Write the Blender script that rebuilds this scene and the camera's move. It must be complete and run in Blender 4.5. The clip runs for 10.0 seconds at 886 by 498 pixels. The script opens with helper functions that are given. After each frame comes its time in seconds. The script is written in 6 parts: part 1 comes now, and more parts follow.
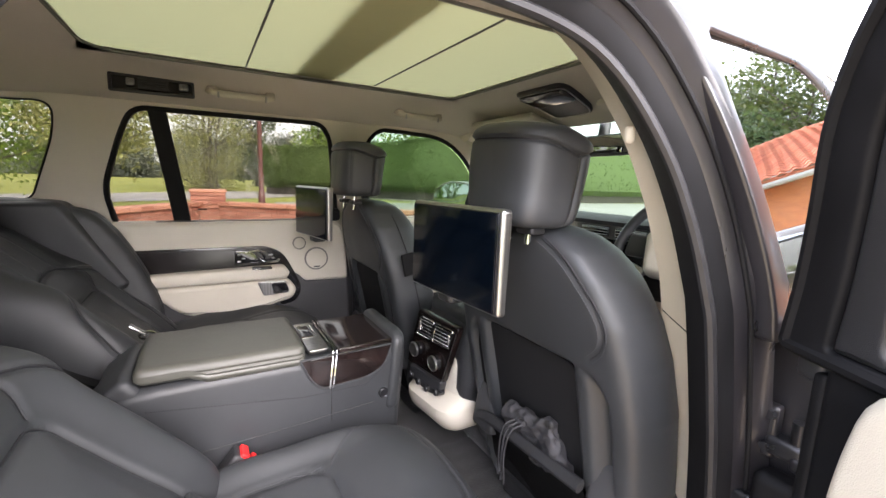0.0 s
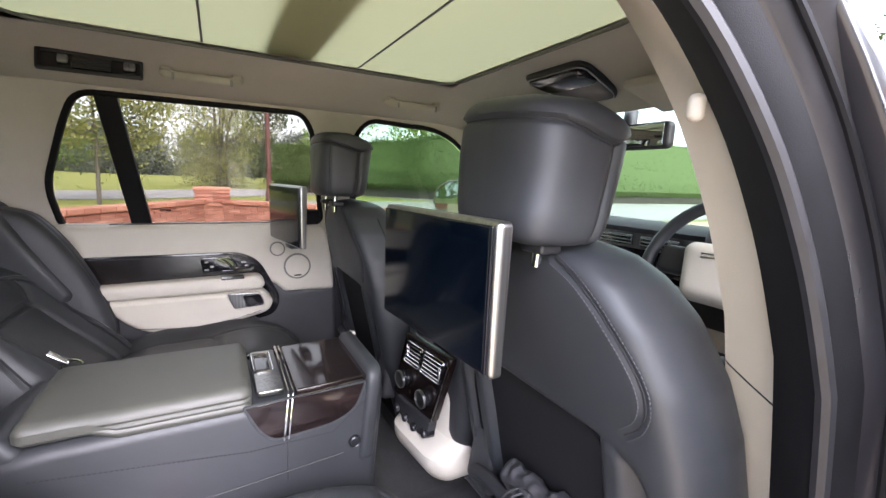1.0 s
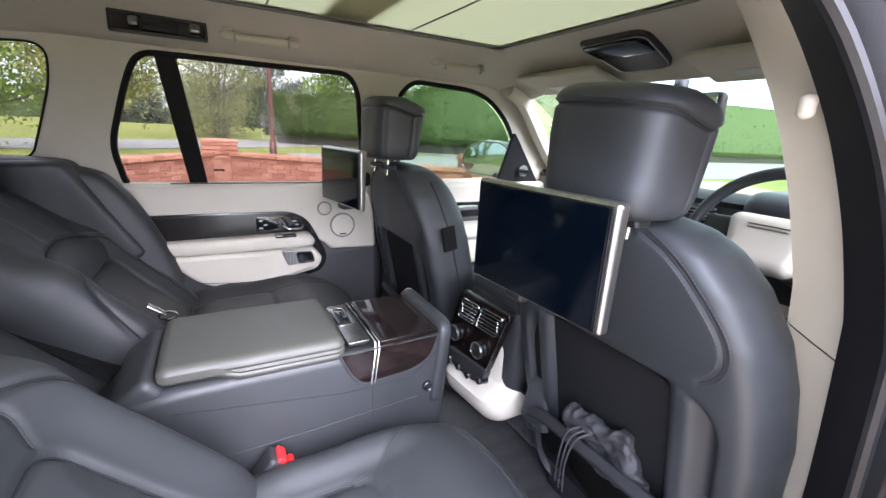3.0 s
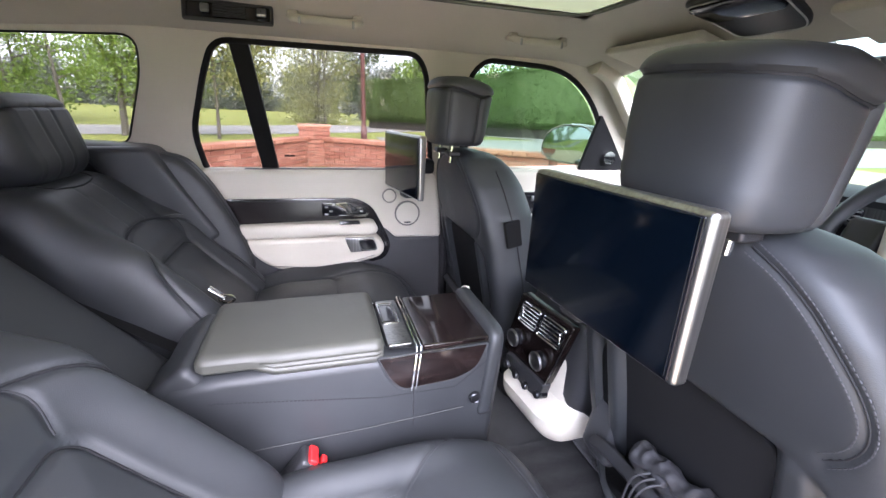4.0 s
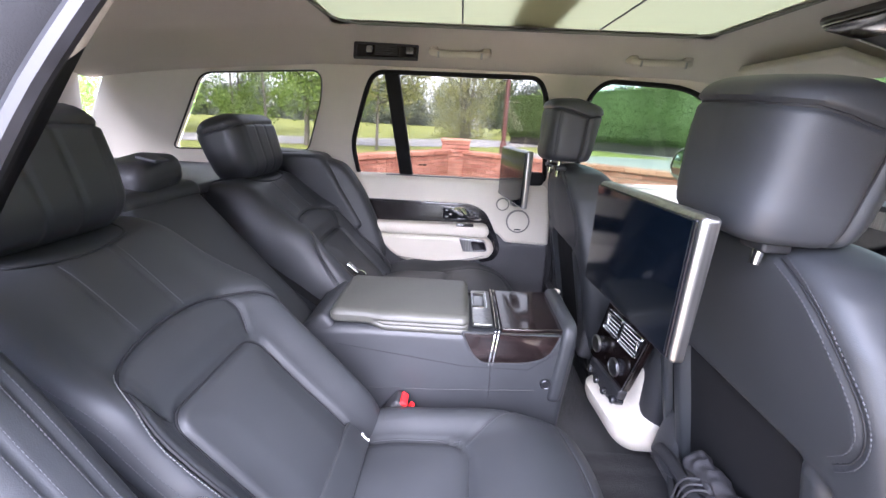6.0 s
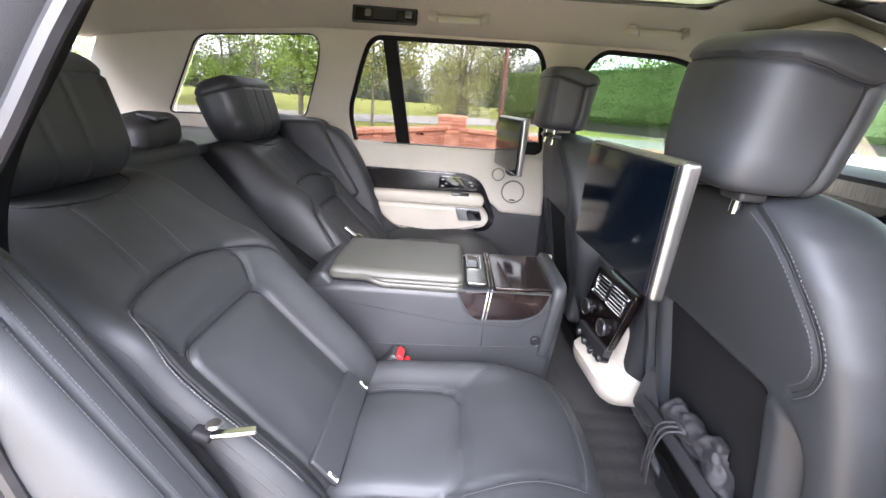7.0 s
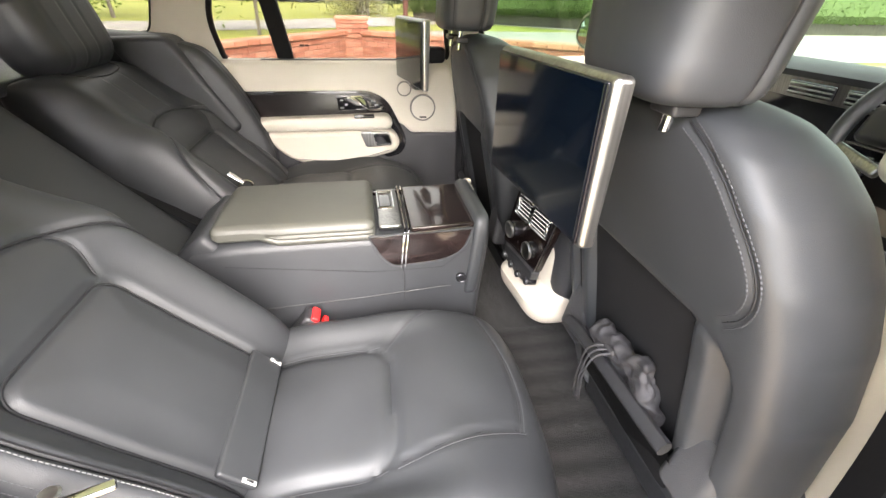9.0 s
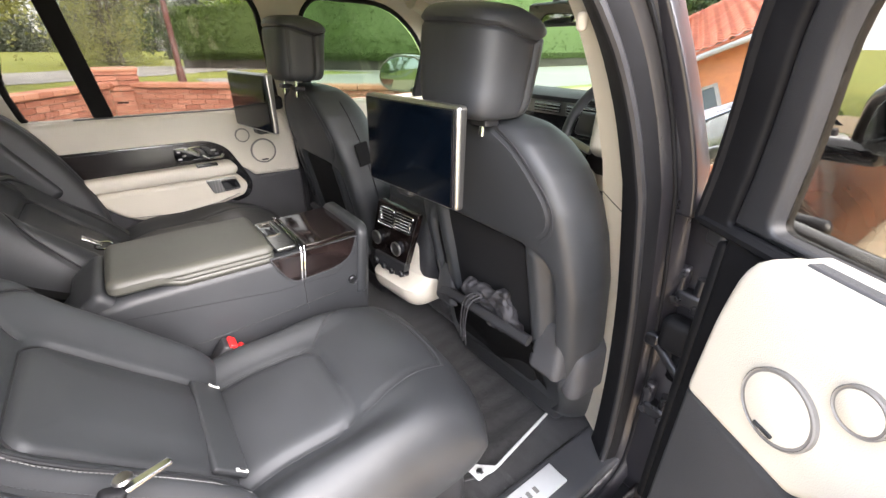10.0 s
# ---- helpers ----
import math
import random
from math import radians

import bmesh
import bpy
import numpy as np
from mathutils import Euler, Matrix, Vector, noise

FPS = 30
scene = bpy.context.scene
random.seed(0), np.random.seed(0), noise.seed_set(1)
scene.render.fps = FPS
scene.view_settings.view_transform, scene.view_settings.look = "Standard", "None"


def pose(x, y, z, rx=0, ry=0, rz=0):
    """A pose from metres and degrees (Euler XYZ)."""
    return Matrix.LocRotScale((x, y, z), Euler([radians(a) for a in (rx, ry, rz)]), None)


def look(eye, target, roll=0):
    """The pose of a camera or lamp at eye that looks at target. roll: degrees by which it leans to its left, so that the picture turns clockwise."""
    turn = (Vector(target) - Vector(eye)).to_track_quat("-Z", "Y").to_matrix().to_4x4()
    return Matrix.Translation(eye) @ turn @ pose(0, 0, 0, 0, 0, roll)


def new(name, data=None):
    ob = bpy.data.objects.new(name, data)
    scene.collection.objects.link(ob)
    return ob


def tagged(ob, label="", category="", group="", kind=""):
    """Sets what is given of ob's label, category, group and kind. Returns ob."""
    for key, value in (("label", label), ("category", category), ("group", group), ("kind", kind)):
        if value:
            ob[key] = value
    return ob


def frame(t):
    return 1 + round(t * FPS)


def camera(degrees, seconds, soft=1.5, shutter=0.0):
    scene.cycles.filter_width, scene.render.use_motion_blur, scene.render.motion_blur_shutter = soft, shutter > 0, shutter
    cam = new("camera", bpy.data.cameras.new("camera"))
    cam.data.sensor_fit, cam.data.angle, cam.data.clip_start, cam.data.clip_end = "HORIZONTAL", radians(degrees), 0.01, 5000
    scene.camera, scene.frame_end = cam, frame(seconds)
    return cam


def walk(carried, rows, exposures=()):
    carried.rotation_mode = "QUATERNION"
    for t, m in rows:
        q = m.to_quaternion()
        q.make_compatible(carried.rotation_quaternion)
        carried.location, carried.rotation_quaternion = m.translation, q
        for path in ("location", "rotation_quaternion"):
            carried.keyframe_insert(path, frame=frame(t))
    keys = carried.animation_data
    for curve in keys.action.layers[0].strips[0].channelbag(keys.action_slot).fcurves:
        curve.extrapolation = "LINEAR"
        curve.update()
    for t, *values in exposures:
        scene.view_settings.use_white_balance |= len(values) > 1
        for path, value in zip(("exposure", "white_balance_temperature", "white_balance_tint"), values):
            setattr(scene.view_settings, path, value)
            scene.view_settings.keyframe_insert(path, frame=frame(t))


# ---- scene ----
# A large car's rear cabin, seen from its open rear door. x: to the car's nose, y: to its passenger side, z: up.
cam = camera(93.7, 10.0)
PATH = [
    (0, (-0.148, -1.048, 1.449), (0.838, 0.662, 1.128), 1.9),
    (0.5, (-0.034, -0.942, 1.455), (0.919, 0.788, 1.142), 2.0),
    (1, (-0.002, -0.884, 1.449), (0.942, 0.849, 1.121), 2.2),
    (1.5, (-0.06, -0.864, 1.448), (0.894, 0.855, 1.08), 2.3),
    (2, (-0.133, -0.874, 1.464), (0.852, 0.814, 1.043), 2.6),
    (3.5, (-0.167, -0.852, 1.479), (0.645, 0.878, 0.889), 2.6),
    (4, (-0.068, -0.8, 1.479), (0.492, 1.016, 0.854), 2.4),
    (4.5, (0.013, -0.77, 1.493), (0.245, 1.109, 0.85), 1.9),
    (5, (0.043, -0.783, 1.493), (0.01, 1.123, 0.886), 2.1),
    (5.2, (0.044, -0.802, 1.496), (-0.029, 1.107, 0.905), 2.5),
    (6.3, (-0.026, -1.02, 1.482), (-0.059, 0.892, 0.895), 3.3),
    (6.5, (-0.029, -1.031, 1.469), (-0.05, 0.874, 0.861), 3.7),
    (7, (-0.009, -1.015, 1.457), (-0.027, 0.867, 0.779), 4.0),
    (7.5, (0.027, -0.964, 1.466), (-0.022, 0.88, 0.694), 3.9),
    (8, (0.046, -0.935, 1.479), (-0.006, 0.862, 0.604), 3.6),
    (8.5, (0.056, -0.907, 1.477), (0.072, 0.841, 0.506), 2.9),
    (9, (0.034, -0.889, 1.463), (0.355, 0.794, 0.431), 1.4),
    (9.5, (-0.078, -0.947, 1.472), (0.662, 0.621, 0.476), 1.0),
    (10, (-0.171, -1.066, 1.493), (0.904, 0.374, 0.614), 0.3),
]
EXPOSURES = [(0.0, 2.85, 6250, 18), (1.0, 3.0, 5800, 21), (2.0, 3.1, 5500, 22), (3.5, 3.15, 5550, 20), (4.5, 3.5, 5400, 26), (5.0, 3.55, 5250, 29), (6.5, 3.4, 5600, 22), (8.0, 3.7, 6250, 15), (9.0, 3.7, 6550, 14), (10.0, 3.1, 6300, 16)]
walk(cam, [(t, look(eye, target, roll)) for t, eye, target, roll in PATH], EXPOSURES)

# ---- world and sun ----
world = bpy.data.worlds.new("world")
scene.world = world
world.use_nodes = True
wn, wl = world.node_tree.nodes, world.node_tree.links
sky = wn.new("ShaderNodeTexSky")
sky.sky_type = "NISHITA"
sky.sun_disc = False
sky.sun_elevation, sky.sun_rotation = radians(38), radians(174)
sky.dust_density = 4.0
sky_grey = wn.new("ShaderNodeMixRGB")
sky_grey.inputs["Fac"].default_value = 0.72
sky_grey.inputs["Color2"].default_value = (7.6, 7.9, 8.2, 1)
wl.new(sky.outputs[0], sky_grey.inputs["Color1"])
wl.new(sky_grey.outputs[0], wn["Background"].inputs["Color"])
wn["Background"].inputs["Strength"].default_value = 0.145
sun = new("sun", bpy.data.lights.new("sun", "SUN"))
sun.data.energy, sun.data.angle, sun.data.color = 2.2, radians(60), (1.0, 0.96, 0.9)
sun.matrix_world = look((1.2, -12, 9.4), (0, 0, 0))


# ---- materials ----
def shader(name, colour, rough=0.5, metal=0.0, vary=0.15, scale=6.0, grain=0.0, grain_scale=400.0, coat=0.0, spec=0.5,
           second=None, rough_vary=0.1, stretch=(1, 1, 1), sheen=0.0):
    """A surface with two scales of variation, fine relief and uneven gloss."""
    m = bpy.data.materials.new(name)
    m.use_nodes = True
    n, l = m.node_tree.nodes, m.node_tree.links
    b = n["Principled BSDF"]
    geo = n.new("ShaderNodeTexCoord")
    mapping = n.new("ShaderNodeMapping")
    mapping.inputs["Scale"].default_value = stretch
    l.new(geo.outputs["Object"], mapping.inputs["Vector"])
    big = n.new("ShaderNodeTexNoise")
    big.inputs["Scale"].default_value, big.inputs["Detail"].default_value = scale, 6
    l.new(mapping.outputs[0], big.inputs["Vector"])
    ramp = n.new("ShaderNodeValToRGB")
    c2 = second or tuple(c * (1 - vary) for c in colour)
    c1 = tuple(min(1.0, c * (1 + vary)) for c in colour) if not second else colour
    ramp.color_ramp.elements[0].position, ramp.color_ramp.elements[1].position = 0.3, 0.7
    ramp.color_ramp.elements[0].color, ramp.color_ramp.elements[1].color = (*c2, 1), (*c1, 1)
    l.new(big.outputs["Fac"], ramp.inputs["Fac"])
    l.new(ramp.outputs[0], b.inputs["Base Color"])
    mr = n.new("ShaderNodeMapRange")
    mr.inputs["To Min"].default_value, mr.inputs["To Max"].default_value = max(0.02, rough - rough_vary), min(1, rough + rough_vary)
    l.new(big.outputs["Fac"], mr.inputs["Value"])
    l.new(mr.outputs[0], b.inputs["Roughness"])
    b.inputs["Metallic"].default_value = metal
    b.inputs["Specular IOR Level"].default_value = spec
    b.inputs["Coat Weight"].default_value = coat
    b.inputs["Coat Roughness"].default_value = 0.05
    b.inputs["Sheen Weight"].default_value = sheen
    if grain:
        fine = n.new("ShaderNodeTexVoronoi")
        fine.inputs["Scale"].default_value = grain_scale
        l.new(mapping.outputs[0], fine.inputs["Vector"])
        bump = n.new("ShaderNodeBump")
        bump.inputs["Strength"].default_value, bump.inputs["Distance"].default_value = grain, 0.001
        l.new(fine.outputs["Distance"], bump.inputs["Height"])
        l.new(bump.outputs[0], b.inputs["Normal"])
    return m


def wood_shader(name, coat, rough, light):
    m = shader(name, (0.035, 0.018, 0.016), rough, coat=coat, rough_vary=0.04, spec=0.4)
    n, l = m.node_tree.nodes, m.node_tree.links
    b = n["Principled BSDF"]
    tc = n.new("ShaderNodeTexCoord")
    mp = n.new("ShaderNodeMapping")
    mp.inputs["Scale"].default_value = (4, 90, 90)
    noi = n.new("ShaderNodeTexNoise")
    noi.inputs["Scale"].default_value, noi.inputs["Detail"].default_value = 2.5, 8
    ramp = n.new("ShaderNodeValToRGB")
    ramp.color_ramp.elements[0].position, ramp.color_ramp.elements[1].position = 0.38, 0.66
    ramp.color_ramp.elements[0].color, ramp.color_ramp.elements[1].color = (0.004, 0.003, 0.003, 1), (0.022 * light, 0.0135 * light, 0.0125 * light, 1)
    l.new(tc.outputs["Object"], mp.inputs["Vector"])
    l.new(mp.outputs[0], noi.inputs["Vector"])
    l.new(noi.outputs["Fac"], ramp.inputs["Fac"])
    l.new(ramp.outputs[0], b.inputs["Base Color"])
    return m


def glass_shader(name, tint, base=0.04, power=4.0):
    """Thin pane: tinted see-through with mirror gloss that grows towards grazing."""
    m = bpy.data.materials.new(name)
    m.use_nodes = True
    n, l = m.node_tree.nodes, m.node_tree.links
    n.remove(n["Principled BSDF"])
    tr, gl, mix, lw = (n.new("ShaderNodeBsdfTransparent"), n.new("ShaderNodeBsdfGlossy"), n.new("ShaderNodeMixShader"), n.new("ShaderNodeLayerWeight"))
    lw.inputs["Blend"].default_value = 0.5
    pw, ml = n.new("ShaderNodeMath"), n.new("ShaderNodeMath")
    pw.operation, ml.operation = "POWER", "MULTIPLY_ADD"
    pw.inputs[1].default_value = power
    ml.inputs[1].default_value, ml.inputs[2].default_value = 1 - base, base
    l.new(lw.outputs["Facing"], pw.inputs[0])
    l.new(pw.outputs[0], ml.inputs[0])
    tr.inputs["Color"].default_value = (*tint, 1)
    gl.inputs["Roughness"].default_value = 0.01
    l.new(ml.outputs[0], mix.inputs[0])
    l.new(tr.outputs[0], mix.inputs[1])
    l.new(gl.outputs[0], mix.inputs[2])
    l.new(mix.outputs[0], n["Material Output"].inputs["Surface"])
    return m


def blind_shader(name, colour, share):
    """Thin cloth: part of the daylight comes through."""
    m = bpy.data.materials.new(name)
    m.use_nodes = True
    n, l = m.node_tree.nodes, m.node_tree.links
    n.remove(n["Principled BSDF"])
    di, tl, mix, noi, ramp, tc = (n.new("ShaderNodeBsdfDiffuse"), n.new("ShaderNodeBsdfTranslucent"), n.new("ShaderNodeMixShader"),
                                  n.new("ShaderNodeTexNoise"), n.new("ShaderNodeValToRGB"), n.new("ShaderNodeTexCoord"))
    noi.inputs["Scale"].default_value = 900
    l.new(tc.outputs["Object"], noi.inputs["Vector"])
    ramp.color_ramp.elements[0].color = (*[c * 0.92 for c in colour], 1)
    ramp.color_ramp.elements[1].color = (*colour, 1)
    l.new(noi.outputs["Fac"], ramp.inputs["Fac"])
    l.new(ramp.outputs[0], di.inputs["Color"])
    l.new(ramp.outputs[0], tl.inputs["Color"])
    mix.inputs[0].default_value = share
    l.new(di.outputs[0], mix.inputs[1])
    l.new(tl.outputs[0], mix.inputs[2])
    l.new(mix.outputs[0], n["Material Output"].inputs["Surface"])
    return m


def piece_shader(name, dark, light, rough=0.85, scale=40.0, bump=0.4):
    """Each piece its own shade, by the object's random number."""
    m = bpy.data.materials.new(name)
    m.use_nodes = True
    n, l = m.node_tree.nodes, m.node_tree.links
    b = n["Principled BSDF"]
    info, ramp, tc, noi, mixc = (n.new("ShaderNodeObjectInfo"), n.new("ShaderNodeValToRGB"), n.new("ShaderNodeTexCoord"),
                                 n.new("ShaderNodeTexNoise"), n.new("ShaderNodeMixRGB"))
    geo = n.new("ShaderNodeNewGeometry")
    add = n.new("ShaderNodeMath")
    add.operation = "ADD"
    frac = n.new("ShaderNodeMath")
    frac.operation = "FRACT"
    l.new(info.outputs["Random"], add.inputs[0])
    l.new(geo.outputs["Random Per Island"], add.inputs[1])
    l.new(add.outputs[0], frac.inputs[0])
    ramp.color_ramp.elements[0].color, ramp.color_ramp.elements[1].color = (*dark, 1), (*light, 1)
    l.new(frac.outputs[0], ramp.inputs["Fac"])
    noi.inputs["Scale"].default_value, noi.inputs["Detail"].default_value = scale, 8
    l.new(tc.outputs["Object"], noi.inputs["Vector"])
    mixc.blend_type = "MULTIPLY"
    mixc.inputs["Fac"].default_value = 0.45
    l.new(ramp.outputs[0], mixc.inputs["Color1"])
    l.new(noi.outputs["Fac"], mixc.inputs["Color2"])
    l.new(mixc.outputs[0], b.inputs["Base Color"])
    b.inputs["Roughness"].default_value = rough
    bp = n.new("ShaderNodeBump")
    bp.inputs["Strength"].default_value, bp.inputs["Distance"].default_value = bump, 0.004
    l.new(noi.outputs["Fac"], bp.inputs["Height"])
    l.new(bp.outputs[0], b.inputs["Normal"])
    return m


LEATHER = shader("black_leather", (0.0255, 0.0272, 0.0300), 0.49, vary=0.25, scale=5, grain=0.13, grain_scale=900, spec=0.5)
CREAM = shader("cream_leather", (0.54, 0.50, 0.425), 0.5, vary=0.06, scale=5, grain=0.25, grain_scale=600)
ARM_TOP = shader("grey_green_leather", (0.062, 0.062, 0.053), 0.42, vary=0.12, scale=5, grain=0.3, grain_scale=650)
LINING = shader("headlining_cloth", (0.46, 0.43, 0.36), 0.95, vary=0.05, scale=3, grain=0.5, grain_scale=1200, spec=0.2, sheen=0.2)
BLIND = blind_shader("sunblind_cloth", (0.40, 0.415, 0.23), 0.105)
BLIND_SEAM = shader("blind_seam", (0.10, 0.10, 0.09), 0.8)
WOOD = wood_shader("dark_veneer", 0.45, 0.14, 1.0)
WOOD_SATIN = wood_shader("satin_dark_veneer", 0.0, 0.26, 0.55)
GLOSS_BLACK = shader("gloss_black", (0.010, 0.010, 0.012), 0.08, coat=0.8, rough_vary=0.03)
SATIN_BLACK = shader("satin_black_plastic", (0.020, 0.020, 0.022), 0.45, grain=0.3, grain_scale=900)
GREY_PLASTIC = shader("charcoal_plastic", (0.045, 0.045, 0.048), 0.5, grain=0.4, grain_scale=800)
CHROME = shader("chrome", (0.62, 0.62, 0.62), 0.10, 1.0, vary=0.04, rough_vary=0.05)
SILVER = shader("brushed_silver", (0.34, 0.34, 0.335), 0.32, 1.0, vary=0.25, scale=240, stretch=(1, 1, 0.01))
SCREEN = shader("dark_screen_glass", (0.0008, 0.0018, 0.0038), 0.10, rough_vary=0.01, scale=4, spec=0.25)
BEZEL = shader("screen_border", (0.003, 0.003, 0.005), 0.10, rough_vary=0.01, spec=0.3)
RED = shader("red_plastic", (0.75, 0.02, 0.02), 0.35, vary=0.05)
CARPET = shader("dark_carpet", (0.035, 0.033, 0.033), 0.95, vary=0.5, scale=60, grain=1.0, grain_scale=500, spec=0.1, sheen=0.3)
MAT_CARPET = shader("mat_pile", (0.026, 0.025, 0.025), 0.95, vary=0.5, scale=25, grain=1.0, grain_scale=450, spec=0.1, stretch=(3, 0.6, 1), sheen=0.3)
def mat_shader():
    """Cut pile with the broad stripes that a cleaner leaves."""
    m = shader("striped_pile", (0.023, 0.0215, 0.0215), 0.95, vary=0.3, scale=60, grain=1.0, grain_scale=450, spec=0.1, sheen=0.3)
    n, l = m.node_tree.nodes, m.node_tree.links
    b = n["Principled BSDF"]
    base = b.inputs["Base Color"].links[0].from_socket
    tc, wave, mix = n.new("ShaderNodeTexCoord"), n.new("ShaderNodeTexWave"), n.new("ShaderNodeMixRGB")
    wave.bands_direction = "Y"
    wave.inputs["Scale"].default_value, wave.inputs["Distortion"].default_value = 5.0, 0.8
    mix.blend_type = "MULTIPLY"
    mix.inputs["Color2"].default_value = (0.35, 0.34, 0.34, 1)
    l.new(tc.outputs["Object"], wave.inputs["Vector"])
    l.new(wave.outputs["Fac"], mix.inputs["Fac"])
    l.new(base, mix.inputs["Color1"])
    l.new(mix.outputs[0], b.inputs["Base Color"])
    return m


MAT_PILE = mat_shader()
PIPING = shader("pale_piping", (0.55, 0.55, 0.53), 0.6)
THREAD = shader("pale_thread", (0.06, 0.06, 0.065), 0.7)
THREAD_PALE = shader("light_thread", (0.20, 0.20, 0.20), 0.7)
THREAD_DARK = shader("dark_thread", (0.010, 0.010, 0.012), 0.7)
FABRIC = shader("dark_fabric", (0.0065, 0.0065, 0.0075), 0.85, vary=0.2, scale=30, grain=0.5, grain_scale=900, spec=0.2)
BAG = shader("grey_nylon", (0.026, 0.025, 0.028), 0.68, vary=0.35, scale=30, grain=0.3, grain_scale=500)
RUBBER = shader("black_rubber", (0.007, 0.007, 0.008), 0.6, vary=0.2, scale=20, grain=0.15, grain_scale=900, spec=0.15)
RUBBER_GREY = shader("grey_seal", (0.014, 0.014, 0.016), 0.5, vary=0.3, scale=40)
PAINT = shader("dark_grey_metallic", (0.040, 0.036, 0.034), 0.28, 0.5, vary=0.05, coat=1.0, rough_vary=0.05)
JAMB = shader("dark_jamb_paint", (0.014, 0.0132, 0.0155), 0.30, vary=0.25, scale=14, rough_vary=0.10, spec=0.45, coat=0.2, stretch=(1, 1, 0.15))
SPEAKER_RING = shader("speaker_ring_grey", (0.16, 0.15, 0.14), 0.5)
TREAD = shader("satin_tread", (0.55, 0.55, 0.54), 0.4, 0.3, vary=0.1)
STEEL = shader("bare_steel", (0.42, 0.41, 0.40), 0.35, 1.0, vary=0.3, scale=40)
GLASS_REAR = glass_shader("privacy_glass", (0.46, 0.445, 0.41), 0.02)
GLASS_FRONT = glass_shader("green_glass", (0.40, 0.455, 0.385), 0.02)
GLASS_TAIL = glass_shader("dark_tail_glass", (0.13, 0.13, 0.12), 0.02)
HINGE_STEEL = shader("blackened_steel", (0.05, 0.05, 0.055), 0.3, 0.8, vary=0.3, scale=40)
WINDSCREEN = glass_shader("windscreen_glass", (0.33, 0.40, 0.315), 0.03, 5.0)
GLASS_SIDE = glass_shader("tinted_side_glass", (0.18, 0.235, 0.20), 0.06, 1.5)
MIRROR_GLASS = shader("mirror_glass", (0.42, 0.46, 0.47), 0.03, 1.0, vary=0.01, rough_vary=0.01)
BRICK = piece_shader("red_brick", (0.34, 0.13, 0.09), (0.54, 0.26, 0.19))
COPING = piece_shader("coping_brick", (0.42, 0.18, 0.12), (0.58, 0.30, 0.21))
MORTAR = shader("mortar", (0.34, 0.30, 0.26), 0.95, vary=0.2, scale=20, grain=0.6, grain_scale=120)
ROOF_TILE = piece_shader("terracotta_tile", (0.46, 0.13, 0.07), (0.62, 0.22, 0.12))
HOUSE_BRICK = shader("orange_brickwork", (0.52, 0.22, 0.10), 0.9, vary=0.15, scale=12, second=(0.40, 0.16, 0.08))
HOUSE_TRIM = shader("grey_trim", (0.30, 0.31, 0.30), 0.5)
HOUSE_GLASS = shader("house_window", (0.05, 0.07, 0.07), 0.05, rough_vary=0.02)
PAVING = shader("beige_paving", (0.46, 0.36, 0.24), 0.9, vary=0.2, scale=9, second=(0.37, 0.29, 0.19), grain=0.8, grain_scale=30)
ROAD = shader("pale_road", (0.28, 0.27, 0.26), 0.9, vary=0.12, scale=0.6, grain=0.5, grain_scale=60)
GRASS = shader("grass", (0.20, 0.23, 0.065), 0.95, vary=0.3, scale=0.35, second=(0.27, 0.28, 0.08), grain=1.0, grain_scale=25, spec=0.1)
BARK = shader("bark", (0.125, 0.115, 0.10), 0.9, vary=0.3, scale=20, grain=1.0, grain_scale=40, stretch=(1, 1, 0.2))
POST_PAINT = shader("maroon_paint", (0.10, 0.035, 0.03), 0.5, vary=0.2)


def leaf_shader(name, dark, light, scale=3.0):
    m = piece_shader(name, dark, light, 0.6, scale, 0.0)
    n, l = m.node_tree.nodes, m.node_tree.links
    b = n["Principled BSDF"]
    tl, mix = n.new("ShaderNodeBsdfTranslucent"), n.new("ShaderNodeMixShader")
    tl.inputs["Color"].default_value = (light[0] * 1.3, light[1] * 1.3, light[2], 1)
    mix.inputs[0].default_value = 0.3
    l.new(b.outputs[0], mix.inputs[1])
    l.new(tl.outputs[0], mix.inputs[2])
    l.new(mix.outputs[0], n["Material Output"].inputs["Surface"])
    return m


LEAF_OLIVE = leaf_shader("olive_leaves", (0.20, 0.21, 0.08), (0.40, 0.41, 0.18))
LEAF_GREEN = leaf_shader("green_leaves", (0.12, 0.20, 0.04), (0.29, 0.40, 0.09))
LEAF_DARK = leaf_shader("dark_leaves", (0.05, 0.07, 0.04), (0.11, 0.15, 0.08))
# distance haze is painted in: leaf colour pulled towards pale blue-grey
LEAF_HAZE = leaf_shader("haze_leaves", (0.13, 0.15, 0.14), (0.22, 0.25, 0.22))
LEAF_HEDGE = leaf_shader("hedge_leaves", (0.095, 0.145, 0.045), (0.165, 0.240, 0.080), 14.0)
# green leaves darkened in colour to imitate a weak reflection in the door glass
LEAF_DIM = leaf_shader("dimmed_leaves", (0.035, 0.060, 0.018), (0.11, 0.15, 0.05))


# ---- building helpers ----
def thing(name, at, label, category, group="", kind=""):
    ob = new(name)
    ob.location = at
    ob.empty_display_size = 0.05
    return tagged(ob, label, category, group, kind)


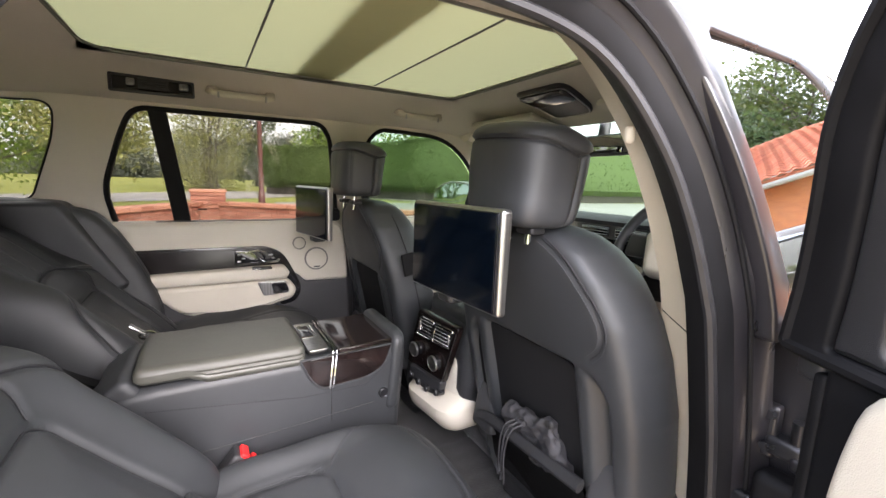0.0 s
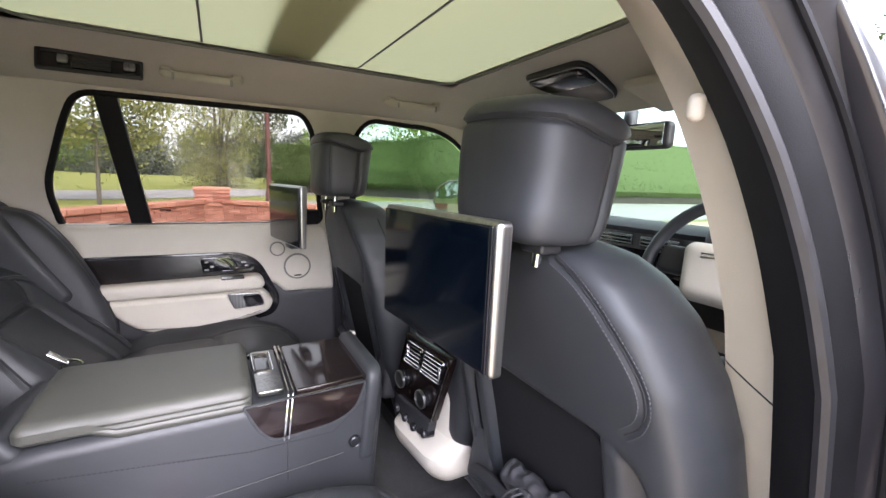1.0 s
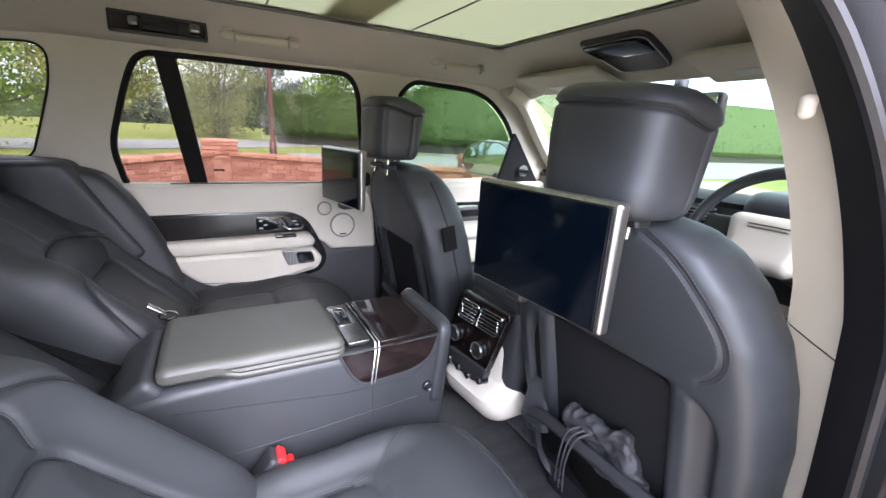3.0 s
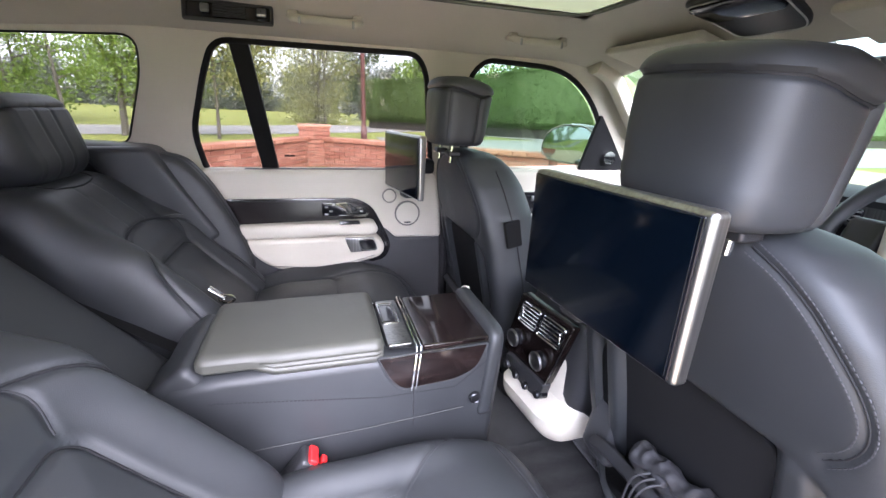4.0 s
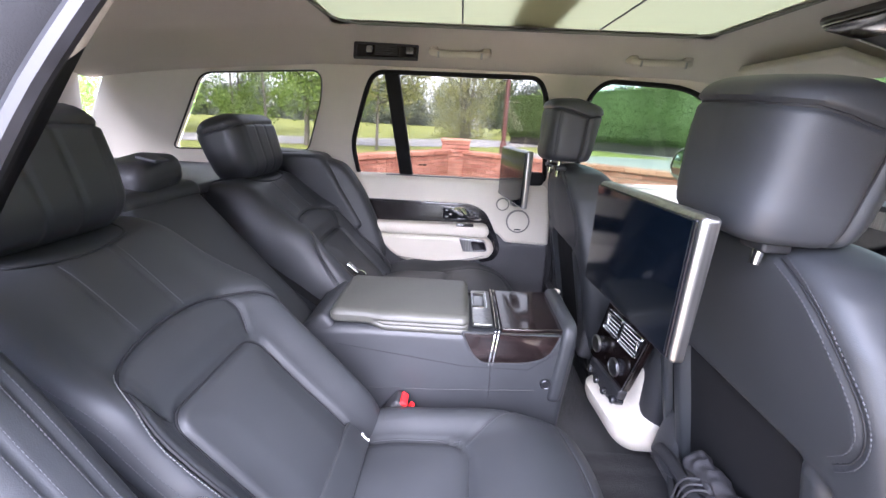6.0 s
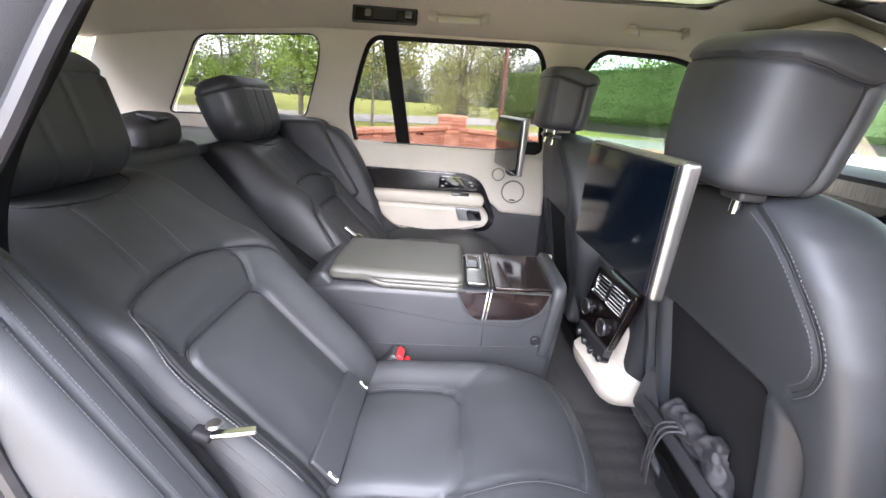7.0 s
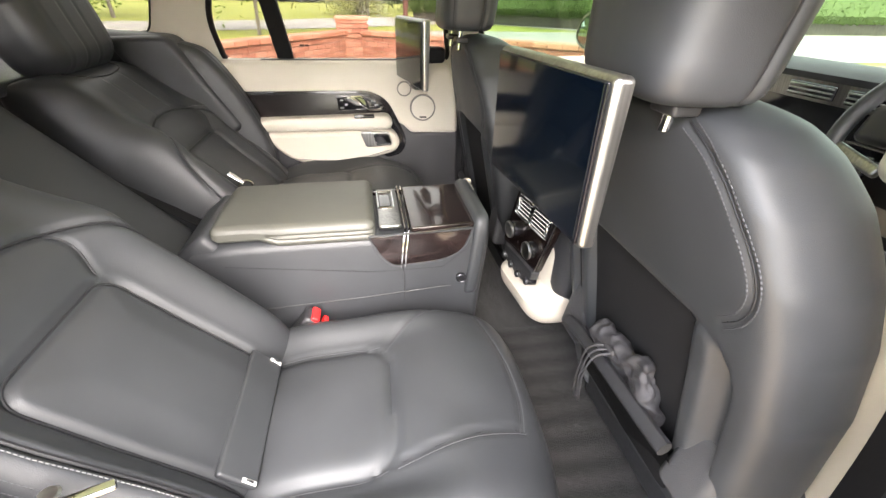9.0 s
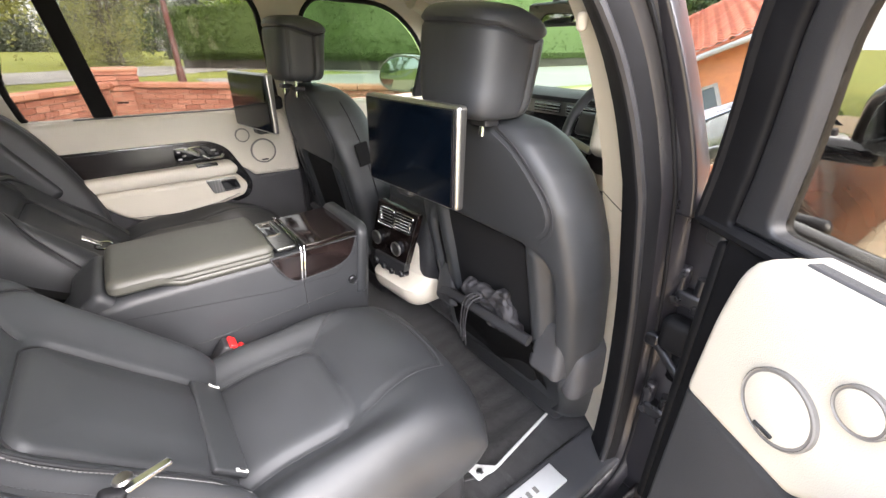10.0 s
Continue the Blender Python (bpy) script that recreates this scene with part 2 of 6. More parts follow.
def solid(name, bm, m, parent=None, label="", sharp=40, category="", kind=""):
    """Links a bmesh as one mesh object; edges sharper than that many degrees stay sharp."""
    bmesh.ops.recalc_face_normals(bm, faces=bm.faces)
    for f in bm.faces:
        f.smooth = True
    for e in bm.edges:
        if len(e.link_faces) == 2 and e.calc_face_angle(0) > radians(sharp):
            e.smooth = False
    me = bpy.data.meshes.new(name)
    bm.to_mesh(me)
    bm.free()
    me.materials.append(m)
    ob = new(name, me)
    if parent is not None:
        ob.parent = parent
        if parent.type == "EMPTY":
            ob.matrix_parent_inverse = Matrix.Translation(-Vector(parent.location))
    return tagged(ob, label, category, "", kind)


def part(name, bm, m, parent, label="", sharp=40):
    return solid(name, bm, m, parent, label, sharp)


def moved(bm, m):
    bmesh.ops.transform(bm, matrix=m, verts=bm.verts)
    return bm


def rbox(size, r, n=4, shape=None, m=None, k=3):
    """A box with rounded edges. shape(p, out): moves each point."""
    d = Vector(size) / 2
    r = min(r, *d)
    lines = []
    for a in range(3):
        inner = d[a] - r
        arc = [inner + r * math.tan(radians(45 * j / k)) for j in range(1, k + 1)]
        mid = [inner * (2 * j / n - 1) for j in range(n + 1)] if inner > 1e-6 else [0.0]
        lines.append([-v for v in reversed(arc)] + mid + arc)
    bm = bmesh.new()
    seen = {}

    def vert(p):
        key = tuple(round(c, 6) for c in p)
        if key not in seen:
            q = Vector([max(-(d[a] - r), min(d[a] - r, p[a])) for a in range(3)])
            out = (Vector(p) - q)
            out = out.normalized() if out.length > 0 else Vector((0, 0, 1))
            s = q + r * out
            if shape:
                s = shape(s, out)
            seen[key] = bm.verts.new(s)
        return seen[key]

    for a in range(3):
        b, c = (a + 1) % 3, (a + 2) % 3
        for side in (-1, 1):
            for i in range(len(lines[b]) - 1):
                for j in range(len(lines[c]) - 1):
                    quad = []
                    for u, v in ((i, j), (i + 1, j), (i + 1, j + 1), (i, j + 1)):
                        p = [0, 0, 0]
                        p[a], p[b], p[c] = side * d[a], lines[b][u], lines[c][v]
                        quad.append(vert(p))
                    if len(set(quad)) > 2:
                        quad = list(dict.fromkeys(quad))
                        try:
                            bm.faces.new(quad)
                        except ValueError:
                            pass
    if m is not None:
        moved(bm, m)
    return bm


def join(*bms):
    out = bms[0]
    for b in bms[1:]:
        me = bpy.data.meshes.new("tmp")
        b.to_mesh(me)
        b.free()
        out.from_mesh(me)
        bpy.data.meshes.remove(me)
    return out


def loft(sections, closed=True, caps=True):
    bm = bmesh.new()
    rows = [[bm.verts.new(p) for p in s] for s in sections]
    n = len(rows[0])
    for a, b in zip(rows, rows[1:]):
        for i in range(n if closed else n - 1):
            j = (i + 1) % n
            bm.faces.new((a[i], a[j], b[j], b[i]))
    if caps and closed:
        bm.faces.new(rows[0])
        bm.faces.new(rows[-1])
    return bm


def smooth_path(pts, n=6, loop=False):
    """Catmull-Rom through the points."""
    pts = [Vector(p) for p in pts]
    out = []
    c = len(pts)
    for i in range(c if loop else c - 1):
        if loop:
            p0, p1, p2, p3 = pts[i - 1], pts[i], pts[(i + 1) % c], pts[(i + 2) % c]
        else:
            p0, p1, p2, p3 = pts[max(i - 1, 0)], pts[i], pts[i + 1], pts[min(i + 2, c - 1)]
        for j in range(n):
            t = j / n
            out.append(0.5 * (2 * p1 + (p2 - p0) * t + (2 * p0 - 5 * p1 + 4 * p2 - p3) * t * t + (3 * p1 - p0 - 3 * p2 + p3) * t ** 3))
    if not loop:
        out.append(pts[-1])
    return out


def tube(pts, r, n=8, loop=False, flat=1.0):
    """A round bar along the points; r may be a list."""
    pts = [Vector(p) for p in pts]
    c = len(pts)
    rows = []
    side = None
    for i, p in enumerate(pts):
        a = pts[i - 1] if (i or loop) else p
        b = pts[(i + 1) % c] if (i < c - 1 or loop) else p
        way = (b - a).normalized()
        if side is None:
            side = way.orthogonal().normalized()
        side = (side - way * side.dot(way)).normalized()
        up = way.cross(side)
        rr = r[i] if isinstance(r, (list, tuple)) else r
        rows.append([p + rr * (math.cos(2 * math.pi * k / n) * side + flat * math.sin(2 * math.pi * k / n) * up) for k in range(n)])
    if loop:
        rows.append(rows[0])
        bm = loft(rows, True, False)
        bmesh.ops.remove_doubles(bm, verts=bm.verts, dist=1e-6)
        return bm
    return loft(rows)


def rounded(pts, r=0.02, n=5):
    """A polygon with its corners rounded; r may be a list."""
    out = []
    c = len(pts)
    for i, p in enumerate(pts):
        p = Vector(p)
        a, b = Vector(pts[i - 1]), Vector(pts[(i + 1) % c])
        rr = r[i] if isinstance(r, (list, tuple)) else r
        u, v = (a - p), (b - p)
        t = min(rr, u.length * 0.48, v.length * 0.48)
        s, e = p + u.normalized() * t, p + v.normalized() * t
        for j in range(n + 1):
            w = j / n
            out.append(s * (1 - w) ** 2 + p * 2 * w * (1 - w) + e * w * w)
    return out


def plate(outlines, thick, place, bevel=0.0, res=2):
    """A sheet from 2D outlines (the first is the rim, the rest are holes), of that thickness, with rounded rims. place(a, b, c): to the world."""
    cu = bpy.data.curves.new("tmp", "CURVE")
    cu.dimensions, cu.fill_mode = "2D", "BOTH"
    cu.extrude, cu.bevel_depth, cu.bevel_resolution = max(thick / 2 - bevel, 0.0), bevel, res
    cu.offset = -bevel
    for pts in outlines:
        sp = cu.splines.new("POLY")
        sp.points.add(len(pts) - 1)
        for q, p in zip(sp.points, pts):
            q.co = (p[0], p[1], 0, 1)
        sp.use_cyclic_u = True
    ob = bpy.data.objects.new("tmp", cu)
    scene.collection.objects.link(ob)
    dg = bpy.context.evaluated_depsgraph_get()
    me = bpy.data.meshes.new_from_object(ob.evaluated_get(dg))
    bm = bmesh.new()
    bm.from_mesh(me)
    bpy.data.objects.remove(ob)
    bpy.data.curves.remove(cu)
    bpy.data.meshes.remove(me)
    bmesh.ops.remove_doubles(bm, verts=bm.verts, dist=1e-5)
    for v in bm.verts:
        v.co = Vector(place(v.co.x, v.co.y, v.co.z))
    return bm


def lathe(profile, n=24, m=None):
    """Turns (radius, height) pairs about z."""
    rows = [[Vector((r * math.cos(2 * math.pi * k / n), r * math.sin(2 * math.pi * k / n), h)) for k in range(n)] for r, h in profile]
    bm = loft(rows)
    return moved(bm, m) if m is not None else bm


def surface(fn, nu, nv, thick=0.0):
    """A sheet fn(u, v), u and v from 0 to 1."""
    bm = bmesh.new()
    g = [[bm.verts.new(fn(i / nu, j / nv)) for j in range(nv + 1)] for i in range(nu + 1)]
    for i in range(nu):
        for j in range(nv):
            bm.faces.new((g[i][j], g[i + 1][j], g[i + 1][j + 1], g[i][j + 1]))
    if thick:
        bmesh.ops.solidify(bm, geom=bm.faces[:], thickness=thick)
    return bm


def ramp01(x, a, b):
    t = max(0.0, min(1.0, (x - a) / (b - a)))
    return t * t * (3 - 2 * t)


def dip(d, w):
    return math.exp(-(d / w) ** 2)


def rrect(x, y, hx, hy, r):
    """Signed distance to a rounded rectangle."""
    qx, qy = abs(x) - hx + r, abs(y) - hy + r
    return math.hypot(max(qx, 0), max(qy, 0)) + min(max(qx, qy), 0) - r


def cushion(spot, nu=60, nv=60, power=7.0):
    """A stuffed pad: spot(u, v, side, e) with u, v from -1 to 1, side 1 or -1, e the fullness that ends in 0 at the rim."""
    us = [math.sin(math.pi / 2 * (2 * i / nu - 1)) for i in range(nu + 1)]
    vs = [math.sin(math.pi / 2 * (2 * j / nv - 1)) for j in range(nv + 1)]
    us = [0.5 * u + 0.5 * (2 * i / nu - 1) for i, u in enumerate(us)]
    vs = [0.5 * v + 0.5 * (2 * j / nv - 1) for j, v in enumerate(vs)]
    bm = bmesh.new()
    grid = {}
    for side in (1, -1):
        for i, u in enumerate(us):
            for j, v in enumerate(vs):
                rim = i in (0, nu) or j in (0, nv)
                if rim and side == -1:
                    grid[side, i, j] = grid[1, i, j]
                    continue
                e = 0.0 if rim else ((1 - abs(u) ** power) * (1 - abs(v) ** power)) ** 0.5
                grid[side, i, j] = bm.verts.new(spot(u, v, side, e))
    for side in (1, -1):
        for i in range(nu):
            for j in range(nv):
                q = [grid[side, i, j], grid[side, i + 1, j], grid[side, i + 1, j + 1], grid[side, i, j + 1]]
                try:
                    bm.faces.new(q if side == 1 else q[::-1])
                except ValueError:
                    pass
    return bm


def stitches(pts, step=0.007, length=0.0045, r=0.0008):
    """Separate short threads along a path."""
    pts = [Vector(p) for p in pts]
    bm = bmesh.new()
    run, nxt = 0.0, 0.0
    for a, b in zip(pts, pts[1:]):
        seg = (b - a).length
        if seg < 1e-9:
            continue
        way = (b - a) / seg
        while nxt <= run + seg:
            p = a + way * (nxt - run)
            s = way.orthogonal().normalized() * r
            t = way.cross(s)
            v = [bm.verts.new(q) for q in (p + s, p + t, p - s, p - t, p + way * length + s, p + way * length + t, p + way * length - s, p + way * length - t)]
            for i in range(4):
                bm.faces.new((v[i], v[(i + 1) % 4], v[4 + (i + 1) % 4], v[4 + i]))
            nxt += step
        run += seg
    return bm


def fine(pts, n=8):
    out = []
    for a, b in zip(pts, pts[1:]):
        a, b = Vector(a), Vector(b)
        out += [a.lerp(b, j / n) for j in range(n)]
    return out + [Vector(pts[-1])]


# ---- car: shell ----
def side_y(z):
    """Half width of the cabin's side at height z."""
    d = max(0.0, z - 1.27)
    return 0.752 - 0.12 * d - 0.35 * d * d


def left(a, b, c):
    return (a, side_y(b) - c, b)


def right(a, b, c):
    return (a, -side_y(b) + c, b)


REAR_WIN = rounded([(-0.416, 1.272), (-0.436, 1.39), (-0.375, 1.57), (-0.335, 1.652), (0.262, 1.655), (0.30, 1.60), (0.345, 1.272)], [0.02, 0.05, 0.1, 0.06, 0.07, 0.07, 0.03])
FRONT_WIN = rounded([(0.46, 1.275), (0.452, 1.60), (0.50, 1.655), (0.82, 1.645), (1.0, 1.52), (1.13, 1.29)], [0.03, 0.06, 0.06, 0.12, 0.1, 0.03])
QUARTER_WIN = rounded([(-1.18, 1.335), (-0.985, 1.622), (-0.525, 1.648), (-0.538, 1.56), (-0.618, 1.35)], [0.03, 0.05, 0.05, 0.06, 0.03])
SIDE = rounded([(-1.62, 1.20), (-1.45, 1.50), (-1.30, 1.672), (0.95, 1.672), (1.20, 1.45), (1.42, 1.25), (1.42, 1.20)], [0.02, 0.1, 0.1, 0.12, 0.1, 0.03, 0.01])

body = thing("car_body", (0, 0, 0.2), "dark grey metallic estate car body with cream pillar trims", "car", kind="structure")
part("pillar_trim", plate([SIDE, REAR_WIN, FRONT_WIN, QUARTER_WIN], 0.03, left, 0.006), CREAM, body, "cream leather-look pillar trim")
for outline in (REAR_WIN, FRONT_WIN, QUARTER_WIN):
    if outline is QUARTER_WIN:
        part("window_seal", tube([left(p[0], p[1], 0.012) for p in outline], 0.0035, 8, True), RUBBER, body)
    else:
        start = max(range(len(outline)), key=lambda i: outline[i].x - 0.2 * outline[i].y)
        run = [p for p in outline[start:] + outline[:start] if p.y > 1.275]
        start = max(range(len(run)), key=lambda i: (run[i] - run[i - 1]).length)
        part("window_seal", tube([left(p[0], p[1], 0.012) for p in run[start:] + run[:start]], 0.0095, 8), RUBBER, body)


def pane(name, outline, place, m, n=2, label=""):
    bm = plate([outline], 0.004, lambda a, b, c: place(a, b, c - 0.02))
    ob = part(name, bm, m, body, label)
    ob.visible_shadow = False
    return ob


pane("window_glass", REAR_WIN, left, GLASS_REAR, label="lightly tinted rear door glass")
pane("window_glass", FRONT_WIN, left, GLASS_FRONT, label="green-tinted front door glass")
pane("window_glass", QUARTER_WIN, left, GLASS_REAR, label="lightly tinted quarter glass")
for k in (0, 1):
    mark = [(-0.172 + 0.017 * k, 1.312), (-0.158 + 0.017 * k, 1.312), (-0.158 + 0.017 * k, 1.318), (-0.172 + 0.017 * k, 1.318)]
    part("glass_mark", plate([mark], 0.001, lambda a, b, c: left(a, b, c - 0.016)), RUBBER, body, "small black glass mark")
bar = [(-0.297, 1.66), (-0.244, 1.66), (-0.192, 1.262), (-0.245, 1.262)]
part("window_divider", plate([bar], 0.03, left, 0.004), RUBBER, body, "black slanted window divider bar")

# headlining with the roof opening
SUN_X0, SUN_X1, SUN_Y = -0.39, 0.69, 0.38


def lining_z(x, y):
    z = 1.668 + 0.088 * ramp01(0.655 - abs(y), 0.0, 0.26)
    z -= (0.45 + 0.55 * ramp01(0.655 - abs(y), 0.0, 0.30)) * max(0.0, x - 0.72) ** 2 + 0.07 * max(0.0, -0.5 - x) + 0.06 * max(0, -0.9 - x) ** 2
    return z


bm = bmesh.new()
xs = sorted(set([-1.42 + 0.05 * i for i in range(50)] + [SUN_X0, SUN_X1, SUN_X0 + 0.06, SUN_X1 - 0.06]))
ys = sorted(set([round(-0.655 + 0.0262 * i, 4) for i in range(51)] + [-SUN_Y, SUN_Y, -0.685, 0.685]))
for lift in (0.0, 0.008):
    grid = {(x, y): bm.verts.new((x, y, lining_z(x, y) + lift)) for x in xs for y in ys}
    for x, x2 in zip(xs, xs[1:]):
        for y, y2 in zip(ys, ys[1:]):
            if not (SUN_X0 <= x and x2 <= SUN_X1 and -SUN_Y <= y and y2 <= SUN_Y):
                bm.faces.new((grid[x, y], grid[x2, y], grid[x2, y2], grid[x, y2]))
solid("ceiling", bm, LINING, None, "beige cloth headlining round a large roof opening", category="headlining", kind="structure")
RIM = []
for sx, sy, ex in ((-1, -1, SUN_X0), (1, -1, SUN_X1), (1, 1, SUN_X1), (-1, 1, SUN_X0)):
    arc = [(ex - sx * 0.10 * (1 - math.sin(q)), sy * (SUN_Y - 0.10 * (1 - math.cos(q)))) for q in np.linspace(0, math.pi / 2, 9)]
    RIM += arc if sx * sy < 0 else arc[::-1]
for sx, ex in ((-1, SUN_X0), (1, SUN_X1)):
    for sy in (-1, 1):
        arc = [(ex - sx * 0.10 * (1 - math.sin(q)), sy * (SUN_Y - 0.10 * (1 - math.cos(q)))) for q in np.linspace(0, math.pi / 2, 9)]
        bm = bmesh.new()
        corner = bm.verts.new((ex + sx * 0.02, sy * (SUN_Y + 0.02), 1.7535))
        ring = [bm.verts.new((x, y, 1.7535)) for x, y in arc]
        for a, b in zip(ring, ring[1:]):
            bm.faces.new((corner, a, b))
        bmesh.ops.solidify(bm, geom=bm.faces[:], thickness=-0.008)
        part("roof_rim", bm, LINING, body)
part("roof_rim_piping", tube([(p[0], p[1], 1.754) for p in RIM], 0.004, 6, True), BLIND_SEAM, body)

roof_window = thing("roof_window", (0.15, 0, 1.765), "pale cloth sunblind drawn under a glass roof, glowing with daylight", "sunroof", kind="structure")
for x0, x1 in ((SUN_X0 - 0.16, -0.0205), (-0.0195, 0.3825), (0.3835, SUN_X1 + 0.12)):
    part("blind_panel", surface(lambda u, v: (x0 + (x1 - x0) * u, -0.50 + 1.0 * v, 1.768 + 0.006 * math.sin(math.pi * u)), 6, 2), BLIND, roof_window)
for x in (-0.02, 0.383):
    part("blind_seam", rbox((0.005, 0.84, 0.004), 0.0015, 1, m=Matrix.Translation((x, 0, 1.767)), k=1), BLIND_SEAM, roof_window)
part("roof_beam", rbox((0.13, 0.96, 0.014), 0.006, 1, m=Matrix.Translation((0.19, 0, 1.785)), k=2), SATIN_BLACK, roof_window)
bm = bmesh.new()
roof_xs = [-1.42, -1.2, -1.0, -0.8, -0.6, -0.45, -0.2, 0.1, 0.4, 0.75, 0.83, 0.9, 0.98]
roof_ys = [-0.67, -0.62, -0.56, -0.50, -0.46, -0.2, 0.0, 0.2, 0.46, 0.50, 0.56, 0.62, 0.67]
grid = {(x, y): bm.verts.new((x, y, lining_z(x, y) + 0.035)) for x in roof_xs for y in roof_ys}
for x, x2 in zip(roof_xs, roof_xs[1:]):
    for y, y2 in zip(roof_ys, roof_ys[1:]):
        if not (x >= -0.45 and x2 <= 0.75 and y >= -0.46 and y2 <= 0.46):
            bm.faces.new((grid[x, y], grid[x2, y], grid[x2, y2], grid[x, y2]))
bmesh.ops.solidify(bm, geom=bm.faces[:], thickness=-0.01)
part("roof_panel", bm, GLOSS_BLACK, body, "gloss black roof panel")

# cabin sides below the belt, front end, tail end
part("cabin_side", rbox((2.95, 0.03, 0.75), 0.01, 1, m=Matrix.Translation((-0.12, 0.79, 0.86)), k=1), SATIN_BLACK, body)
part("scuttle", rbox((0.04, 1.5, 0.85), 0.01, 1, m=Matrix.Translation((1.55, 0, 0.85)), k=1), SATIN_BLACK, body)
TAIL = [(-0.75, 0.5), (0.75, 0.5), (0.75, 1.3), (0.6, 1.66), (-0.6, 1.66), (-0.75, 1.3)]
TAIL_WIN = rounded([(-0.62, 1.28), (0.62, 1.28), (0.52, 1.62), (-0.52, 1.62)], 0.05)
tail_place = lambda a, b, c: (-1.62 + 0.45 * max(0, b - 1.2) + c, a, b)
part("tailgate_trim", plate([TAIL, TAIL_WIN], 0.03, tail_place, 0.005), CREAM, body)
pane("tailgate_glass", TAIL_WIN, lambda a, b, c: tail_place(a, b, c), GLASS_TAIL, label="lightly tinted tailgate glass")
part("load_floor", rbox((1.0, 1.45, 0.04), 0.01, 1, m=Matrix.Translation((-1.15, 0, 0.85)), k=1), CARPET, body)
part("parcel_shelf", rbox((0.75, 1.46, 0.03), 0.012, 2, m=Matrix.Translation((-1.12, 0, 1.27))), SATIN_BLACK, body, "black parcel shelf behind the seats")
part("parcel_shelf_side", rbox((0.34, 0.13, 0.09), 0.035, 3, m=Matrix.Translation((-0.70, 0.68, 1.315)) @ Matrix.Rotation(radians(3), 4, "Y")), SATIN_BLACK, body)

# windscreen and front pillars
for s in (1, -1):
    pts = smooth_path([(0.90, 0.60 * s, 1.665), (1.0, 0.62 * s, 1.625), (1.13, 0.655 * s, 1.50), (1.27, 0.69 * s, 1.36), (1.36, 0.71 * s, 1.27)], 5)
    part("front_pillar", tube(pts, 0.042, 10, flat=0.75), CREAM, body, "cream front pillar trim")
part("windscreen", surface(lambda u, v: (1.03 + 0.68 * v, (-0.62 - 0.1 * v) + (1.24 + 0.2 * v) * u, 1.655 - 0.36 * v + 0.03 * math.sin(math.pi * u) * (1 - v)), 10, 4), WINDSCREEN, body, "green-tinted windscreen").visible_shadow = False
part("bonnet", surface(lambda u, v: (1.66 + 1.1 * v, -0.80 + 1.6 * u, 1.235 - 0.06 * v - 0.10 * v ** 4 - 0.06 * (2 * u - 1) ** 4), 16, 10, 0.01), PAINT, body, "dark grey bonnet mirroring the sky")

# right side: door opening with trims and seals
OPEN = [Vector((p.x, 0, p.y)) for p in smooth_path([Vector((a, b)).to_3d() for a, b in (
    (0.565, 0.60), (0.562, 0.80), (0.535, 1.0), (0.50, 1.15), (0.458, 1.30), (0.43, 1.40), (0.388, 1.50), (0.315, 1.595), (0.22, 1.637), (0.05, 1.648), (-0.10, 1.645),
    (-0.205, 1.60), (-0.268, 1.52), (-0.322, 1.42), (-0.372, 1.33), (-0.390, 1.25), (-0.387, 1.12), (-0.345, 0.98), (-0.25, 0.82), (-0.12, 0.66), (0.0, 0.59), (0.15, 0.56), (0.40, 0.555), (0.53, 0.565))], 5, True)]


def open_rows(offsets):
    """Strips along the door opening: offsets are (away from the opening, towards the cabin)."""
    rows = []
    c = len(OPEN)
    for i, p in enumerate(OPEN):
        way = (OPEN[(i + 1) % c] - OPEN[i - 1]).normalized()
        out = Vector((way.z, 0, -way.x))
        if out.dot(p - Vector((0.08, 0, 1.1))) < 0:
            out = -out
        y = -side_y(p.z) + 0.012
        rows.append([Vector((p.x, y, p.z)) + out * a + Vector((0, b, 0)) for a, b in offsets])
    return rows


def strip(rows, loop=False):
    if loop:
        rows = rows + [rows[0]]
    return loft(rows, False, False)


cream_rows = open_rows([(0.085, 0.125), (0.078, 0.118), (0.055, 0.082), (0.037, 0.052), (0.030, 0.040)])
n_rows = len(cream_rows)
post = cream_rows[0:41]
bm = strip(post)
bmesh.ops.solidify(bm, geom=bm.faces[:], thickness=0.004)
part("centre_post_trim", bm, CREAM, body, "cream centre post trim")
joint_row = min(open_rows([(0.086, 0.124), (0.078, 0.117), (0.055, 0.081), (0.037, 0.051), (0.030, 0.039)])[0:41], key=lambda r: abs(r[2].z - 1.226))
part("trim_joint", tube(joint_row, 0.0016, 6), SATIN_BLACK, body, "dark joint line")
bm = strip(cream_rows[40:62])
bmesh.ops.solidify(bm, geom=bm.faces[:], thickness=0.004)
part("roof_rail_trim", bm, LINING, body)
bm = strip(cream_rows[61:n_rows - 18])
bmesh.ops.solidify(bm, geom=bm.faces[:], thickness=0.004)
part("rear_post_trim", bm, RUBBER, body)
part("opening_flange", strip(open_rows([(0.032, 0.048), (0.012, 0.022), (-0.002, 0.0), (0.004, -0.008)]), True), RUBBER, body, "black door opening seal")
part("opening_seal", tube([r[0] for r in open_rows([(0.002, -0.006)])], 0.008, 8, True), RUBBER_GREY, body, "grey rubber bulb seal")
part("opening_rubber", strip(open_rows([(0.004, -0.008), (0.014, -0.016), (0.030, -0.021), (0.034, -0.022)]), True), RUBBER, body, "wide black rubber seal face")
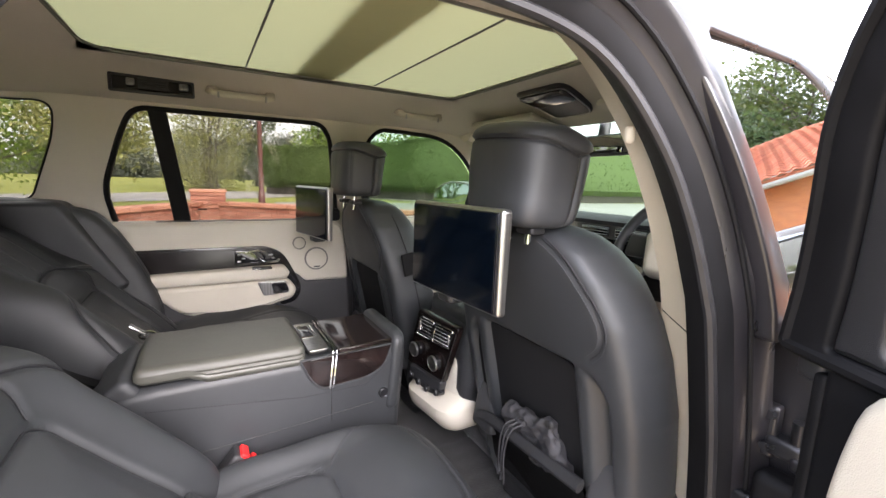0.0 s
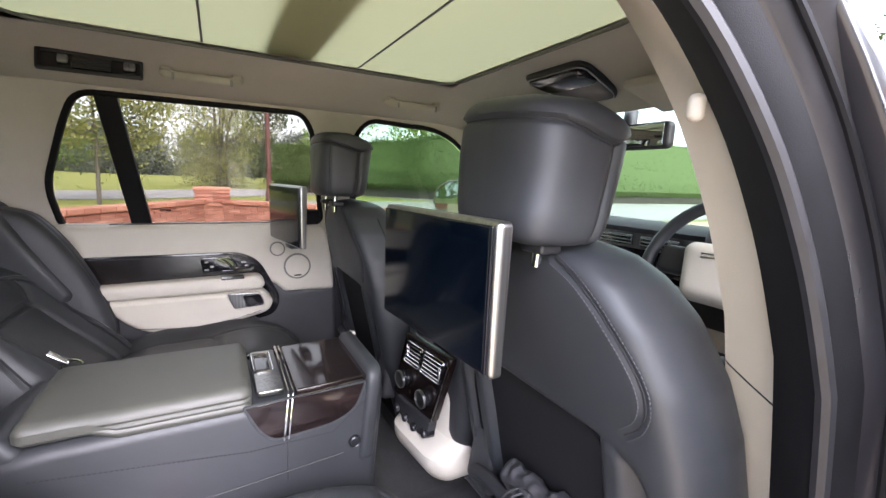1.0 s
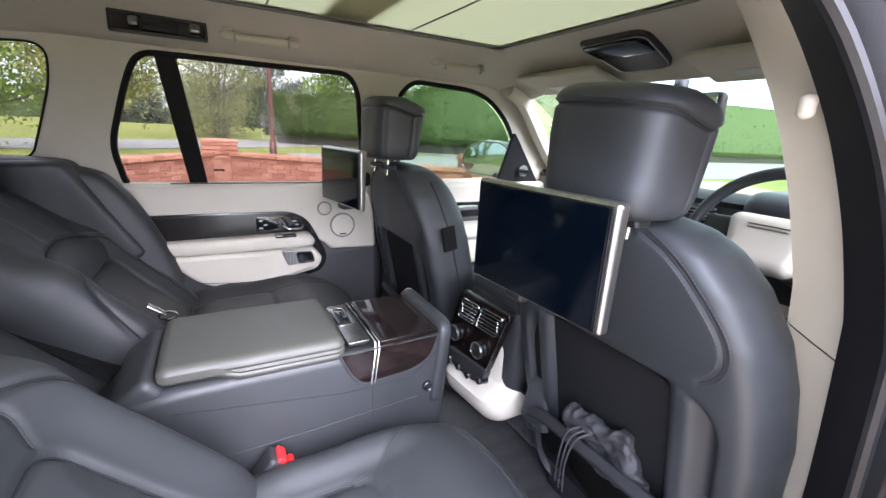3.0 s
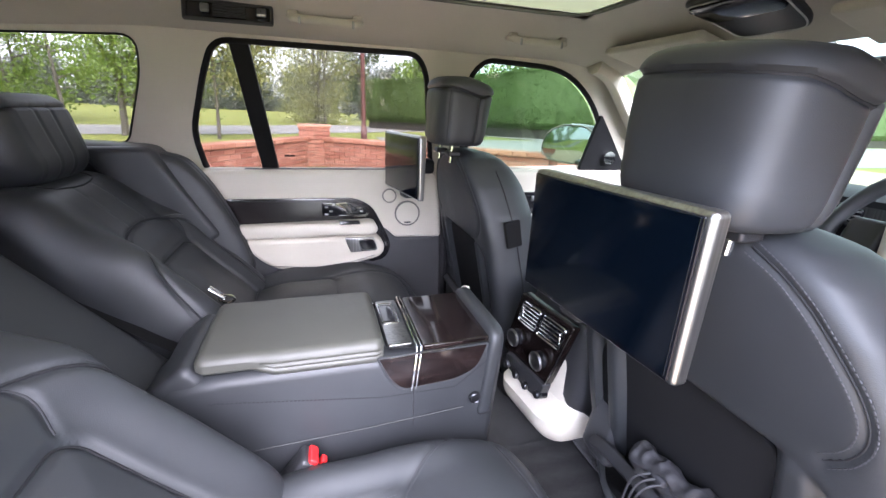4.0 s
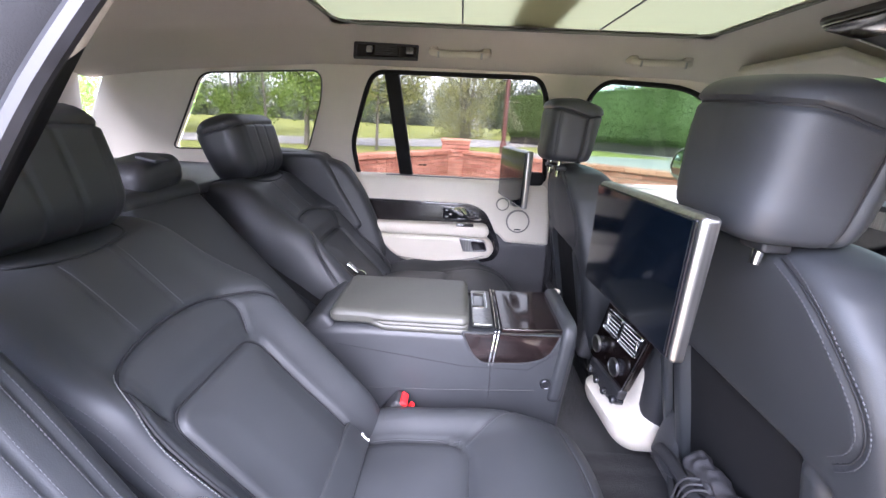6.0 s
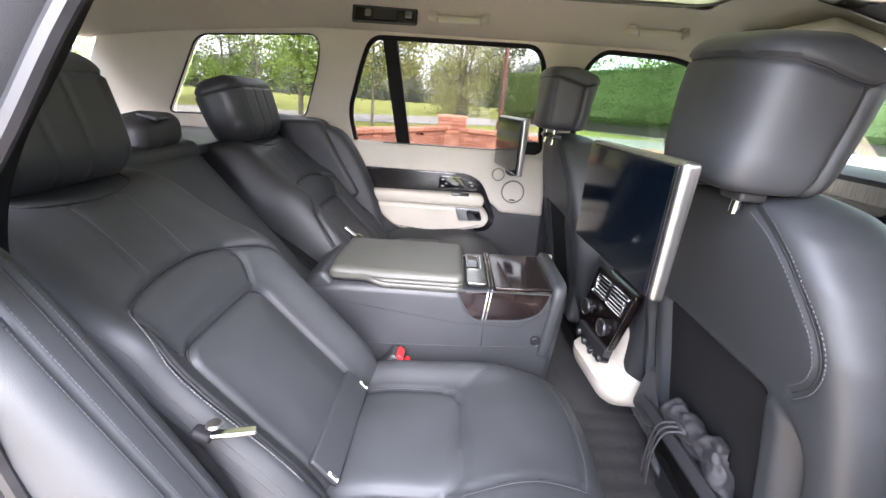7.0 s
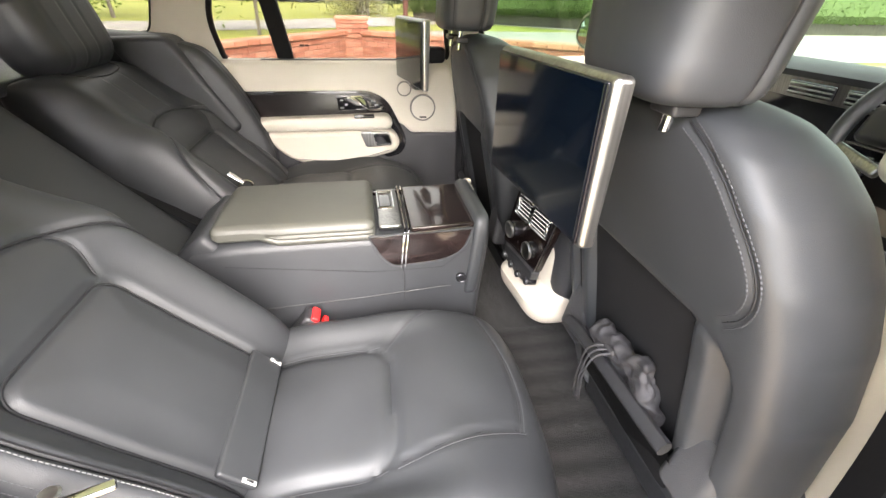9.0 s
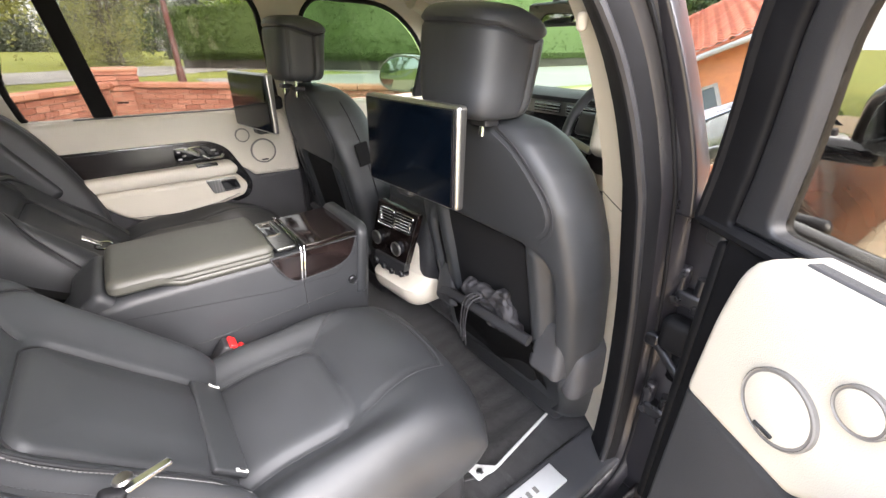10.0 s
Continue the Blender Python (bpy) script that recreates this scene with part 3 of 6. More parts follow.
part("door_jamb", strip(open_rows([(0.032, -0.021), (0.036, -0.026), (0.044, -0.030), (0.058, -0.040), (0.068, -0.050), (0.078, -0.053)]), True), JAMB, body, "dark grey painted door jamb")
part("door_jamb_seal", tube([r[0] for r in open_rows([(0.050, -0.035)])], 0.004, 8, True), RUBBER, body)
part("belt_anchor_cover", rbox((0.022, 0.016, 0.026), 0.007, 2, m=Matrix.Translation((0.405, -0.632, 1.526)) @ Matrix.Rotation(radians(35), 4, "Z")), CREAM, body, "cream upper belt anchor knob")
part("sill_plate", rbox((0.62, 0.11, 0.03), 0.012, 3, m=Matrix.Translation((0.33, -0.715, 0.562))), GREY_PLASTIC, body, "dark door sill plate")
tread = part("sill_tread", rbox((0.22, 0.055, 0.006), 0.002, 1, m=Matrix.Translation((0.335, -0.705, 0.580))), TREAD, body, "bright satin tread strip")
for k in range(4):
    part("tread_mark", rbox((0.010, 0.016, 0.002), 0.0008, 1, m=Matrix.Translation((0.30 + 0.022 * k, -0.705, 0.5838))), SPEAKER_RING, tread, "grey mark on the tread")
part("outer_sill", rbox((1.3, 0.10, 0.16), 0.04, 3, m=Matrix.Translation((0.25, -0.86, 0.46))), PAINT, body)

# right rear quarter and front door skin
RQ = rounded([(-1.62, 1.2), (-1.45, 1.50), (-1.3, 1.672), (-0.30, 1.672), (-0.47, 1.30), (-0.47, 1.2)], 0.03)
part("rear_quarter_trim", plate([RQ, QUARTER_WIN], 0.03, lambda a, b, c: right(a, b, c + 0.02), 0.004), CREAM, body)
part("rear_quarter_side", rbox((1.2, 0.03, 0.75), 0.01, 1, m=Matrix.Translation((-1.05, -0.79, 0.86)), k=1), PAINT, body)
F_OUT = rounded([(0.53, 1.24), (0.513, 1.326), (0.46, 1.478), (0.383, 1.64), (0.365, 1.695), (0.80, 1.692), (0.88, 1.60), (1.05, 1.47), (1.26, 1.27), (1.26, 1.24)], [0.01, 0.05, 0.08, 0.04, 0.01, 0.08, 0.08, 0.1, 0.03, 0.01])
F_WIN = rounded([(0.595, 1.262), (0.545, 1.364), (0.51, 1.455), (0.466, 1.567), (0.45, 1.662), (0.74, 1.657), (0.84, 1.585), (1.0, 1.45), (1.18, 1.28)], [0.01, 0.05, 0.05, 0.05, 0.012, 0.08, 0.05, 0.1, 0.03])
part("front_door_frame", plate([F_OUT, F_WIN], 0.035, lambda a, b, c: right(a, b, c - 0.035), 0.006), JAMB, body, "dark satin front door window frame")
part("front_door_glass", plate([F_WIN], 0.004, lambda a, b, c: right(a, b, c - 0.044 - 0.004 * math.sin((a - 0.6) * 5))), GLASS_SIDE, body, "dark front door glass mirroring the house").visible_shadow = False
part("window_bright_strip", tube([right(0.58 + 0.1 * k, 1.258, -0.052) for k in range(7)], 0.005, 6), CHROME, body, "bright belt strip")


def skin(u, v):
    x = 0.60 + 1.9 * u
    prof = [(0.785, 1.262), (0.80, 1.245), (0.86, 1.21), (0.925, 1.17), (0.955, 1.10), (0.965, 0.95), (0.95, 0.80), (0.94, 0.70), (0.95, 0.5)]
    k = min(int(v * 8), 7)
    w = v * 8 - k
    y = prof[k][0] * (1 - w) + prof[k + 1][0] * w
    z = prof[k][1] * (1 - w) + prof[k + 1][1] * w
    return (x, -y + 0.10 * max(0, x - 1.9) ** 2, z)


part("front_door_edge", rbox((0.03, 0.25, 0.78), 0.012, 3, m=Matrix.Translation((0.632, -0.832, 0.872))), JAMB, body, "dark front door rear edge")
part("front_door_skin", surface(skin, 24, 32), PAINT, body, "dark grey front door and wing side")
mirror = thing("wing_mirror", (1.05, -0.93, 1.25), "dark grey door mirror with chrome-edged glass", "wing mirror")
part("mirror_shell", rbox((0.13, 0.26, 0.18), 0.06, 6, m=Matrix.Translation((1.12, -0.985, 1.355))), PAINT, mirror)
part("mirror_face", plate([rounded([(-0.105, -0.07), (0.105, -0.06), (0.10, 0.065), (-0.09, 0.07)], 0.05)], 0.008, lambda a, b, c: (1.054 + c, -0.985 + a, 1.355 + b), 0.002), MIRROR_GLASS, mirror, "mirror glass")
part("mirror_arm", rbox((0.06, 0.14, 0.05), 0.02, 3, m=Matrix.Translation((1.09, -0.86, 1.29))), GLOSS_BLACK, mirror)
far_mirror = thing("wing_mirror", (1.02, 0.93, 1.25), "dark grey door mirror seen through green front glass", "wing mirror")
FAR_GLASS = rounded([(-0.150, -0.060), (-0.06, -0.084), (0.10, -0.078), (0.158, -0.045), (0.140, 0.035), (0.04, 0.084), (-0.10, 0.080), (-0.150, 0.050)], [0.03, 0.05, 0.05, 0.03, 0.05, 0.08, 0.05, 0.03])
far_m = Matrix.Translation((1.055, 0.945, 1.362)) @ Matrix.Rotation(radians(14), 4, "Z")
part("mirror_shell", loft([[far_m @ Vector((0.0015 + dx, 0.004 + p.x * k, p.y * k)) for p in FAR_GLASS] for dx, k in ((0.0, 1.0), (-0.006, 1.06), (0.02, 1.12), (0.06, 1.08), (0.10, 0.92), (0.125, 0.66), (0.135, 0.3))]), PAINT, far_mirror, "dark painted mirror shell", 60)
part("mirror_face", plate([FAR_GLASS], 0.004, lambda a, b, c: far_m @ Vector((c - 0.006, a * 0.99, b * 0.99)), 0.001), MIRROR_GLASS, far_mirror, "mirror glass")
part("mirror_rim", tube([far_m @ Vector((-0.007, p.x * 1.045, p.y * 1.045)) for p in FAR_GLASS], 0.0035, 6, True), SILVER, far_mirror, "pale mirror rim")
part("mirror_arm", rbox((0.06, 0.14, 0.05), 0.02, 3, m=Matrix.Translation((1.09, 0.82, 1.28))), GLOSS_BLACK, far_mirror)

# floor
solid("floor", rbox((2.1, 1.49, 0.03), 0.01, 2, m=Matrix.Translation((0.50, 0.025, 0.535))), MAT_CARPET, None, "dark carpeted car floor", category="carpet", kind="structure")
part("under_body", rbox((4.2, 1.7, 0.1), 0.03, 1, m=Matrix.Translation((0.4, 0, 0.42))), SATIN_BLACK, body)
for x in (-1.35, 1.75):
    for s in (1, -1):
        wheel = part("wheel", lathe([(0.19, -0.10), (0.36, -0.10), (0.38, -0.06), (0.38, 0.06), (0.36, 0.10), (0.19, 0.10)], 28, Matrix.Translation((x, 0.83 * s, 0.38)) @ Matrix.Rotation(radians(90), 4, "X")), RUBBER, body)
        part("rim", lathe([(0.02, -0.06), (0.22, -0.08), (0.22, 0.08), (0.02, 0.06)], 20, Matrix.Translation((x, 0.83 * s, 0.38)) @ Matrix.Rotation(radians(90), 4, "X")), SILVER, wheel)


# ---- seats ----
def segment(px, py, ax, ay, bx, by):
    """Distance to a line segment."""
    dx, dy = bx - ax, by - ay
    t = max(0.0, min(1.0, ((px - ax) * dx + (py - ay) * dy) / (dx * dx + dy * dy)))
    return math.hypot(px - ax - t * dx, py - ay - t * dy)


def off_path(px, py, path):
    """Distance to a line through several points."""
    return min(segment(px, py, *q, *r) for q, r in zip(path, path[1:]))


def fullness(u, v, power):
    return (max(0.0, 1 - abs(u) ** power) * max(0.0, 1 - abs(v) ** power)) ** 0.5


def rear_seat(cy, g, dx, lean, lift, label):
    """A reclined rear seat. g: 1 if the car's middle lies to +y."""
    seat = thing("seat_assembly", (dx, cy, 0.56), label, "car seat", "rear seats")

    # cushion
    INNER = [(0.036, 0.118), (0.062, 0.150), (0.098, 0.182), (0.135, 0.212), (0.165, 0.245)]
    OUTER = [(0.040, -0.118), (0.085, -0.110), (0.16, -0.100), (0.245, -0.090)]
    FRONT = [(0.245, -0.090), (0.262, -0.02), (0.262, 0.08), (0.240, 0.20)]

    def front_x(u):
        return 0.310 + 0.012 * u - 0.050 * abs(u) ** 3.5

    def cushion_top(x, a):
        z = 0.858 + lift + 0.012 * dip(a, 0.16)
        z += 0.034 * ramp01(abs(a), 0.135, 0.20) * (1 - ramp01(x, 0.02, 0.20))
        z += 0.030 * dip(x - 0.15, 0.10)
        z -= 0.030 * ramp01(-x, 0.08, 0.26)
        d = rrect(x + 0.11, a, 0.155, 0.128, 0.055)
        z -= 0.009 * dip(d, 0.006) * (1 if x > -0.22 else 0)
        z += 0.006 * ramp01(-d, 0.0, 0.03)
        for path in (INNER, OUTER, FRONT):
            z -= 0.005 * dip(off_path(x, a, path), 0.005)
        return z + 0.0025 * noise.noise(Vector((x * 9 + cy, a * 11, 0.3)))

    def cushion_spot(u, v, side, e):
        x = -0.26 + (v + 1) / 2 * (front_x(u) + 0.26)
        a = u * 0.256
        z = 0.775 + lift + e * (cushion_top(x, a) - 0.775 - lift) if side > 0 else 0.775 + lift - 0.12 * e
        return (x + dx, cy + g * a, z)

    part("seat_cushion", cushion(cushion_spot, 72, 84, 8), LEATHER, seat, "black leather cushion with stitched panels", 60)

    def on_cushion(x, a):
        u = a / 0.256
        v = 2 * (x + 0.26) / (front_x(u) + 0.26) - 1
        p = Vector(cushion_spot(u, v, 1, fullness(u, v, 8)))
        return p + Vector((0, 0, 0.0006))

    for path in (INNER, OUTER, FRONT):
        for off in (0.0, 0.0075):
            line = smooth_path([(x + off * 0.5, a - off, 0) for x, a in path], 12)
            if off:
                part("stitching", stitches([on_cushion(q.x, q.y) for q in line], 0.0055, 0.0040, 0.0007), THREAD, seat, "pale grey stitching")
            else:
                part("seam", tube([on_cushion(q.x, q.y) - Vector((0, 0, 0.0012)) for q in line], 0.0015, 5), THREAD_DARK, seat)
    for s in (1, -1):
        line = fine([(-0.2, s * 0.134, 0), (-0.02, s * 0.134, 0), (0.03, s * 0.126, 0)], 10)
        part("stitching", stitches([on_cushion(q.x, q.y) for q in line], 0.0055, 0.0040, 0.0006), THREAD, seat, "pale grey stitching")
    part("seat_skirt", rbox((0.44, 0.47, 0.20), 0.03, 3, m=Matrix.Translation((0.0 + dx, cy, 0.67))), SATIN_BLACK, seat, "black plastic seat base")

    # backrest
    way = Vector((-math.sin(radians(lean)), 0, math.cos(radians(lean))))
    out = Vector((math.cos(radians(lean)), 0, math.sin(radians(lean))))
    foot = Vector((-0.185 + dx, cy, 0.842))

    ARC = [(-0.03, -0.160), (0.15, -0.163), (0.29, -0.167), (0.345, -0.160), (0.385, -0.140), (0.410, -0.100), (0.423, -0.04), (0.425, 0.03), (0.417, 0.09), (0.398, 0.135), (0.355, 0.182), (0.29, 0.214), (0.15, 0.232), (0.04, 0.226)]
    ARC = [(q.x, q.y) for q in smooth_path([(s, a, 0) for s, a in ARC], 3)]
    MITRES = ([(0.402, 0.125), (0.368, 0.128), (0.322, 0.112)], [(0.386, -0.139), (0.352, -0.136), (0.315, -0.120)])

    def half(s, u):
        return 0.252 - 0.048 * ramp01(s, 0.36, 0.66) if u > 0 else 0.224 - 0.030 * ramp01(s, 0.36, 0.66)

    def relief(s, a):
        fade = 1 - 0.78 * ramp01(s, 0.33, 0.53)
        h = (0.046 * ramp01(a, 0.112, 0.205) + 0.042 * ramp01(-a, 0.112, 0.185)) * fade
        db = rrect(a, s - 0.13, 0.118, 0.185, 0.035)
        h += 0.009 * ramp01(db, 0.0, 0.05) * dip(s - 0.37, 0.05)
        h += 0.007 * ramp01(-db, 0.0, 0.07)
        h -= 0.008 * dip(off_path(s, a, ARC), 0.0048) + 0.010 * dip(db, 0.0058)
        if s > 0.28:
            for path in MITRES:
                h -= 0.005 * dip(off_path(s, a, path), 0.0045)
            for c in (-0.055, 0.045):
                h -= 0.0022 * dip(segment(s, a, 0.43, c, 0.57, c * 0.9), 0.0045)
        h -= 0.05 * ramp01(s, 0.52, 0.70) ** 2
        return h + 0.003 * noise.noise(Vector((s * 8, a * 9, cy)))

    def back_spot(u, v, side, e):
        s = -0.06 + (v + 1) / 2 * 0.72
        a = u * half(s, u)
        h = -0.075 + (e * (0.105 + relief(s, a)) if side > 0 else -e * 0.085)
        p = foot + way * s + out * h
        return (p.x, cy + g * a, p.z)

    part("backrest", cushion(back_spot, 124, 150, 8), LEATHER, seat, "reclined black leather backrest with sewn bolsters", 60)

    def on_back(s, a):
        u, v = a / half(s, a), 2 * (s + 0.06) / 0.72 - 1
        return Vector(back_spot(u, v, 1, fullness(u, v, 8))) + out * 0.0006

    for off in (0.0, 0.006, 0.012):
        edge = [on_back(s_, -half(s_, -1) + 0.030 - off) for s_ in np.linspace(0.0, 0.46, 50)]
        part("stitching", stitches(edge, 0.0055, 0.0040, 0.0006), THREAD, seat, "pale grey stitching")
    part("stitching", stitches([on_back(s_, a_ - 0.010) for s_, a_ in ARC[1:15]], 0.0055, 0.0036, 0.0006), THREAD_PALE, seat, "pale grey stitching")
    part("stitching", stitches([on_back(s_, a_ + 0.007) for s_, a_ in ARC[30:]], 0.0055, 0.0040, 0.0005), THREAD, seat, "grey stitching")
    part("seam", tube([on_back(s_, a_) + out * 0.0035 for s_, a_ in ARC], 0.0024, 6), THREAD_DARK, seat)
    inner = [(t, -0.118) for t in np.linspace(0.0, 0.28, 12)] + [(0.28 + 0.035 * math.sin(q), -0.083 - 0.035 * math.cos(q)) for q in np.linspace(0.1, math.pi / 2, 7)]
    inner = inner + [(s_, -a_) for s_, a_ in reversed(inner)]
    part("seam", tube([on_back(s_, a_) + out * 0.0025 for s_, a_ in inner], 0.0016, 6), THREAD_DARK, seat)
    for path in MITRES:
        part("seam", tube([on_back(q.x, q.y) + out * 0.0015 for q in smooth_path([(*q, 0) for q in path], 5)], 0.0012, 5), THREAD_DARK, seat)
    for c in (-0.055, 0.045):
        part("stitching", stitches([on_back(s_, c + 0.007) for s_ in np.linspace(0.43, 0.565, 16)], 0.0055, 0.0040, 0.0005), THREAD, seat, "pale grey stitching")
    part("back_shell", rbox((0.06, 0.42, 0.60), 0.025, 4, m=Matrix.Translation(foot + way * 0.30 + out * -0.165) @ Matrix.Rotation(-radians(lean), 4, "Y")), SATIN_BLACK, seat, "black seat back shell")
    lie = Matrix.Rotation(-radians(lean), 4, "Y")
    part("crease_flap", rbox((0.012, 0.236, 0.062), 0.005, 3, m=Matrix.Translation(foot + way * 0.028 + out * 0.034) @ lie), LEATHER, seat, "leather flap in the seat crease")
    for a in (0.114, -0.114):
        tag = part("label_tag", rbox((0.003, 0.006, 0.022), 0.001, 1, m=Matrix.Translation(foot + Vector((0, g * a, 0)) + way * 0.012 + out * 0.0405) @ lie), PIPING, seat, "small white sewn label")
        part("label_mark", rbox((0.002, 0.003, 0.012), 0.0008, 1, m=Matrix.Translation(foot + Vector((0, g * a, 0)) + way * 0.012 + out * 0.0418) @ lie), THREAD_DARK, tag)

    # head restraint
    top = foot + way * 0.62 + out * -0.045
    m = Matrix.Translation(top + Vector((-0.015, 0, 0.115))) @ Matrix.Rotation(-radians(lean * 0.42), 4, "Y")

    def head_shape(p, n):
        q = p.copy()
        q.y *= 1 - 0.10 * ramp01(-p.z, 0.0, 0.11)
        q.x *= 1 + 0.12 * ramp01(p.z, -0.1, 0.1)
        g1 = dip(p.z - 0.058 - 0.10 * max(0, -p.x - 0.02), 0.004) * 0.006
        g2 = sum(dip(abs(p.y) - c, 0.004) for c in (0.032, 0.105)) * 0.003 * (1 if (n.x > 0.4 and p.z < 0.06) else 0)
        return q - n * (g1 + g2)

    part("headrest", rbox((0.140, 0.300, 0.205), 0.052, 40, head_shape, m, 5), LEATHER, seat, "black leather winged headrest", 60)
    for a in (-0.06, 0.06):
        part("headrest_post", tube([(top.x - 0.01, cy + a, top.z - 0.02), (top.x - 0.018, cy + a, top.z + 0.05)], 0.006, 8), CHROME, seat, "chrome headrest post")
    apron = [on_back(0.615, -0.11), on_back(0.585, -0.09), on_back(0.570, 0.0), on_back(0.585, 0.09), on_back(0.615, 0.11)]
    part("headrest_seam", tube(smooth_path(apron, 6), 0.0022, 6), THREAD_DARK, seat)
    return seat


rear_right = rear_seat(-0.405, 1, 0.0, 42.5, 0.0, "black leather rear seat beside the open door, reclined")
rear_left = rear_seat(0.437, -1, -0.07, 43.5, 0.060, "black leather rear seat against the far door, reclined")


def side_wing(cy, g, dx, label, bulge=0.0):
    """The fixed padded bolster between a rear seat and its door."""
    wing = thing("side_bolster", (-0.35 + dx, cy, 0.85), label, "seat bolster", "side bolsters")
    way = Vector((-0.50, 0, 0.866))
    out = Vector((0.866, 0, 0.50))
    foot = Vector((-0.262 + dx, cy, 0.915))

    def spot(u, v, side, e):
        s = -0.02 + (v + 1) / 2 * 0.52
        a = u * (0.054 - 0.010 * ramp01(s, 0.3, 0.5))
        h = 0.0 + (e * (0.045 + 0.01 * (1 - u * u) - 0.05 * ramp01(s, 0.40, 0.52)) if side > 0 else -e * 0.12)
        h += bulge * math.sin(math.pi * max(0.0, min(1.0, s / 0.50)) ** 1.4) ** 0.6 * e
        for c in (-0.25, 0.35):
            h -= 0.003 * dip(u - c, 0.06) * (1 if side > 0 else 0)
        p = foot + way * s + out * h
        return (p.x, cy + g * a, p.z)

    part("pad", cushion(spot, 40, 40, 6), LEATHER, wing, "", 60)
    for c in (-0.36, -0.14, 0.24, 0.46):
        line = []
        for t in np.linspace(-0.9, 0.75, 50):
            line.append(Vector(spot(c, t, 1, fullness(c, t, 6))) + out * 0.0006)
        part("stitching", stitches(line, 0.0055, 0.0030, 0.00036), THREAD, wing, "pale grey twin stitching")
    part("backing", rbox((0.16, 0.10, 0.36), 0.03, 3, m=Matrix.Translation(foot + way * 0.22 + out * -0.16) @ Matrix.Rotation(-radians(38), 4, "Y")), SATIN_BLACK, wing)
    if bulge:
        part("rear_pad", rbox((0.16, 0.115, 0.36), 0.022, 6, lambda p, n: Vector((p.x, p.y, p.z - 0.55 * p.x * ramp01(p.z, 0.0, 0.17))), Matrix.Translation((-0.525, cy - 0.006, 1.195)) @ Matrix.Rotation(-radians(30), 4, "Y")), LEATHER, wing, "separate black pad behind the bolster")
    return wing


side_wing(-0.690, 1, 0.0, "black leather bolster with twin pale stitching at the door opening")
side_wing(0.660, -1, -0.06, "black leather bolster beside the far rear door", 0.047)


centre = thing("centre_backrest", (-0.55, 0.01, 0.85), "dark folded centre backrest between the rear seats", "seat back")
part("pad", rbox((0.11, 0.30, 0.52), 0.035, 6, m=Matrix.Translation((-0.60, 0.012, 1.06)) @ Matrix.Rotation(-radians(42), 4, "Y")), LEATHER, centre)
part("top_cap", rbox((0.16, 0.30, 0.08), 0.03, 5, m=Matrix.Translation((-0.80, 0.02, 1.275)) @ Matrix.Rotation(radians(10), 4, "Y")), SATIN_BLACK, centre, "black plastic cap")
part("side_edge", rbox((0.05, 0.035, 0.50), 0.014, 4, m=Matrix.Translation((-0.575, 0.115, 1.075)) @ Matrix.Rotation(-radians(42), 4, "Y")), LEATHER, centre, "padded edge of the centre backrest")
guide = part("belt_guide", rbox((0.13, 0.17, 0.085), 0.034, 6, lambda p, n: Vector((p.x, p.y, p.z + 0.12 * p.y)), Matrix.Translation((-0.79, 0.03, 1.330))), SATIN_BLACK, centre, "black rounded belt guide")
part("belt_slot", rbox((0.05, 0.05, 0.008), 0.003, 2, m=Matrix.Translation((-0.745, 0.02, 1.372)) @ Matrix.Rotation(radians(12), 4, "Y")), GREY_PLASTIC, guide, "worn grey belt slot")


def belt(name, pts, width, m, owner, label=""):
    """Flat webbing along the points, its width across y."""
    rows = []
    pts = smooth_path(pts, 6)
    for i, p in enumerate(pts):
        a, b = pts[max(i - 1, 0)], pts[min(i + 1, len(pts) - 1)]
        way = (b - a).normalized()
        side = Vector((0, 1, 0)) - way * way.y
        side.normalize()
        up = way.cross(side) * 0.0008
        rows.append([p - side * width / 2 - up, p + side * width / 2 - up, p + side * width / 2 + up, p - side * width / 2 + up])
    return part(name, loft(rows), m, owner, label)


near_belt = thing("seat_belt", (-0.25, -0.62, 0.9), "black seat belt with metal tongue hanging by the bolster", "seat belt", "rear seat belts")
belt("webbing", [(-0.50, -0.640, 1.345), (-0.415, -0.638, 1.205), (-0.352, -0.634, 1.105), (-0.285, -0.632, 1.020), (-0.24, -0.628, 0.91)], 0.014, FABRIC, near_belt)
part("tongue", rbox((0.052, 0.012, 0.007), 0.003, 2, m=Matrix.Translation((-0.252, -0.622, 1.058)) @ Matrix.Rotation(radians(14), 4, "Y") @ Matrix.Rotation(radians(28), 4, "Z")), CHROME, near_belt, "chrome belt tongue")
part("tongue_grip", rbox((0.026, 0.018, 0.014), 0.006, 3, m=Matrix.Translation((-0.284, -0.632, 1.062)) @ Matrix.Rotation(radians(25), 4, "Y")), RUBBER, near_belt)
part("tongue_pin", lathe([(0.001, 0.003), (0.008, 0.003), (0.010, 0.0), (0.001, 0.0)], 14, Matrix.Translation((-0.272, -0.626, 1.072))), STEEL, near_belt, "round steel pin")
far_belt = thing("seat_belt", (-0.3, 0.25, 0.9), "black seat belt with pale metal tongue on the far seat", "seat belt", "rear seat belts")
belt("webbing", [(-0.62, 0.20, 1.10), (-0.45, 0.165, 0.98), (-0.30, 0.14, 0.90)], 0.036, FABRIC, far_belt)
part("tongue", rbox((0.045, 0.022, 0.006), 0.0028, 2, m=Matrix.Translation((-0.315, 0.228, 1.045)) @ Matrix.Rotation(radians(40), 4, "Y")), CHROME, far_belt, "bright metal belt tongue")
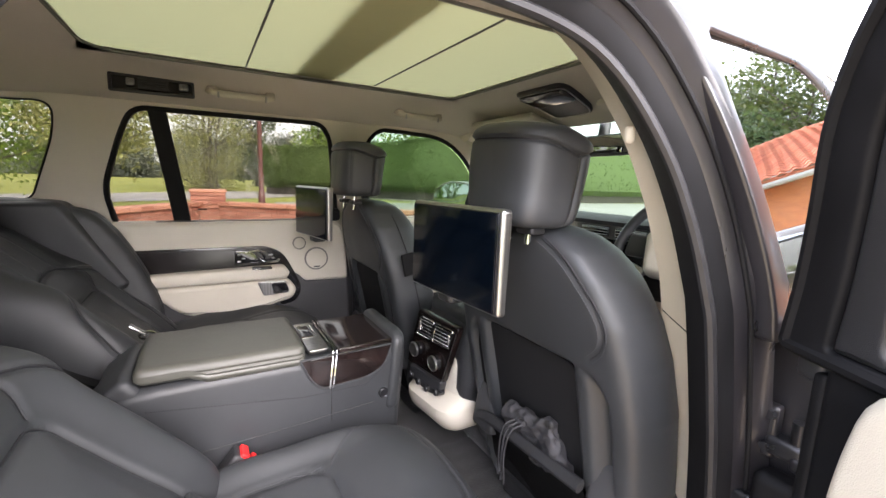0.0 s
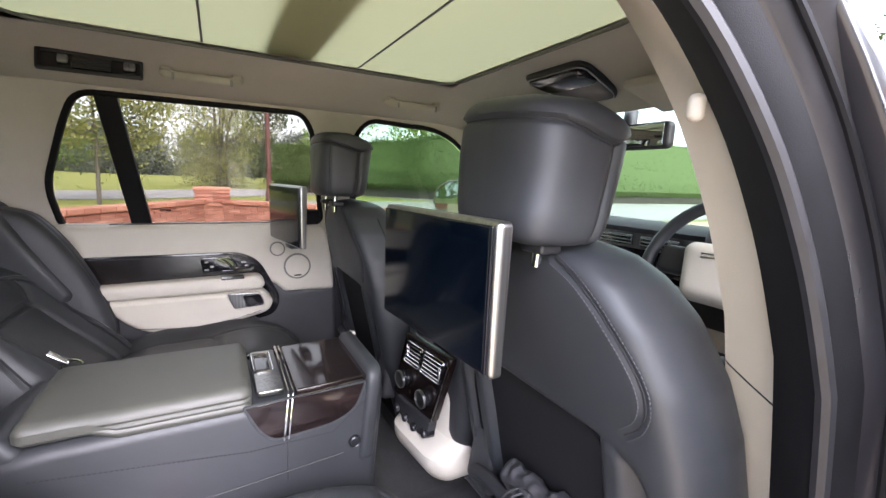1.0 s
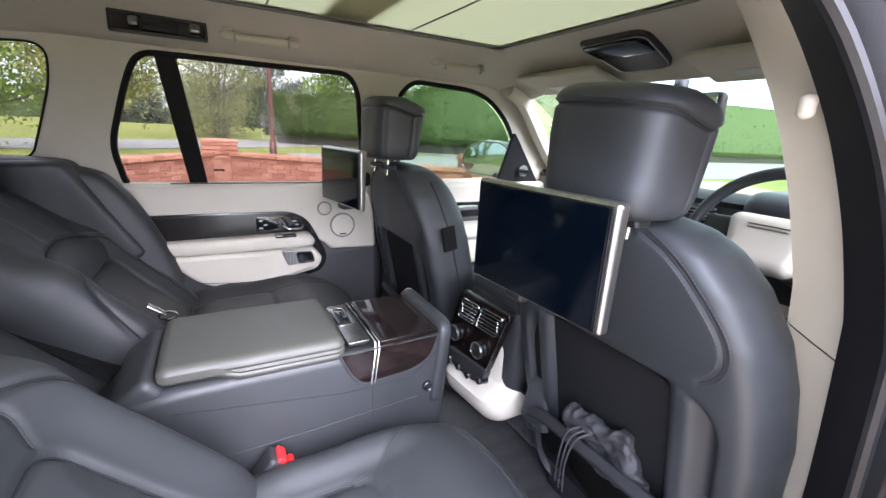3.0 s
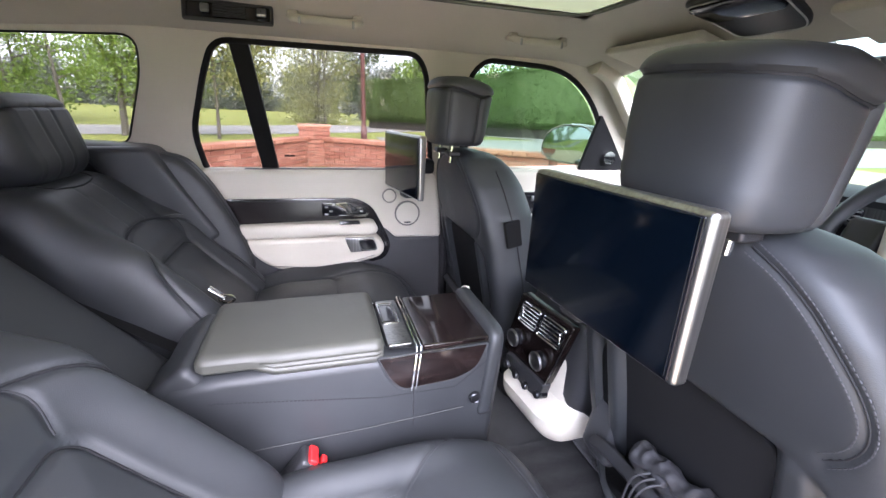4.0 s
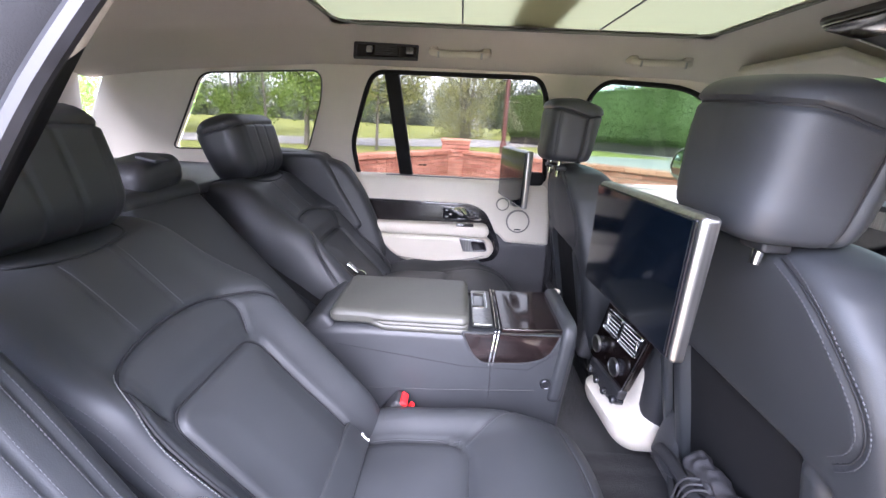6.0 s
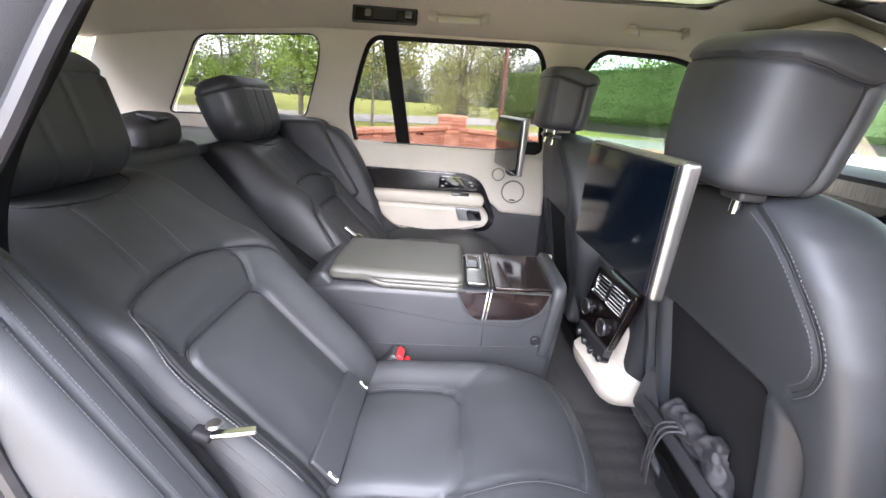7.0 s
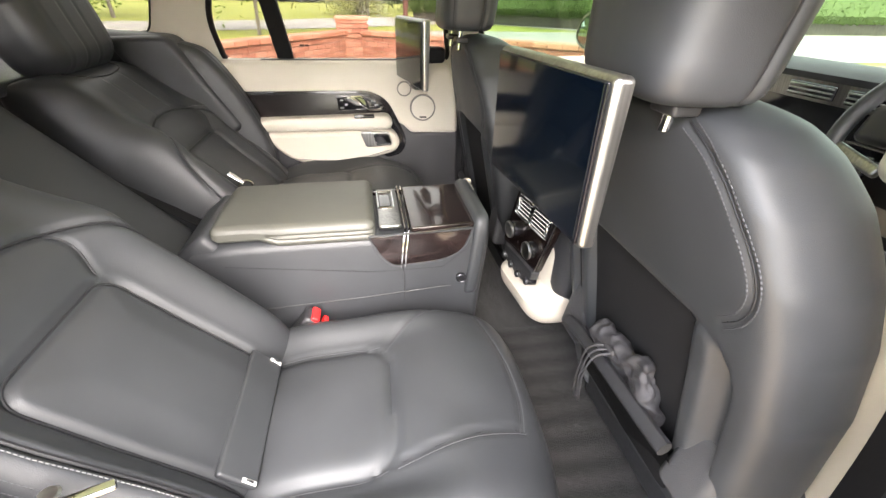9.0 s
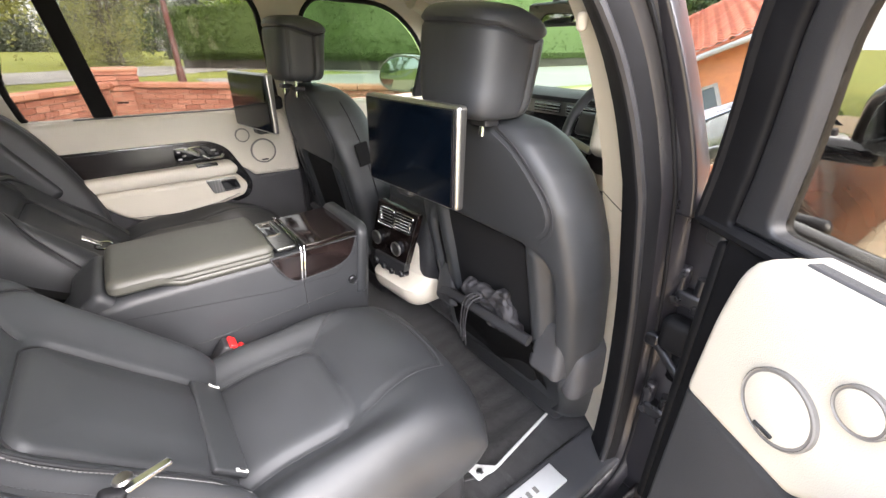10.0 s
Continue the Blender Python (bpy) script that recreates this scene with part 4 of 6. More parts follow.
part("tongue_eye", tube([(-0.295 + 0.018 * math.cos(t), 0.228, 1.027 + 0.010 * math.sin(t)) for t in np.linspace(0, 2 * math.pi, 14)[:-1]], 0.003, 6, True), CHROME, far_belt)

buckle = thing("belt_buckle", (-0.125, -0.155, 0.80), "black belt buckle with a red release button in the seat gap", "belt buckle")
bm_m = Matrix.Translation((-0.132, -0.160, 0.842)) @ Matrix.Rotation(radians(38), 4, "Y")
part("housing", rbox((0.034, 0.046, 0.085), 0.008, 3, m=bm_m), SATIN_BLACK, buckle)
part("release_button", rbox((0.018, 0.040, 0.018), 0.004, 2, m=bm_m @ Matrix.Translation((0.004, 0, 0.040))), RED, buckle, "red release button")
part("second_button", rbox((0.012, 0.018, 0.014), 0.003, 2, m=bm_m @ Matrix.Translation((0.03, 0.006, 0.036))), RED, buckle, "red release button")


# ---- centre console between the rear seats ----
console = thing("rear_console", (0.0, 0.0, 0.70), "black leather centre console with dark veneer and chrome strips", "centre console")


def console_shape(p, n):
    q = p.copy()
    q.y *= 1 + 0.02 * ramp01(-p.z, 0, 0.15)
    q.x += 0.02 * ramp01(p.z, -0.15, 0.17) * (1 if p.x > 0.2 else 0)
    q.z -= 0.10 * ramp01(-p.x, 0.225, 0.35) * ramp01(p.z, -0.15, 0.15)
    return q


part("body", rbox((0.70, 0.236, 0.30), 0.022, 8, console_shape, Matrix.Translation((-0.080, 0.0, 0.880)), 4), LEATHER, console)
part("lower_joint", tube([(-0.27, -0.121, 0.868), (0.0, -0.122, 0.880), (0.20, -0.122, 0.893)], 0.0012, 6), SATIN_BLACK, console, "thin dark joint line")
# front lip with raised rounded rim
LIP = rounded([(-0.126, 0.86), (0.126, 0.86), (0.126, 1.066), (-0.126, 1.066)], [0.02, 0.02, 0.04, 0.04])
part("front_lip", plate([LIP], 0.034, lambda a, b, c: (0.262 + c + 0.10 * (b - 1.0), a, b), 0.013, 4), LEATHER, console, "rounded leather front lip")
# veneer top and side
TOP = rounded([(0.112, -0.114), (0.253, -0.112), (0.253, 0.112), (0.112, 0.114)], 0.006)
part("veneer_top", plate([TOP], 0.012, lambda a, b, c: (a, b, 1.040 + c + 0.02 * (a - 0.11)), 0.003), WOOD, console, "glossy dark veneer lid")
SIDE_V = rounded([(0.022, 1.035), (0.245, 1.040), (0.225, 0.985), (0.18, 0.965), (0.07, 0.958), (0.045, 0.985)], [0.005, 0.005, 0.04, 0.05, 0.05, 0.03])
for s in (-1, 1):
    part("veneer_side", plate([SIDE_V], 0.008, lambda a, b, c: (a, s * (0.1195 + c), b), 0.002), WOOD, console, "glossy dark veneer side")
    part("veneer_piping", tube([(p[0], s * 0.122, p[1]) for p in SIDE_V], 0.0028, 6, True), LEATHER, console)
for x, w in ((0.100, 0.004), (0.108, 0.003)):
    pts = [(x - 0.012, -0.124, 0.955), (x - 0.004, -0.125, 1.030), (x, -0.116, 1.046), (x, 0.0, 1.048), (x, 0.116, 1.046), (x - 0.004, 0.125, 1.03)]
    part("chrome_strip", tube(pts, w * 0.62, 6), CHROME, console, "slim chrome strip")
part("joint", rbox((0.003, 0.004, 0.09), 0.001, 1, m=Matrix.Translation((0.094, -0.1185, 0.91))), SATIN_BLACK, console)
PANEL = rounded([(0.045, -0.10), (0.094, -0.10), (0.094, 0.10), (0.045, 0.10)], 0.008)
part("switch_panel", plate([PANEL], 0.010, lambda a, b, c: (a, b, 1.042 + c), 0.002), SILVER, console, "satin silver switch panel")
part("cup_slot", rbox((0.030, 0.085, 0.010), 0.004, 2, m=Matrix.Translation((0.064, 0.035, 1.044))), GLOSS_BLACK, console, "black storage slot")
part("slot_rim", tube([(p[0], p[1], 1.0485) for p in rounded([(0.047, -0.012), (0.083, -0.012), (0.083, 0.082), (0.047, 0.082)], 0.006)], 0.0018, 6, True), CHROME, console)
part("side_strip", tube([(0.045, -0.1225, 1.032), (0.098, -0.1235, 1.036), (0.24, -0.1225, 1.046)], 0.0018, 6), CHROME, console)
rivet = lathe([(0.004, 0.006), (0.009, 0.006), (0.011, 0.003), (0.011, -0.004), (0.004, -0.004)], 16, Matrix.Translation((0.224, -0.120, 0.913)) @ Matrix.Rotation(radians(90), 4, "X"))
stud = part("side_stud", rivet, GLOSS_BLACK, console, "round black stud")
part("stud_ring", lathe([(0.0085, 0.007), (0.0105, 0.009), (0.0125, 0.007), (0.0125, 0.0), (0.0085, 0.0)], 18, Matrix.Translation((0.224, -0.120, 0.913)) @ Matrix.Rotation(radians(90), 4, "X")), HINGE_STEEL, stud, "dark steel stud ring")
for s in (1,):
    part("stitching", stitches(fine([(-0.27, -0.1195, 0.985), (0.03, -0.1195, 0.945), (0.18, -0.1195, 0.945), (0.25, -0.1195, 1.0)], 12)), THREAD_DARK, console)


def arm_shape(p, n):
    q = p.copy()
    step = ramp01(-p.x, 0.03, 0.075)
    q.y *= 1 + 0.035 * (1 - step)
    if p.z < 0:
        q.z += 0.014 * step
    q.z += 0.006 * dip(p.y, 0.10)
    g = dip(p.z + 0.006, 0.003) + dip(p.z - 0.004, 0.003)
    return q - n * 0.0035 * g * (1 if abs(n.z) < 0.7 else 0)


arm = thing("armrest", (-0.125, 0.0, 1.03), "grey-green leather armrest lid with twin seams on the console", "armrest")
part("lid", rbox((0.325, 0.236, 0.052), 0.020, 16, arm_shape, Matrix.Translation((-0.125, 0.0, 1.043)), 5), ARM_TOP, arm)
part("hinge_block", rbox((0.085, 0.225, 0.05), 0.016, 4, m=Matrix.Translation((-0.318, 0.0, 1.012)) @ Matrix.Rotation(radians(-38), 4, "Y")), LEATHER, arm, "sloping leather hinge cover")
part("rear_well", rbox((0.42, 0.235, 0.06), 0.02, 3, m=Matrix.Translation((-0.50, 0.0, 0.93)) @ Matrix.Rotation(radians(28), 4, "Y")), FABRIC, arm, "dark fabric flap behind the armrest")


# ---- front seats ----
def front_seat(cy, g, dx, label, tilt, lift):
    seat = thing("seat_assembly", (0.75 + dx, cy, 0.56), label, "car seat", "front seats")
    zs = [0.60, 0.75, 0.90, 1.05, 1.15, 1.22, 1.29, 1.335, 1.36, 1.375]
    ws = [0.238, 0.252, 0.262, 0.268, 0.258, 0.240, 0.205, 0.166, 0.130, 0.070]
    SEAM = [(0.070, 1.352), (0.108, 1.335), (0.140, 1.310), (0.170, 1.276), (0.194, 1.243), (0.205, 1.218), (0.206, 1.195), (0.197, 1.172), (0.178, 1.152)]

    def rear_x(z):
        return 0.372 + (1.36 - z) * 0.215

    def relief(z, a):
        h = 0.002 * dip(a, 0.12) * ramp01(z, 1.12, 1.25)
        d = rrect(a, z - 0.87, 0.216, 0.262, 0.075)
        h -= 0.022 * ramp01(-d, 0.0, 0.012)
        pad_d = abs(abs(a) - 0.157)
        h += 0.024 * ramp01(0.038 - pad_d, 0.0, 0.030) * ramp01(-d, 0.0, 0.014) * ramp01(z, 0.80, 0.86)
        if z > 1.10:
            h -= 0.0035 * dip(off_path(abs(a), z, SEAM), 0.005)
        h += 0.002 * noise.noise(Vector((a * 9, z * 9, cy)))
        return h

    def spot(u, v, side, e):
        z = 0.60 + (v + 1) / 2 * 0.775
        w = float(np.interp(z, zs, ws))
        a = u * w
        mid = rear_x(z) + 0.085
        x = mid - (1 - (1 - e) ** 2.5) * (0.085 + relief(z, a)) if side > 0 else mid + e * 0.10
        return (x + dx, cy + g * a, z)

    part("backrest", cushion(spot, 110, 130, 6.0), LEATHER, seat, "black leather backrest with twin-stitched shoulder seams", 60)

    def on_back(a, z):
        w = float(np.interp(z, zs, ws))
        u, v = a / w, 2 * (z - 0.60) / 0.775 - 1
        return Vector(spot(u, v, 1, fullness(u, v, 6.0))) + Vector((-0.0008, 0, 0))

    for s in (1, -1):
        flat_seam = smooth_path([(x, z, 0) for x, z in SEAM], 6)
        for off in (-0.0075, 0.0075):
            line = []
            for i, q in enumerate(flat_seam):
                way = (flat_seam[min(i + 1, len(flat_seam) - 1)] - flat_seam[max(i - 1, 0)]).normalized()
                line.append(on_back(s * (q.x - way.y * off), q.y + way.x * off))
            part("stitching", stitches(line, 0.0058, 0.0034, 0.0009), THREAD, seat, "twin grey stitching")
        part("shoulder_seam", tube([on_back(s * q.x, q.y) + Vector((0.0004, 0, 0)) for q in flat_seam], 0.0013, 6), THREAD_DARK, seat, "dark shoulder seam")
    # pocket panel, pocket and rim bar
    MIDP = rounded([(-0.132, 0.68), (0.205, 0.68), (0.205, 1.06), (0.150, 1.122), (-0.08, 1.122), (-0.132, 1.115)], [0.03, 0.03, 0.05, 0.04, 0.05, 0.05])
    part("back_panel", plate([MIDP], 0.012, lambda a, b, c: (rear_x(b) + 0.018 + c + dx, cy + g * a, b), 0.003), FABRIC, seat, "dark fabric back panel")
    BARP = [(0.178, 0.850), (0.12, 0.868), (0.0, 0.876), (-0.12, 0.884), (-0.165, 0.888)]
    pts = [(rear_x(b) - 0.032 + dx, cy + g * a, b) for a, b in BARP]
    part("pocket_rim", tube(smooth_path(pts, 5), 0.014, 8, flat=0.7), SATIN_BLACK, seat, "grey seat pocket rim")
    part("pocket", surface(lambda u, v: (rear_x(0.86 - 0.2 * v) - 0.03 + 0.05 * v + dx + 0.006 * math.sin(9 * u), cy + g * (-0.165 + 0.34 * u), 0.876 - 0.014 * u - 0.20 * v), 12, 8, 0.003), FABRIC, seat, "dark fabric seat pocket")
    for s in (-1, 1):
        part("corner_cover", rbox((0.10, 0.085, 0.15), 0.018, 6, lambda p, n: Vector((p.x, p.y * (1 - 1.2 * p.z), p.z)), Matrix.Translation((rear_x(0.86) + 0.040 + dx, cy + s * 0.192, 0.862)) @ Matrix.Rotation(radians(8), 4, "Y")), GREY_PLASTIC, seat, "charcoal plastic lower corner cover")
        part("hinge_cover", rbox((0.15, 0.055, 0.15), 0.05, 5, m=Matrix.Translation((0.578 + dx, cy + s * 0.240, 0.800)), k=4), GREY_PLASTIC, seat, "rounded charcoal hinge cover")
    part("side_pouch", rbox((0.045, 0.010, 0.075), 0.004, 3, m=Matrix.Translation((rear_x(1.17) + 0.075 + dx, cy + g * 0.262, 1.175)) @ Matrix.Rotation(radians(-12), 4, "Y")), FABRIC, seat, "black fabric belt loop")
    part("side_seam", tube([(rear_x(z) + 0.085 + dx, cy + g * (float(np.interp(z, zs, ws)) + 0.002), z) for z in np.linspace(0.80, 1.33, 24)], 0.002, 6), THREAD_DARK, seat, "dark side seam")
    part("seat_cushion", rbox((0.52, 0.50, 0.17), 0.06, 6, m=Matrix.Translation((0.80 + dx, cy, 0.82))), LEATHER, seat, "black leather cushion")
    part("seat_rail", rbox((0.50, 0.40, 0.14), 0.02, 2, m=Matrix.Translation((0.80 + dx, cy, 0.65))), SATIN_BLACK, seat)
    part("shoulder_clip", rbox((0.012, 0.008, 0.035), 0.003, 2, m=Matrix.Translation((rear_x(1.19) + 0.10 + dx, cy - g * 0.222, 1.19))), SATIN_BLACK, seat)

    # head restraint: a plan that is flat behind and rounds into the wings, with a sewn cap that dips at the corners
    PLAN = smooth_path([(0.0, 0.316, 0), (0.050, 0.318, 0), (0.082, 0.324, 0), (0.101, 0.338, 0), (0.110, 0.360, 0), (0.114, 0.390, 0), (0.116, 0.416, 0), (0.113, 0.440, 0), (0.097, 0.462, 0), (0.060, 0.475, 0), (0.0, 0.478, 0)], 6)
    PLAN = PLAN + [Vector((-q.x, q.y, 0)) for q in reversed(PLAN[1:-1])]
    rise = [(1.374, 0.30), (1.375, 0.62), (1.377, 0.78), (1.382, 0.87), (1.390, 0.925), (1.402, 0.955), (1.418, 0.972)] + [(1.418 + 0.0025 * k, 0.972 + 0.028 * ramp01(k, 0, 38)) for k in range(1, 49)]
    rise += [(1.5405, 1.0), (1.548, 0.996), (1.556, 0.985), (1.563, 0.965), (1.569, 0.935), (1.574, 0.89), (1.578, 0.82), (1.580, 0.70), (1.582, 0.42)]

    def cap_seam(x):
        return 1.538 - 0.022 * ramp01(x, 0.335, 0.428) + 0.013 * ramp01(x, 0.428, 0.458)

    rows = []
    for z, k in rise:
        row = []
        for q in PLAN:
            seam_z = cap_seam(q.y)
            x, a = 0.410 + (q.y - 0.410) * k, q.x * k
            push = -0.0055 * dip(z - seam_z, 0.0042) + 0.0034 * ramp01(z, seam_z, seam_z + 0.009)
            push -= 0.009 * dip(q.y - 0.428, 0.006) * (1 - ramp01(z, seam_z - 0.006, seam_z))
            push -= 0.002 * dip(q.y - 0.342, 0.004) * (q.x > 0) * (1 - ramp01(z, seam_z - 0.006, seam_z))
            way = Vector((q.y - 0.410, q.x)).normalized()
            x, a = x + way.x * push - 0.04 * max(0, q.y - 0.40) * (1 - ramp01(z, 1.37, 1.52)), a + way.y * push
            x += 0.004 * noise.noise(Vector((a * 12, z * 12, cy)))
            drop = 0.006 * ramp01(z, 1.45, 1.53) + 0.26 * max(0, z - 1.538) + (0.30 * max(0, x - 0.395) + 0.006 * (a / 0.11) ** 2) * ramp01(z, 1.49, 1.58)
            row.append(Vector((x + dx + 0.085 * (z - 1.47), cy + 0.001 * g + g * a, z - drop + tilt * a + lift)))
        rows.append(row)
    part("headrest", loft(rows), LEATHER, seat, "large black leather headrest with a sewn cap", 60)
    groove = min(range(len(PLAN) // 2 + 1), key=lambda i: abs(PLAN[i].y - 0.428))
    for i in (groove, len(PLAN) - groove):
        part("headrest_piping", tube([row[i] for row, (z, k) in zip(rows, rise) if 1.384 < z < cap_seam(0.428)], 0.0032, 6), THREAD_DARK, seat, "black piping")
    corner = min(range(len(PLAN) // 2), key=lambda i: abs(PLAN[i].y - 0.342))
    part("headrest_piping", tube([row[corner] for row, (z, k) in zip(rows, rise) if 1.384 < z < 1.532], 0.0014, 6), THREAD_DARK, seat, "thin black piping")
    cap_line = []
    for i, q in enumerate(PLAN):
        seam_z = cap_seam(q.y)
        cap_line.append(rows[min(range(len(rise)), key=lambda j: abs(rise[j][0] - seam_z))][i])
    smooth_line = [(cap_line[i - 1] + 2 * cap_line[i] + cap_line[(i + 1) % len(cap_line)]) / 4 for i in range(len(cap_line))]
    part("headrest_piping", tube(smooth_line, 0.0020, 6, True), THREAD_DARK, seat, "black piping")
    for a in (-0.057, 0.063):
        part("headrest_post", tube([(0.366 + dx, cy + a, 1.34), (0.372 + dx, cy + a, 1.42)], 0.0065, 10), CHROME, seat, "chrome headrest post")
        part("post_guide", rbox((0.035, 0.045, 0.014), 0.005, 2, m=Matrix.Translation((0.372 + dx, cy + a, 1.366))), SATIN_BLACK, seat)
    return seat


driver = front_seat(-0.41, 1, 0.0, "black leather driver's seat with a screen on its back", 0.06, 0.0)
passenger = front_seat(0.435, -1, -0.06, "black leather front passenger seat with a screen on its back", 0.0, 0.013)


def head_screen(at, yaw, label):
    """A tilted flat screen on an arm behind a headrest."""
    sc = thing("headrest_screen", at, label, "screen", "headrest screens")
    m = Matrix.Translation(at) @ Matrix.Rotation(radians(yaw), 4, "Z")
    part("case", rbox((0.026, 0.276, 0.174), 0.007, 5, lambda p, n: Vector((p.x * (0.50 + 2.6 * p.z) if p.x > 0 else p.x, p.y, p.z)), m @ Matrix.Translation((0.012, 0, 0))), SILVER, sc, "brushed silver screen case")
    part("border", rbox((0.004, 0.262, 0.164), 0.0018, 2, m=m @ Matrix.Translation((-0.002, 0, 0))), BEZEL, sc, "black glass border")
    part("display", rbox((0.002, 0.256, 0.158), 0.0008, 1, m=m @ Matrix.Translation((-0.0042, 0, 0.002))), SCREEN, sc, "dark switched-off display")
    part("mount", rbox((0.10, 0.05, 0.045), 0.012, 3, m=m @ Matrix.Translation((0.075, 0.05, -0.015))), RUBBER, sc, "black mounting arm")
    part("lower_mount", rbox((0.05, 0.05, 0.05), 0.012, 3, m=m @ Matrix.Translation((0.05, 0.06, -0.09))), SATIN_BLACK, sc)
    return sc


head_screen((0.239, -0.405, 1.322), 4.0, "switched-off headrest screen in a silver case behind the driver")
head_screen((0.170, 0.428, 1.330), 10.0, "switched-off headrest screen in a silver case behind the passenger")

front_belt = thing("front_seat_belt", (0.33, 0.65, 0.9), "black front seat belt beside the passenger backrest", "seat belt")
belt("webbing", [(0.42, 0.595, 1.52), (0.44, 0.60, 1.25), (0.47, 0.62, 0.90), (0.48, 0.63, 0.72)], 0.045, FABRIC, front_belt)

# drawstring bag in the driver's seat pocket
bag = thing("drawstring_bag", (0.44, -0.43, 0.88), "crumpled grey nylon drawstring bag tucked in the seat pocket", "bag")


def crumple(p, n):
    k = noise.noise(p * 16) * 0.016 - abs(noise.noise(Vector((p.x * 22, p.y * 30 + p.z * 26, p.z * 20 - p.y * 18)))) * 0.020 + noise.noise(p * 70) * 0.003
    q = p + n * k
    q.y += 0.10 * p.z
    return q


part("sack", rbox((0.042, 0.17, 0.13), 0.020, 44, crumple, Matrix.Translation((0.466, -0.425, 0.895)) @ Matrix.Rotation(radians(-10), 4, "X") @ Matrix.Rotation(radians(-12), 4, "Y"), 4), BAG, bag, "", 70)
for j, (a, b) in enumerate(((0.0, 0.0), (0.012, 0.01), (-0.012, -0.008))):
    pts = [(0.440, -0.40 + a, 0.925), (0.415, -0.385 + a, 0.905), (0.412, -0.375 + b, 0.84), (0.418, -0.37 + a, 0.785 - 0.01 * j)]
    part("drawstring", tube(smooth_path(pts, 6), 0.0022, 6), BAG, bag)
part("string_knot", rbox((0.014, 0.03, 0.016), 0.006, 2, m=Matrix.Translation((0.442, -0.40, 0.925))), BAG, bag)
part("cord_end", rbox((0.008, 0.008, 0.02), 0.003, 2, m=Matrix.Translation((0.418, -0.37, 0.778))), RUBBER_GREY, bag)


# ---- tunnel console end with vents ----
unit = thing("tunnel_console", (0.60, 0.0, 0.56), "front tunnel console end with veneer panel, vents and knobs", "centre console")
part("core", rbox((0.66, 0.26, 0.30), 0.05, 4, m=Matrix.Translation((0.80, 0.0, 0.92))), SATIN_BLACK, unit)
part("tunnel_foot", rbox((0.60, 0.24, 0.25), 0.05, 4, m=Matrix.Translation((0.90, 0.0, 0.68))), CARPET, unit, "carpeted tunnel foot")
part("tunnel_lid", rbox((0.40, 0.24, 0.07), 0.025, 4, m=Matrix.Translation((0.68, 0.0, 1.055))), LEATHER, unit, "black leather front armrest")


def face(a, b, c):
    return (0.425 - 0.13 * a + 0.05 * (b - 0.92) - c, a - 0.30 * (b - 0.93), b)


WOODP = rounded([(-0.089, 1.050), (0.107, 1.056), (0.107, 0.862), (-0.082, 0.862)], [0.012, 0.012, 0.015, 0.008])
part("veneer_panel", plate([WOODP], 0.020, lambda a, b, c: face(a, b, c - 0.0095), 0.004), WOOD_SATIN, unit, "dark veneer face")
part("edge_line", tube([face(-0.081, 0.868, 0.002), face(-0.088, 1.03, 0.002)], 0.0013, 6), SILVER, unit, "thin bright edge line")
part("cream_surround", rbox((0.40, 0.252, 0.27), 0.062, 8, lambda p, n: Vector((p.x + 0.10 * max(0, -p.z - 0.07) - 0.10 * p.y + 0.06 * ramp01(p.z, -0.055, -0.01), p.y, p.z)), Matrix.Translation((0.600, -0.002, 0.846)), 5), CREAM, unit, "cream lower surround")
for a0, a1 in ((0.010, 0.083), (-0.078, 0.004)):
    vent = part("air_vent", plate([rounded([(a0, 0.976), (a1, 0.976), (a1, 1.038), (a0, 1.038)], 0.006)], 0.006, lambda p, q, c: face(p, q, c + 0.003), 0.001), GLOSS_BLACK, unit, "black vent recess")
    part("vent_frame", tube([face(p[0], p[1], 0.006) for p in rounded([(a0 + 0.001, 0.977), (a1 - 0.001, 0.977), (a1 - 0.001, 1.037), (a0 + 0.001, 1.037)], 0.008)], 0.0026, 6, True), CHROME, vent, "satin chrome vent frame")
    for k in range(5):
        z = 0.986 + 0.0105 * k
        part("slat", tube([face(a0 + 0.003, z, 0.006), face(a1 - 0.003, z, 0.006)], 0.0017, 6), CHROME, vent, "chrome-edged vent slat")
    side_a = a1 - 0.010 if a0 > 0 else a0 + 0.010
    part("vent_wheel", rbox((0.006, 0.007, 0.030), 0.002, 2, m=Matrix.Translation(face(side_a, 1.007, 0.007))), CHROME, vent, "ribbed chrome thumbwheel")
for a, z in ((0.065, 0.926), (-0.038, 0.917)):
    km = Matrix.Translation(face(a, z, 0.004)) @ Matrix.Rotation(radians(-90), 4, "Y") @ Matrix.Rotation(radians(7), 4, "X") @ Matrix.Diagonal((1.16, 1.16, 1.0, 1.0))
    knob = part("knob", lathe([(0.001, 0.006), (0.013, 0.005), (0.0165, 0.012), (0.0175, 0.004), (0.019, 0.0), (0.019, -0.012), (0.002, -0.012)], 28, km), GLOSS_BLACK, unit, "black rotary knob")
    part("knob_ring", lathe([(0.0165, 0.015), (0.0185, 0.017), (0.0202, 0.015), (0.0202, 0.011), (0.0165, 0.009)], 28, km), STEEL, knob, "satin chrome knob ring")
